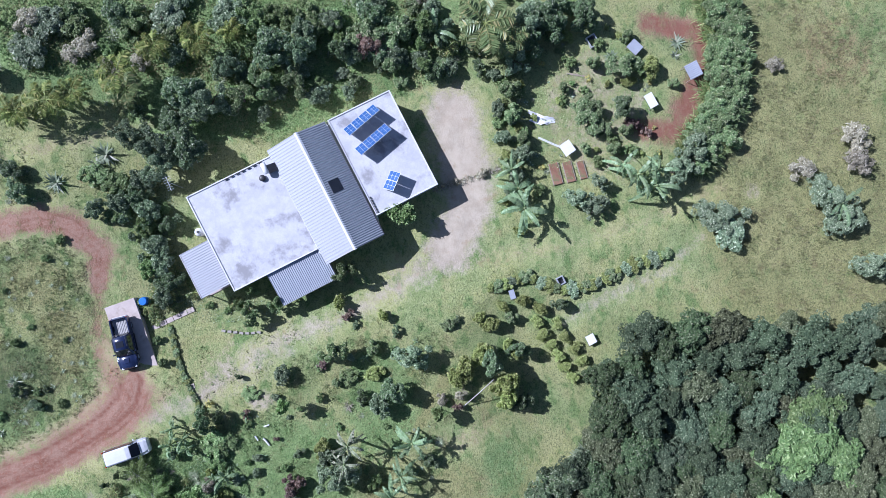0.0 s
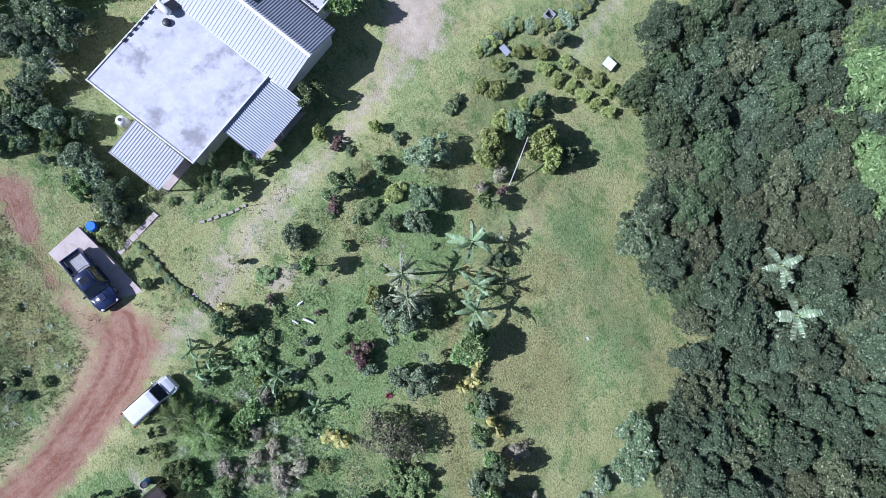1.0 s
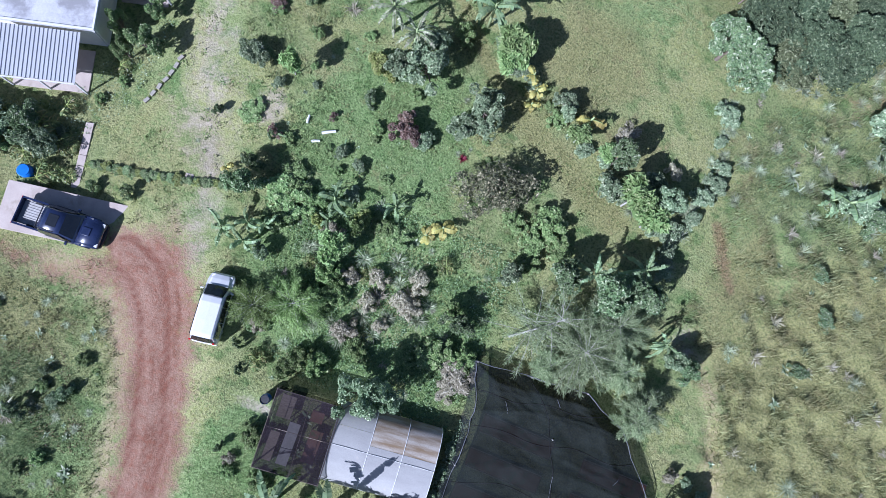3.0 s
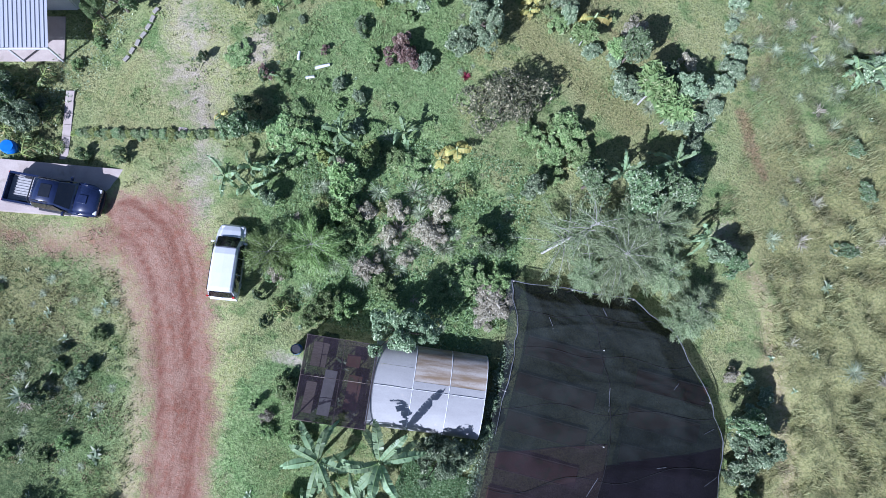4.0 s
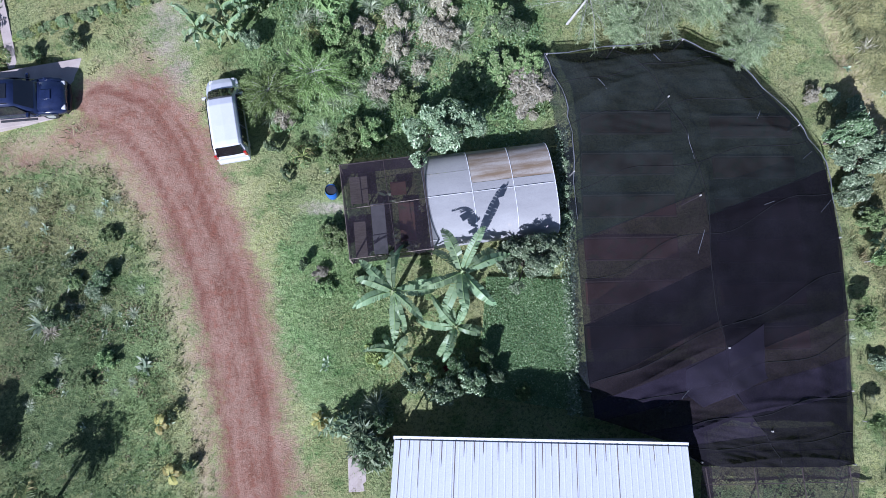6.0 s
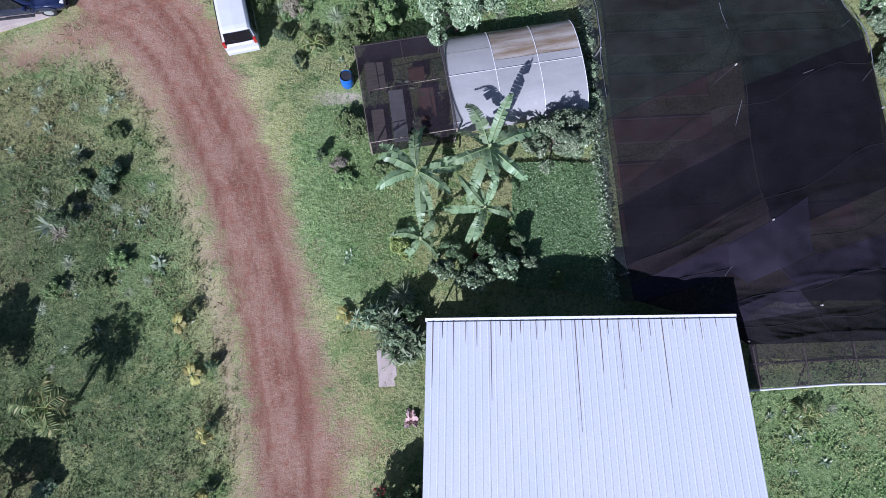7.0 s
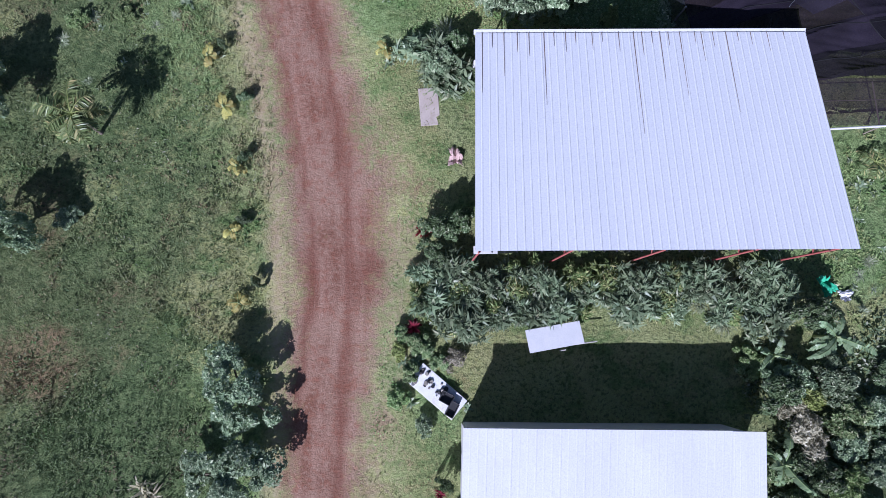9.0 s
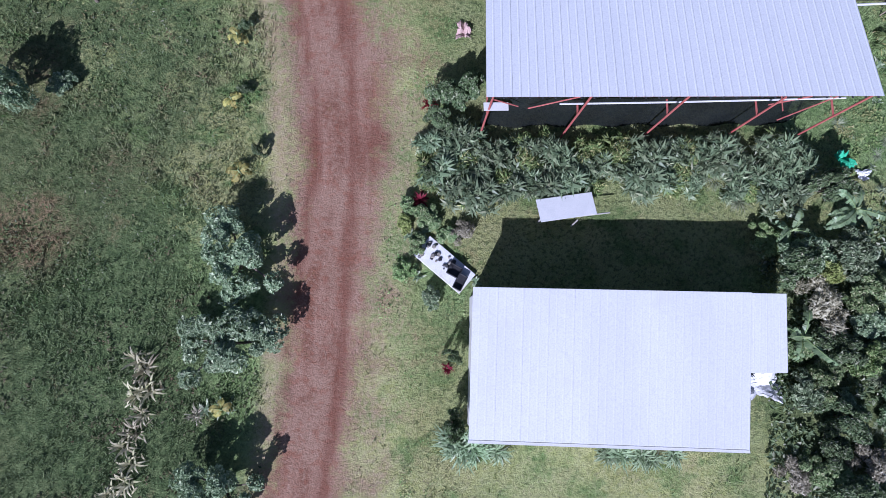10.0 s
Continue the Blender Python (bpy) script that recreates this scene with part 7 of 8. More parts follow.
plants("shrub_bright", [(29.8, -14.4, 1.3), (30.8, -15.4, 1.0), (28.8, -15.8, 1.0), (29.4, -17.2, 0.9)], "bright bushes")
plants("shrub_bright", [(27.4, -15.2, 0.9), (28.6, -14.2, 0.7), (17.8, -34.6, 0.8), (19.4, -37.0, 0.7), (17.4, -37.2, 0.5)], "bright bushes")
plants("feather_green", [(14.5, -27.4, 0.75, 0.9), (16.6, -26.3, 0.9, 0.8)], "feathery trees")
plants("feather", [(37.6, -21.4, 0.7, 0.6), (39.9, -23.0, 0.75, 0.6), (39.4, -24.0, 0.6, 0.6), (33.0, -23.0, 0.6, 0.55)], "feathery trees")
ob = plant("feather_lean", 30.1, -22.4, 0.95, 0.9, group="feathery trees")
ob.matrix_basis = pose(30.1, -22.4, gz(30.1, -22.4), 0, 0, 0) @ Matrix.Diagonal((0.95, 0.95, 0.9, 1))
plants("feather_big", [(34.0, -21.4, 0.85, 0.75), (36.0, -19.4, 0.75, 0.75)], "feathery trees")
plants("tree_mid", [(27.5, -35.8, 0.85, 0.95)], "small trees")
for i in range(64):
    t = i / 63
    pts = [(38.4, 0.4), (39.2, -4.2), (39.3, -7.4), (38.0, -11.0), (38.3, -14.2)]
    k = min(int(t * 4), 3)
    f = t * 4 - k
    plant(("agave", "weed", "agave", "weed", "agave", "shrub_grey", "weed")[i % 7], pts[k][0] + (pts[k + 1][0] - pts[k][0]) * f + wr.uniform(-.6, .6), pts[k][1] + (pts[k + 1][1] - pts[k][1]) * f, wr.uniform(0.5, 1.0), group="grey tussock hedge")

plants("weed", [(20.4, -32.4, 1.2), (20.8, -34.6, 1.0), (21.9, -33.0, 1.0), (21.8, -35.0, 1.1), (19.6, -35.2, 0.9)], "seedlings in the shade house")
# below the tunnel, round the sheds
plants("shrub_grey", [(28.6, -35.6, 0.8), (26.8, -35.4, 0.9), (29.6, -30.5, 0.5), (29.7, -32.0, 0.5), (29.8, -33.6, 0.55)], "bushes beside the shed")
plants("weed", [(17.4, -43.4, 0.9), (17.6, -40.8, 0.7), (33.0, -42.9, 1.0), (32.2, -42.7, 0.7), (20.5, -58.9, 0.7), (18.2, -58.6, 0.8), (17.9, -57.0, 0.7), (19.9, -57.0, 0.5)], "weeds")
HELI = [(18.8, -52.9), (21.0, -53.1), (34.2, -53.7), (34.0, -56.0), (26.2, -55.4), (22.0, -55.3), (20.2, -56.0), (18.8, -55.0)]
n = 0
while n < 175:
    x, y = wr.uniform(18.5, 34.5), wr.uniform(-56.2, -52.5)
    if inside(x, y, HELI):
        n += 1
        plant(wr.choice(("ginger", "ginger", "ginger_dark", "ginger_dark", "agave", "ginger")), x, y, wr.uniform(0.5, 0.9), group="ginger bed")
for _ in range(42):
    x, y = wr.uniform(32.6, 39.5), wr.uniform(-68, -57.4)
    plant(wr.choice(("shrub_grey", "shrub", "shrub_dark", "agave", "weed", "shrub_grey")), x, y, wr.uniform(0.4, 0.8), group="bushes beside the shed")
plants("weed", [(38.2, -50.0, 1.0), (39.6, -51.2, 0.8), (37.2, -49.0, 0.7), (38.8, -48.6, 0.7)], "weeds")

# western field
plants("weed", [(9.0, -40.9, 0.9), (10.2, -43.7, 0.8), (8.0, -39.0, 0.6), (3.5, -34.4, 0.8), (5.0, -35.5, 0.9), (11.0, -63.3, 1.2), (10.2, -63.4, 0.9), (6.3, -33.0, 0.7)], "weeds")
for _ in range(70):
    x, y = wr.uniform(-16, 9), wr.uniform(-46, -33)
    if math.hypot(x + 12, y + 36) > 3 and x < 8.5:
        plant(wr.choice(("weed", "weed", "shrub_bright", "agave", "agave")), x, y, wr.uniform(0.3, 0.6), group="field weeds")

# spread and height of each kind as built
SPAN = dict(tree_dark=(1.75, 2.51), tree_mid=(1.75, 1.9), tree_light=(1.3, 1.9), shrub=(1.1, 1.1), shrub_grey=(1.1, 1.03), shrub_dark=(1.1, 1.18), shrub_lime=(1.1, 0.95), shrub_red=(1.1, 0.95), shrub_bright=(1.1, 0.87), shrub_dry=(1.1, 0.87), banana=(2.2, 2.63), banana_b=(2.0, 2.29), banana_c=(1.3, 1.27), banana_dry=(1.6, 2.55), papaya=(0.95, 1.9), palm=(2.3, 4.0), palm_small=(0.95, 0.8), coconut=(2.2, 3.5), agave=(0.8, 0.6), rosette=(0.75, 0.6), weed=(0.45, 0.3), dry_clump=(0.6, 0.5), yellow=(0.75, 0.95), crimson=(0.5, 0.5), ginger=(0.7, 1.15), lily=(0.62, 0.45), maize=(0.75, 0.9))


def stand(kind, spots, group=""):
    """Plants of a kind at (x, y, radius, height), in metres."""
    r, h = SPAN[kind]
    for x, y, radius, height in spots:
        plant(kind, x, y, radius / r, height / h, group=group)


# orchard
stand("papaya", [(9.6, -12.4, 0.72, 2.2), (22, -4.4, 1.27, 2.5), (22.3, -5.6, 0.99, 2.1), (12.4, 2.8, 0.69, 2), (33.8, -10.6, 1.26, 2.6), (35.6, -11.4, 1.08, 2.3), (17.3, -22, 1.02, 1.9)], "slender small trees")
stand("tree_light", [(-2.9, -5, 1.22, 2.6), (-0.6, -12.3, 0.95, 2.2), (-2.1, -14.5, 0.59, 2.4), (-1, -16, 0.68, 2)], "leafy trees at the house front")
stand("shrub_lime", [(0.1, -6.1, 0.9, 1.26), (2.1, -1.7, 0.72, 1.08), (7.8, -3.2, 1.16, 0.72), (14.8, -9.3, 1.23, 1.08), (7.4, 8, 1.48, 1.62), (8.7, 6.3, 1.54, 1.8), (9.5, 4.9, 1.13, 1.26), (10.9, 10.1, 1.71, 2.52), (12.5, 10.2, 1.32, 2.34), (18.1, -19.6, 0.84, 0.72)], "yellow-green shrubs")
stand("shrub_red", [(1.6, -5.2, 0.72, 0.9), (6.1, -8.3, 0.87, 0.45), (12.5, 4.9, 0.57, 0.72), (17.9, -12.4, 0.96, 1.17)], "red shrubs")
stand("tree_light", [(0.3, -15.1, 1.12, 2.2), (5.1, -6.9, 1.3, 2.4)], "round light trees")
stand("shrub_dark", [(3.9, -0.5, 0.59, 0.72), (2.7, -4.6, 0.45, 0.45), (10.2, -4.8, 0.8, 1.26), (6.4, -17, 0.37, 0.72), (10.2, -16.8, 0.38, 0.63), (14.9, -11.8, 0.61, 0.72), (12.9, 11.7, 1.11, 1.98), (10.3, -20.8, 1.13, 2.07), (10.1, -19.3, 0.65, 1.62)], "dark shrubs")
stand("tree_mid", [(6.5, 1, 1.71, 2.4), (17.4, -8.2, 1.93, 2.6), (35.8, -9.8, 1.36, 2.6), (22.3, -9.3, 1.59, 2.6)], "small trees")
stand("shrub", [(5.3, -3, 0.89, 1.26), (8.3, -7.1, 0.66, 0.72)], "green shrubs")
stand("tree_dark", [(9.7, -1.5, 1.43, 2.4), (8.4, 8.9, 1.29, 2.8), (32, -8.2, 1.08, 3)], "small dark trees")
stand("shrub_grey", [(11.1, -3.1, 1.34, 1.8), (6.7, -12.6, 1.1, 1.17), (15.7, -8.9, 1.1, 1.62), (27.1, -5.8, 0.92, 1.26), (27.5, -6.6, 0.64, 1.44), (32.3, -10.1, 1.09, 1.44), (34.7, -9.1, 1.37, 1.8), (21.5, -10.9, 1.23, 1.44), (19.5, -12.9, 0.78, 0.81), (13.2, -24.2, 0.65, 1.08)], "grey shrubs")
stand("shrub_bright", [(7.9, -5.8, 1.11, 0.54), (8.3, -15.9, 1.01, 0.36), (18.9, -4.6, 0.91, 1.08), (13.3, -20.2, 1.74, 0.81), (12.7, -19.1, 1.17, 0.63), (13, -21.7, 1.07, 0.72)], "bright bushes")
stand("dry_clump", [(11, -6.3, 0.67, 0.6)], "dry plants")
stand("banana_dry", [(14.1, -6.5, 1.82, 3.9), (16, -7.1, 1.57, 3.3)], "dying bananas")
stand("banana", [(14.9, -0.2, 2.07, 3.9), (19.9, -2.9, 1.98, 3.7)], "banana plants")
stand("banana_b", [(18.2, -1.7, 1.63, 3.3)], "banana plants")
stand("banana_c", [(22, -3.4, 0.91, 2), (10.5, -23.9, 1.12, 2.2), (12.1, -24.1, 1.12, 2.6), (11.8, -22.9, 0.96, 2.4), (12.7, -22.6, 0.89, 2), (16, -19.2, 1.32, 2.4), (16.1, -20.5, 0.83, 1.4), (19.7, -17.9, 1.09, 2.1), (49, -3.1, 1.94, 2.2), (47.6, -3.6, 1.26, 1.8)], "young bananas")
stand("shrub_dry", [(11.2, 5.4, 0.77, 1.26), (11.5, 3.4, 0.74, 0.9), (32.2, -5.9, 1.12, 0.72), (36.3, -6.8, 0.75, 0.72)], "dry shrubs")
stand("yellow", [(23.1, -17.7, 0.8, 1.2), (22.3, -18.6, 0.6, 0.9), (24.3, -5.1, 0.73, 1.5), (24.9, -6, 0.68, 1.3), (25, -7, 0.55, 1), (29.2, -6.4, 0.91, 2), (33, -7, 0.42, 0.8), (8.7, -20.2, 0.41, 0.9)], "yellow-leaved plants")
stand("crimson", [(22.3, -12.6, 0.44, 0.5)], "red plants")

# thicket north of the tunnel
stand("agave", [(17, -21.9, 0.8, 1.1), (19.3, -21.8, 0.81, 1.1), (21.4, -21, 0.82, 1), (22.1, -22.2, 0.61, 0.9), (20.7, -25.2, 0.86, 1.1), (22.3, -24.6, 0.74, 1), (24.2, -23.9, 0.88, 1.2), (20, -27.1, 0.85, 1.1), (21.9, -26, 0.67, 0.9), (18.1, -26.9, 0.78, 1), (19.2, -26.4, 0.59, 0.9), (24.5, -22.8, 0.62, 0.9), (17.1, -28.8, 0.58, 0.8), (14.3, -28.3, 0.64, 0.8), (15.8, -22.5, 0.66, 0.9), (22.4, -21.3, 0.55, 0.8)], "grey tussocks")
stand("shrub_dry", [(20.7, -22.6, 0.81, 0.8), (23.2, -21.7, 0.89, 0.9), (22.8, -23.2, 0.95, 0.8), (20.7, -24.3, 0.74, 0.8), (22.1, -25.3, 0.6, 0.6), (15, -28.4, 0.64, 0.6), (28, -26.2, 1.37, 0.7), (27.7, -27.2, 0.95, 0.5), (43.7, -26.2, 0.58, 0.8)], "dry shrubs")
stand("dry_clump", [(23.1, -22.7, 0.82, 0.8), (21.2, -23.6, 0.74, 0.8)], "dry plants")
stand("shrub_bright", [(17.7, -23.5, 0.92, 1.3), (18.5, -23.9, 0.73, 1), (14.8, -20.2, 1, 0.8), (13.5, -19.8, 1, 0.7), (19.4, -19.3, 0.82, 0.7), (20.9, -19.6, 1.04, 0.5), (26.1, -25.3, 1.36, 0.8), (28, -25.2, 0.89, 0.7), (18.5, -29.1, 0.96, 1), (19.6, -29.3, 0.97, 1), (17.9, -30.1, 0.83, 0.9), (18.7, -24.8, 0.79, 0.8), (26.1, -22.6, 0.89, 1.6), (46.1, -33.4, 0.85, 0.8)], "bright bushes")
stand("shrub_lime", [(15.5, -20.8, 0.6, 0.8), (17.9, -19.9, 0.54, 0.9)], "yellow-green shrubs")
stand("papaya", [(18.1, -20.3, 0.54, 1.6)], "slender small trees")
stand("palm_small", [(19.6, -22.8, 0.67, 0.6), (20.3, -22.2, 0.47, 0.8), (16.1, -30.4, 0.88, 1)], "small palms")
stand("tree_mid", [(23.1, -29.6, 1.78, 3.2), (45.3, -30.2, 1.48, 2.2)], "small trees")
stand("shrub_dark", [(14.5, -30, 0.38, 0.8), (15.3, -31.3, 0.38, 0.8), (26.6, -23, 1.02, 1.6), (42, -19.5, 0.82, 1.8)], "dark shrubs")
stand("shrub_grey", [(28.4, -18.6, 0.92, 1.6), (45.2, -31.6, 1.06, 1.6), (40.9, -19.2, 0.89, 1.8)], "grey shrubs")
stand("tree_dark", [(44.5, -28.8, 1.06, 2.6)], "small dark trees")
stand("banana_c", [(46.5, -34.6, 0.9, 1.6)], "young bananas")

# bananas and bushes round the open shed, western field
stand("banana", [(20.9, -37.5, 2.19, 3.4), (24.1, -36.6, 2.4, 4)], "banana plants")
stand("banana_b", [(23.9, -39.1, 1.61, 2.8)], "banana plants")
stand("banana_c", [(21, -40.3, 1.26, 1.9)], "young bananas")
stand("shrub_lime", [(20.1, -40.5, 0.72, 0.8)], "yellow-green shrubs")
# bushes at x 10.5 to 12.1: added as the yellow plants' cast shade
stand("shrub_dark", [(22.5, -40.9, 0.6, 1.5), (24, -40.9, 0.65, 1.6), (25.5, -40.5, 0.5, 1.3), (20.4, -43.7, 0.6, 1.4), (16.4, -36, 0.31, 0.7), (4.7, -38.8, 0.63, 0.88), (6.7, -36.9, 0.64, 0.66), (5.1, -36.1, 0.4, 0.44), (11.5, -48.3, 0.29, 0.5), (11.5, -45.7, 0.29, 0.5), (12.1, -53.6, 0.28, 0.66), (10.5, -43.3, 0.24, 0.5), (11.5, -51, 0.28, 0.39)], "dark shrubs")
stand("shrub_grey", [(22, -41.7, 0.66, 1.4), (23.4, -42.1, 0.91, 1.5), (24.8, -41.6, 0.87, 1.5), (26, -41.4, 0.47, 1), (19.8, -44.6, 0.85, 1.4), (4.5, -50.8, 0.59, 0.55), (6.3, -37.5, 0.54, 0.5)], "grey shrubs")
stand("crimson", [(23.6, -41.1, 0.31, 1.4)], "red plants")
stand("shrub_bright", [(27.4, -42.2, 0.47, 0.9)], "bright bushes")
stand("agave", [(19.2, -43.7, 0.85, 1.1), (20.2, -42.9, 0.86, 1.2)], "grey tussocks")
stand("ginger", [(18.7, -43.9, 0.6, 1), (19.5, -43.9, 0.7, 1.2), (20.3, -45, 0.7, 1.2), (19.8, -45.5, 0.6, 1)], "ginger bed")
stand("yellow", [(17.5, -43.6, 0.45, 0.7), (9.9, -43.8, 0.44, 0.6), (10.6, -46.1, 0.48, 0.6), (11.2, -48.7, 0.38, 0.6), (11, -51.4, 0.38, 0.6), (11.4, -54.4, 0.42, 0.7)], "yellow-leaved plants")
stand("weed", [(17.6, -44.1, 0.4, 0.4), (17.6, -41.1, 0.31, 0.3), (34.9, -42.8, 0.69, 0.9), (34.5, -43, 0.53, 0.7), (5.3, -37, 0.6, 0.5), (8.9, -41.1, 0.6, 0.4), (7.9, -39.2, 0.3, 0.3)], "weeds")
stand("shrub_dry", [(17.2, -36.4, 0.47, 0.4)], "dry shrubs")
stand("dry_clump", [(33.5, -42.7, 0.43, 0.7), (4.3, -39.5, 0.54, 0.5)], "dry plants")
stand("palm_small", [(38.9, -49, 0.9, 0.7)], "small palms")
stand("tree_mid", [(1.0, -45.9, 1.5, 2.6), (2.7, -51.3, 1.15, 2.1)], "small trees")
stand("palm", [(5.5, -47.1, 1.28, 2.9)], "feather palms")
stand("rosette", [(3.9, -39.1, 0.82, 0.66)], "rosettes")

# along the track and the closed shed
stand("tree_mid", [(11.6, -57.9, 1.6, 1.55), (11.2, -61.0, 1.7, 1.5), (11.1, -66.1, 1.3, 1.45)], "small trees")
stand("yellow", [(10.9, -63.4, 0.37, 0.5)], "yellow-leaved plants")
stand("dry_clump", [(9.9, -63.6, 0.41, 0.4)], "dry plants")
stand("maize", [(8, -61.8, 0.68, 1.5), (7.8, -61.5, 0.6, 1.5), (8.2, -62.6, 0.63, 1.4), (7.7, -62.7, 0.59, 1.4), (8, -63.5, 0.52, 1.2), (7.7, -64.1, 0.55, 1.2), (7.4, -64.6, 0.55, 1.2), (7.7, -65.2, 0.55, 1.2), (7.5, -65.9, 0.59, 1.2), (7, -66.2, 0.5, 1.2)], "dry maize row")
stand("crimson", [(18.4, -55.6, 0.53, 0.8), (18.9, -51.6, 0.46, 0.8), (19.3, -62.2, 0.34, 0.6)], "red plants")
stand("shrub_dark", [(19.5, -61.7, 0.34, 1), (19.5, -51.6, 0.68, 1.6), (20.4, -51.5, 0.68, 1.8), (19.3, -52.5, 0.59, 1.2), (18.8, -54.7, 0.4, 1), (19.4, -64.2, 0.54, 1.6), (34.6, -55.5, 0.95, 1.7), (33.1, -58.6, 0.92, 1.5), (34.4, -61.9, 0.92, 1.3), (34.5, -64.5, 0.9, 1.2), (33.7, -65.5, 0.8, 1.2), (34.6, -67.2, 0.98, 1.2)], "dark shrubs")
stand("lily", [(19.7, -65.2, 0.84, 0.8), (20.2, -65.2, 0.76, 0.8), (19.4, -64.9, 0.76, 0.8), (21.1, -65.3, 0.64, 0.6), (25.3, -65.6, 0.61, 0.6), (25.8, -65.6, 0.65, 0.7), (26.6, -65.7, 0.61, 0.7), (27, -65.8, 0.61, 0.7), (27.9, -65.7, 0.57, 0.6)], "lilies by the wall")
stand("shrub_dry", [(20, -56.9, 0.58, 0.5), (34, -59.9, 1.02, 1.1), (34.4, -61, 0.79, 1), (35.4, -66.2, 0.9, 0.8), (32.5, -66.6, 0.81, 0.5)], "dry shrubs")
stand("weed", [(18.5, -56.9, 0.4, 0.5)], "weeds")
stand("shrub_grey", [(18.7, -59.5, 0.48, 0.5), (33.5, -58.2, 1.02, 1.3), (35.3, -58.2, 1.03, 1.4), (33, -63.4, 0.82, 1)], "grey shrubs")
stand("shrub_bright", [(17.8, -58.4, 0.53, 0.4), (35.6, -62.2, 0.83, 1.1), (32.2, -57.4, 0.8, 0.6)], "bright bushes")
stand("banana_b", [(35.4, -56.5, 1.41, 1.9)], "banana plants")
stand("banana_c", [(33.1, -57.2, 0.98, 1.4), (32.9, -61.4, 1.13, 1.8)], "young bananas")
stand("shrub_lime", [(34.4, -58.8, 0.8, 1.1)], "yellow-green shrubs")
stand("shrub", [(35.9, -59.6, 0.98, 1.2), (33.6, -63, 0.91, 1.1)], "green shrubs")

# brush line across the yard
stand("dry_clump", [(-10.6, 5.5, 0.55, 0.45), (-10.8, 6.3, 0.55, 0.45), (-10.9, 7.0, 0.55, 0.45), (-11.1, 7.8, 0.55, 0.45), (-11.2, 8.6, 0.55, 0.45), (-11.4, 9.4, 0.55, 0.45), (-11.5, 10.2, 0.55, 0.45), (-11.7, 10.9, 0.55, 0.45), (-11.9, 11.7, 0.55, 0.45), (-12.0, 12.5, 0.55, 0.45)], "dry brush")
stand("shrub_dry", [(-11.1, 7.8, 0.5, 0.4), (-11.7, 10.9, 0.6, 0.5)], "dry brush")

def pole():
    ob = root("leaning_pole", "thin bleached pole leaning among the bushes", "pole", 12.88, 5.22)
    part("stick", tube([(0, 0, -0.1), (-1.53, 1.78, 1.3), (-3.07, 3.56, 2.4)], [0.05, 0.045, 0.03], 7), M["pale_bark"], ob)


pole()

# thicket in the eastern field
stand("tree_dark", [(55.1, 5.5, 2.30, 2.6), (54.9, 2.2, 1.75, 2.2), (53.5, 10.1, 1.82, 1.8), (51.2, 0.9, 1.94, 1.8)], "eastern thicket")
stand("shrub_grey", [(49.7, 3.9, 1.45, 1.2), (50.0, -2.7, 1.71, 1.4)], "eastern thicket")
stand("rosette", [(49.7, -3.4, 1.23, 1.2), (50.2, -1.6, 1.14, 1.0)], "eastern thicket")
stand("shrub_dark", [(51.4, -3.4, 1.23, 1.2)], "eastern thicket")

# thicket and palms round the house
stand("tree_dark", [(-26.9, -9.7, 2.31, 3.31), (-23.1, -18.8, 2.28, 3.17), (-20.5, -20.4, 1.71, 2.59), (-17.6, -19.4, 2.27, 3.17), (-27.7, 19.4, 1.84, 2.88)], "small dark trees")
stand("tree_mid", [(-26.1, -7.2, 1.75, 3.02), (-21.8, -16.9, 2.17, 3.17), (-25.5, -14.6, 1.5, 2.59), (-27, 17.2, 2.2, 2.88), (-23.6, 15.6, 1.84, 2.3)], "small trees")
stand("tree_mid", [(-18.3, -23, 2.24, 3.02), (-19.6, -25.3, 1.63, 2.45), (-16.2, -22.2, 1.93, 2.74), (-3.7, 36.4, 2.67, 1.44), (-4.1, 48.6, 2.6, 1.73), (-2, 50.2, 2.21, 1.73)], "small trees")
stand("tree_light", [(-23.5, -11.3, 1.63, 2.3), (-23.8, -7.8, 1.59, 2.3), (-22.4, -13.6, 1.51, 2.16)], "round light trees")
stand("coconut", [(-25.9, -25.4, 2.37, 4.2), (-23.6, -32.1, 2.26, 4), (-24.3, -29.8, 1.86, 3.6), (-28.4, -21.5, 1.83, 3.8), (-28.5, -17, 2.06, 4.2), (-29.1, -13.6, 1.39, 3.8), (-22.7, -35.2, 1.81, 3.4)], "coconut palms")
stand("palm", [(-23.9, -24.6, 1.87, 3.4), (-26.6, 12.5, 3.37, 5), (-25, 14.5, 2.43, 4.2)], "feather palms")
stand("rosette", [(-18.2, -28.3, 1.49, 1.6), (-15.7, -33.2, 1.36, 1.6), (-17.2, -29.3, 1.06, 1.2)], "rosettes")
stand("shrub_grey", [(-14.9, -24.7, 1.44, 1.58), (-11.9, -24.3, 1.45, 1.73), (-8.2, -24, 1.46, 1.58), (-6.2, -23.6, 1.46, 1.58), (-2.7, -23.8, 1.24, 1.44), (-25.7, -1.5, 1.32, 1.3), (-22.2, -5.3, 1.32, 0.72), (-31.5, -14.2, 2.11, 1.58), (-29.3, -34.1, 2.11, 1.15), (-32.2, -32.3, 2.1, 1.15), (-31.9, -20.1, 2.33, 1.3), (-2.1, 36.9, 2.3, 1.15)], "grey shrubs")
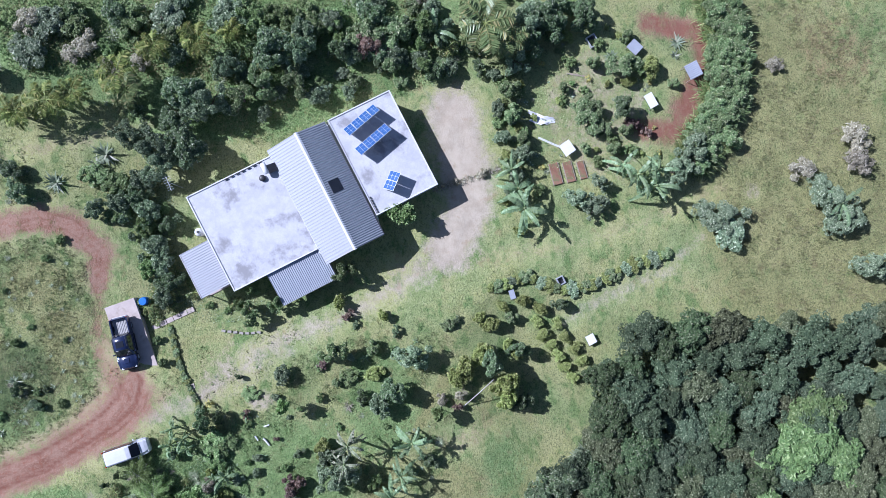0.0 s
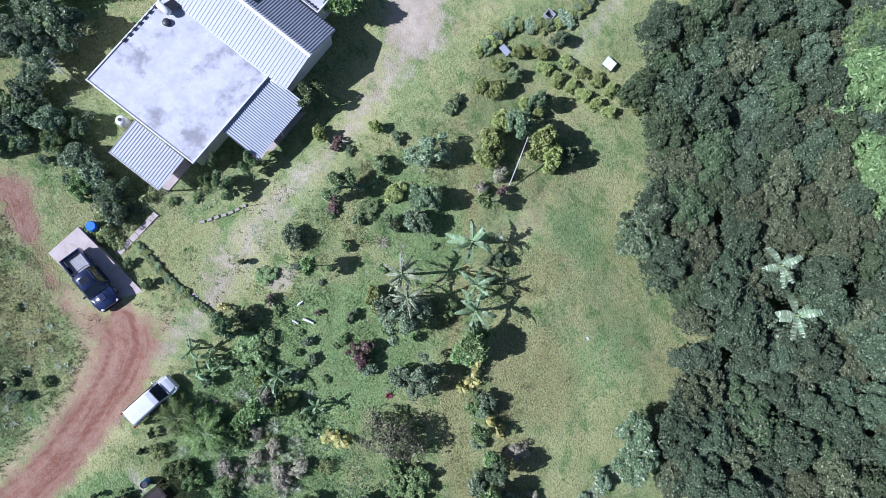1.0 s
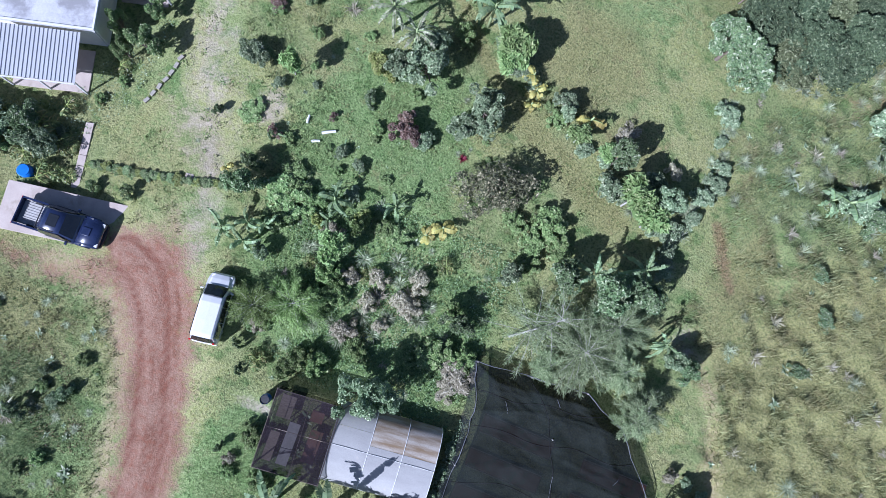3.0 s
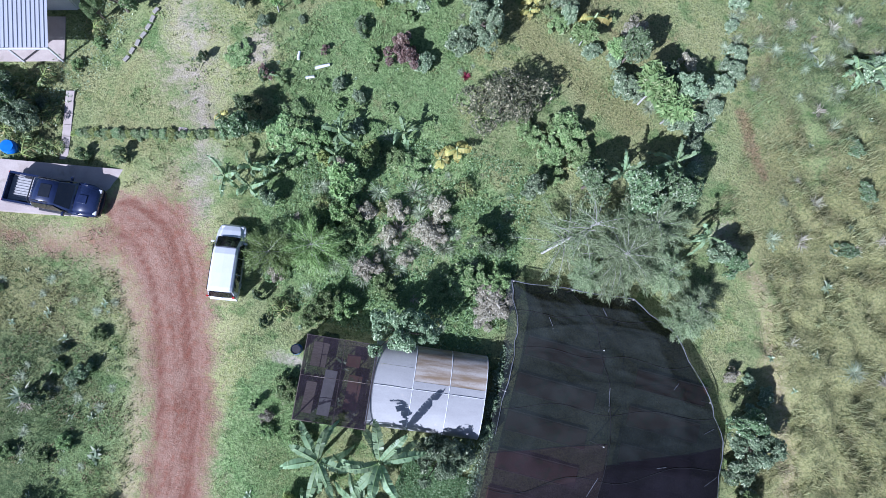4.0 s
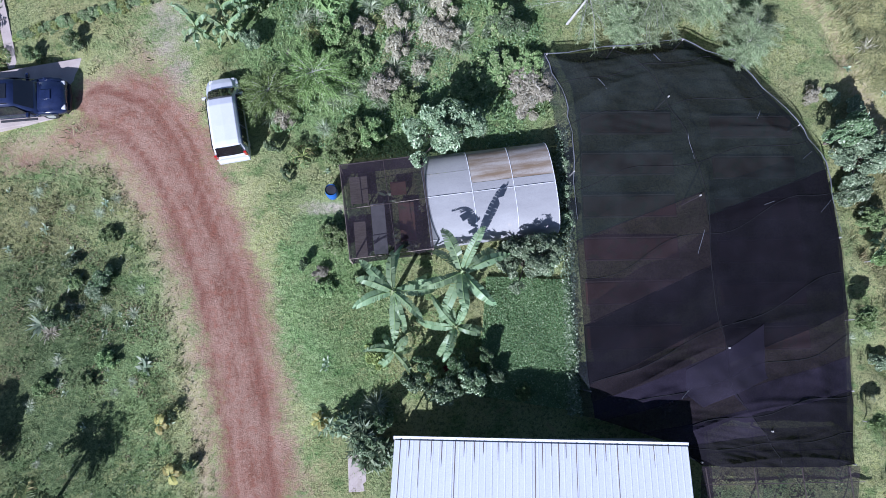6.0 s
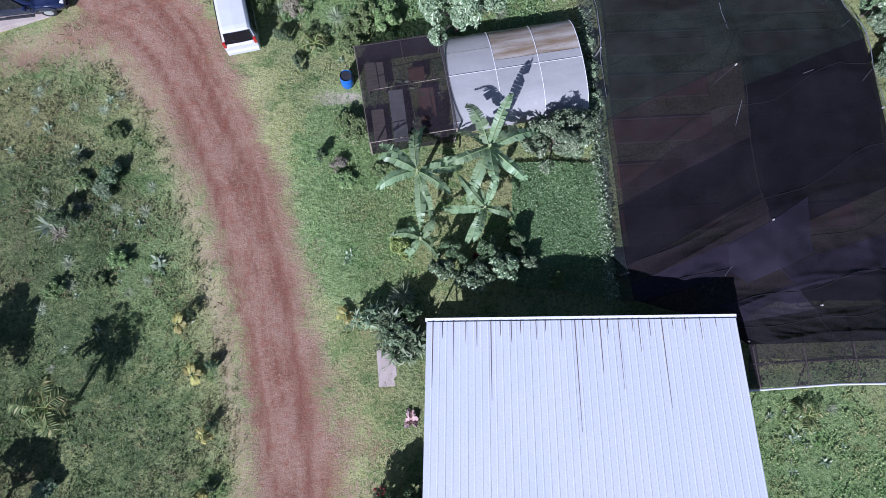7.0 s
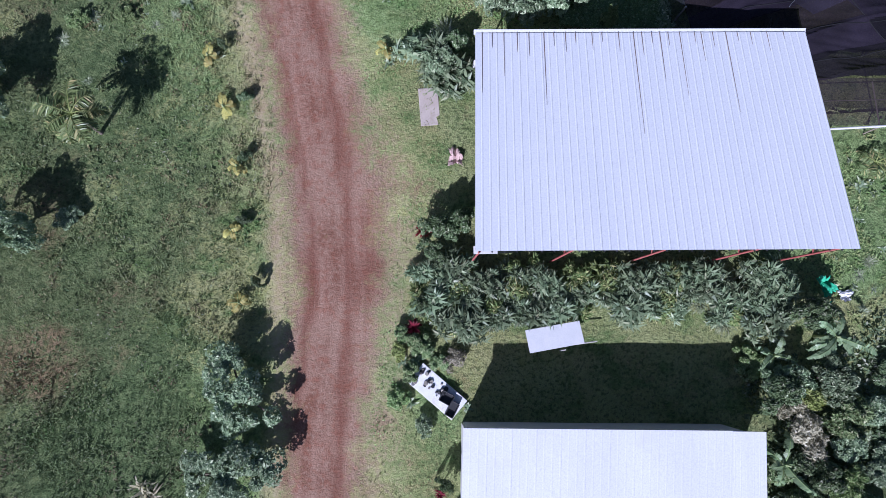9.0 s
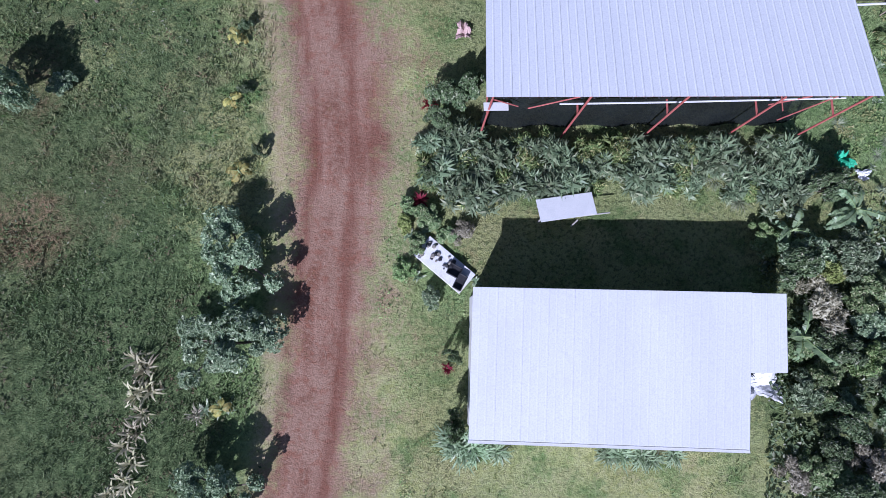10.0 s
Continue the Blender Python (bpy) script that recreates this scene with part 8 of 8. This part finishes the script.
stand("shrub_dark", [(-13.3, -25.7, 1.2, 1.44), (-10.2, -22.4, 1.15, 1.44), (-4.1, -23, 1.36, 1.58), (-13.1, -26.9, 1.08, 1.15), (-15, -36.5, 1.42, 1.3), (-17.4, -37.1, 1.32, 1.15), (-25.6, 1.5, 1.45, 1.58), (-32.9, -25.7, 1.65, 1.44)], "dark shrubs")
stand("shrub_bright", [(-9.9, -24.8, 1.33, 1.44), (-5.5, -25.1, 1.22, 1.3), (-11.8, -27.7, 1.51, 0.86), (-14.7, -27.6, 1.61, 1.01), (-16.1, -29.7, 1.59, 0.72), (-30.1, -6.1, 2.38, 1.58), (-30.7, -9, 2.01, 1.58), (-31.2, -11.8, 2.12, 1.73), (-32.7, -30.1, 2.11, 1.15), (-31.7, -24.2, 2.26, 1.3)], "bright bushes")
stand("shrub", [(-27.8, 0.3, 2.16, 1.87), (-27.8, 3.3, 2.17, 1.87)], "green shrubs")
stand("shrub_red", [(-26.5, -0.8, 1.2, 1.3)], "red shrubs")
stand("banana_b", [(-27, 7.5, 2.18, 2.8), (-9.4, 14.1, 2.07, 3), (-11.6, 13.8, 1.59, 2.4), (-3.7, 49.5, 2.47, 2.4)], "banana plants")
stand("palm_small", [(-25.5, 8.5, 1.47, 2)], "small palms")
stand("papaya", [(-7.9, 2, 1.19, 2.4), (-8.6, 1, 0.96, 2.2)], "slender small trees")
stand("banana", [(-7.2, 14.4, 2.79, 3.4)], "banana plants")
stand("shrub_dry", [(-30, -28.8, 1.6, 1.01), (-27.1, -26.5, 1.43, 0.86), (-28.9, -30.1, 1.37, 0.86), (-27.5, -23.9, 1.14, 0.86)], "dry shrubs")

# more bushes where the land is overgrown
for x0, x1, y0, y1, n, lo, hi, kinds in (
    (-27.5, -22.4, -16, -3, 26, 0.5, 1.0, ("shrub_bright", "shrub", "shrub_grey", "banana_c", "agave", "papaya")),
    (-29, -22.6, -3, 12, 34, 0.6, 1.2, ("shrub_bright", "shrub_grey", "banana_c", "shrub", "papaya", "shrub_dark", "agave")),
    (-23, -9, 13, 16.2, 34, 0.4, 0.8, ("shrub_bright", "shrub_grey", "weed", "shrub_lime", "agave", "palm_small")),
    (-27, -10, 17, 31, 60, 0.3, 0.6, ("shrub_bright", "weed", "shrub_lime", "agave", "yellow", "rosette", "weed")),
    (-30, -25.5, 12, 26, 14, 0.8, 1.3, ("shrub_dark", "shrub", "shrub_grey")),
    (40, 60, -7, 9, 130, 0.5, 1.1, ("agave", "agave", "agave", "dry_clump", "weed", "rosette")),
    (43, 60, -24, -6, 40, 0.6, 1.2, ("agave", "weed", "dry_clump", "weed")),
    (45, 61, -26, 9, 30, 0.4, 0.8, ("bramble", "agave", "weed", "agave")),
    (5, 21, -20, 3, 50, 0.25, 0.55, ("weed", "shrub_bright", "weed", "agave", "agave", "shrub_grey", "banana_c")),
    (14, 24, -22, -10, 22, 0.25, 0.5, ("weed", "shrub_bright", "agave")),
    (14.5, 28, -29, -18, 44, 0.4, 0.9, ("agave", "weed", "agave", "shrub_bright", "agave", "shrub_dry", "dry_clump", "palm_small")),
    (3, 9, 5, 12, 12, 0.4, 0.9, ("shrub_lime", "shrub_dark", "shrub")),
    (44.4, 46.4, -44, -26, 16, 0.4, 0.7, ("shrub_bright", "shrub_grey", "agave", "weed", "papaya")),
    (35.6, 41, -57, -48.4, 30, 0.4, 0.8, ("weed", "weed", "agave")),
    (16, 22, -33, -30.6, 6, 0.3, 0.5, ("weed", "agave")),
    (16.5, 20.5, -58, -55.5, 10, 0.25, 0.45, ("weed", "shrub", "shrub_lime")),
    (-14, 8, -45, -31.5, 40, 0.3, 0.55, ("weed", "weed", "shrub_bright", "agave")),
):
    for _ in range(n):
        x, y = wr.uniform(x0, x1), wr.uniform(y0, y1)
        if float(along(np.array([x]), np.array([y]), ROAD)[0]) > 1.4 and float(along(np.array([x]), np.array([y]), LOOP)[0]) > 1.3 and not (18.2 < x < 29.2 and -36 < y < -29.8) and not (abs(x - 12.3) < 1.6 and abs(y + 28.8) < 3):
            k = wr.choice(kinds)
            s = wr.uniform(lo, hi)
            plant(k, x, y, s, s * wr.uniform(0.8, 1.3), group="scattered plants")

# low clipped hedge across the lawn
for i in range(24):
    t = i / 23
    plant("shrub" if i % 3 else "shrub_lime", 0.4 + 9.0 * t, -23.75 + 2.6 * t - 0.25 * t * (1 - t) * 4, 0.3 + 0.05 * (i % 4), 0.24, group="low lawn hedge")


# ---- ground cover, grass ----
def cover(name, label, cat, mat, poly, n, size, h, seed, aspect=0.6, patchy=0.0):
    r = np.random.default_rng(seed)
    xs, ys = np.array(poly)[:, 0], np.array(poly)[:, 1]
    P = np.stack((r.uniform(xs.min(), xs.max(), n), r.uniform(ys.min(), ys.max(), n)), -1)
    keep = np.array([inside(x, y, poly) for x, y in P])
    if patchy:
        x, y = P[:, 0], P[:, 1]
        f = np.sin(x * 1.1 + 2 * np.sin(y * 0.7 + seed)) * np.sin(y * 1.3 + 1.7 * np.sin(x * 0.9)) + 0.9 * np.sin(x * 3.9 + 2 * np.sin(y * 2.7)) * np.sin(y * 4.3 + 2 * np.sin(x * 2.3 + seed))
        keep &= (f > patchy) & (along(x, y, ROAD) > 1.15) & (along(x, y, LOOP) > 1.15)
    P = P[keep]
    C = np.concatenate((P, (terrain(P[:, 0], P[:, 1]) + h * (0.25 + 0.75 * r.random(len(P)) * (0.6 + 0.4 * np.sin(P[:, 0] * 2.1) * np.sin(P[:, 1] * 1.7))))[:, None]), 1)
    vs, fs = leaf_quads(C, unit(r.normal(size=C.shape) * 0.5 + (0, 0, 1)), size, aspect, r)
    me = mesh_np(name, vs, fs)
    me.materials.append(mat)
    return tagged(new(name, me), label, cat, kind="stuff")


cover("ground_cover", "dense leafy green creeper patch beside the net", "ground cover", M["creeper"], [(25.6, -36.5), (30.0, -36.6), (30.3, -43.2), (25.2, -42.4)], 40000, 0.10, 0.5, 3)
cover("vine_strip", "grey-green vine along the edge of the net", "vine", M["leaf_grey"], [(29.3, -28.5), (29.9, -28.5), (30.3, -43.4), (29.6, -43.4)], 3200, 0.13, 0.9, 4)
cover("ground_cover", "leafy weeds round the tussocks", "ground cover", M["creeper"], [(12.5, -19.0), (21.5, -17.5), (29, -17), (28.8, -29.9), (18.0, -30.4), (14.5, -29), (13.5, -24)], 26000, 0.13, 0.3, 5, patchy=-0.35)
cover("ground_cover", "low green weeds beside the shade house", "ground cover", M["weed_leaf"], [(16.8, -33.6), (18.4, -33.8), (19, -36.4), (25.5, -36.4), (25.5, -42.5), (17.6, -42.5), (17.2, -38)], 9000, 0.075, 0.2, 6)
cover("ground_cover", "dense shady weeds beside the shed", "ground cover", M["leaf_dark"], [(32.0, -57.2), (39, -55.5), (39, -69), (31.0, -69), (31.8, -64.5)], 7000, 0.2, 0.4, 7, patchy=-0.3)
cover("ground_cover", "leafy undergrowth of the slope beside the palms", "ground cover", M["weed_leaf"], [(-46, -46), (-27, -36), (-24.5, -12), (-27, 6), (-46, 10)], 40000, 0.22, 0.7, 8)
cover("ground_cover", "leafy undergrowth beside the house", "ground cover", M["weed_leaf"], [(-21.5, -22), (-17.5, -12.5), (-20, -2), (-22, 6), (-29, 8), (-27, -14), (-24, -22)], 14000, 0.17, 0.4, 9)
cover("ground_cover", "leafy undergrowth of the wood", "ground cover", M["leaf_forest"], WOOD, 12000, 0.26, 0.6, 10)
cover("ground_cover", "short weeds along the house front", "ground cover", M["leaf_grey"], [(-6, -26), (-2.5, -25), (0.8, -19.5), (0.9, -12.6), (-0.2, -12.4), (-2.2, -16.6), (-3, -20.6), (-7, -22.4), (-13, -22), (-14, -27)], 6000, 0.12, 0.3, 11)
cover("ground_cover", "garden plants between the beds", "ground cover", M["leaf_bright"], [(-26, 18), (-12, 17), (-8, 24), (-10, 31), (-18, 29), (-26, 29)], 4000, 0.13, 0.25, 12)

FIELD = [(-30, -60), (4, -60), (9, -57), (12.3, -56), (12.0, -44), (8.5, -34), (6, -31), (-14, -31), (-30, -46)]
cover("ground_cover", "dark low weeds in the rough field", "ground cover", M["field_dark"], [(-40, -90), (12.5, -90), (12.3, -60), (9, -57), (5, -59), (1, -54), (-4, -57), (-12, -52), (-40, -56)], 90000, 0.13, 0.18, 18, patchy=0.15)
cover("ground_cover", "patchy leafy weeds in the rough field", "ground cover", M["field_leaf"], FIELD, 60000, 0.13, 0.2, 13, patchy=0.25)
cover("ground_cover", "pale low weeds in the rough field", "ground cover", M["tussock"], FIELD, 16000, 0.12, 0.15, 14, 0.35, 0.45)
cover("ground_cover", "patchy leafy weeds in the orchard", "ground cover", M["weed_leaf"], [(3, -24), (1, -10), (1, 0), (6, 6), (16, 6), (36, -10), (38, -22), (28, -28), (14, -22)], 44000, 0.13, 0.2, 15, patchy=0.35)
cover("ground_cover", "leafy weeds beside the track", "ground cover", M["weed_leaf"], [(15, -45), (17.5, -68), (19.6, -68), (20.4, -53), (20.2, -44), (18, -34), (14, -31), (14.4, -38)], 14000, 0.075, 0.17, 16, patchy=0.15)
cover("ground_cover", "leafy weeds behind the sheds", "ground cover", M["weed_leaf"], [(34.8, -46), (44, -46), (44, -57), (35, -56)], 9000, 0.13, 0.2, 17, patchy=0.15)


def grass(name, label, mat, n, area, length, width, per, seed, avoid=True, keep_fn=None, even=0.5):
    """Tufts of narrow blades strewn over an area."""
    r = np.random.default_rng(seed)
    x0, x1, y0, y1 = area
    x, y = r.uniform(x0, x1, n), r.uniform(y0, y1, n)
    lump = np.sin(x * 1.3 + 2 * np.sin(y * 0.9)) * np.sin(y * 1.1 + 1.5 * np.sin(x * 0.7))
    lump = lump + 0.8 * np.sin(x * 3.7 + 2 * np.sin(y * 2.9)) * np.sin(y * 3.3 + 2 * np.sin(x * 2.1))
    ok = r.random(n) < even + (1 - even) * lump
    if avoid:
        ok &= (along(x, y, ROAD) > 1.1) & (along(x, y, LOOP) > 1.1) & (along(x, y, BARE) > 0.85) & (along(x, y, GARDEN) > 1.0)
        for a, b, c, d in ((20.0, 31.5, -65.4, -59.2), (20.8, 34.4, -53.3, -44.2)):
            ok &= ~((x > a) & (x < b) & (y > c) & (y < d))
        c, s = math.cos(radians(20.2)), math.sin(radians(20.2))
        u, v = (x + 12.4) * c + (y + 19.85) * s, -(x + 12.4) * s + (y + 19.85) * c
        ok &= ~((u > -0.8) & (u < 14) & (v > -3.2) & (v < 23.4))
        c, s = math.cos(radians(13)), math.sin(radians(13))
        u, v = (x - 0.95) * c + (y + 27.4) * s, -(x - 0.95) * s + (y + 27.4) * c
        ok &= ~((np.abs(u) < 4.1) & (np.abs(v) < 1.55))
    if keep_fn is not None:
        ok &= keep_fn(x, y)
    x, y = x[ok], y[ok]
    zone = layers(x, y)
    ok = r.random(len(x)) > np.maximum.reduce((0.5 * zone["tan"], 0.85 * zone["bare"], 0.9 * zone["soil"]))
    x, y, zone = x[ok], y[ok], {key: v[ok] for key, v in zone.items()}
    m = len(x)
    x, y = np.repeat(x, per), np.repeat(y, per)
    k = m * per
    x = x + 0.4 * length * r.normal(size=k)
    y = y + 0.4 * length * r.normal(size=k)
    z = terrain(x, y) - 0.02
    az = r.random(k) * 2 * math.pi
    l = length * (0.5 + 0.8 * r.random(k))
    lean = 0.4 + 0.7 * r.random(k)
    d = np.stack((np.cos(az) * lean, np.sin(az) * lean, np.ones(k)), -1) * l[:, None]
    s = np.stack((-np.sin(az), np.cos(az), np.zeros(k)), -1) * (width * (0.6 + 0.8 * r.random(k)))[:, None]
    b = np.stack((x, y, z), -1)
    vs = np.stack((b - s, b + s, b + d), 1).reshape(-1, 3)
    me = mesh_np(name, vs, np.arange(3 * k).reshape(-1, 3))
    for key in ("lush", "dry", "rank", "tan", "rust"):
        me.attributes.new(key, "FLOAT", "POINT").data.foreach_set("value", np.repeat(zone[key], 3 * per).astype(np.float32))
    me.materials.append(mat)
    return tagged(new(name, me), label, "grass", kind="stuff")


grass("grass", "short lawn grass in loose tufts", M["grass_blade"], 130000, (-30, 46, -72, 46), 0.14, 0.02, 4, 31)
EAST = lambda x, y: x > 40.4 + 1.2 * np.sin(y * 0.4) + 5.5 * smooth((-16 - y) / 6) + 0.6 * smooth((y + 2) / 4) * (y + 2)
MAT = lambda x, y: np.sin(x * 0.9 + 1.6 * np.sin(y * 0.6)) + np.sin(y * 1.1 + 1.3 * np.sin(x * 0.8 + 2)) + 0.03 * (y + 15)
grass("tall_grass", "tall dry yellowish grass in the open field", M["dry_blade"], 70000, (39.0, 64, -62, 10), 0.3, 0.022, 6, 32, False, lambda x, y: EAST(x, y) & (MAT(x, y) < 0.5), 0.25)
grass("tall_grass", "matted tall green grass in the open field", M["rank_blade"], 60000, (39.0, 64, -62, 10), 0.36, 0.024, 6, 34, False, lambda x, y: EAST(x, y) & (MAT(x, y) > 0.2), 0.2)
grass("rough_grass", "rough clumpy grass of the orchard", M["rank_blade"], 16000, (4, 30, -30, 4), 0.3, 0.022, 5, 35, True, lambda x, y: np.sin(x * 0.8 + 1.9 * np.sin(y * 0.5)) + np.sin(y * 0.9 + 1.4 * np.sin(x * 0.7 + 1)) > 0.1)
grass("rough_grass", "dense dark green grass of the western field", M["rank_blade"], 40000, (-12, 13, -72, -31), 0.16, 0.018, 5, 36, True, lambda x, y: x < 12.6, 0.6)
grass("tall_grass", "rough grass of the northern field", M["grass_blade"], 16000, (-32, 8, 37, 60), 0.3, 0.028, 4, 33)
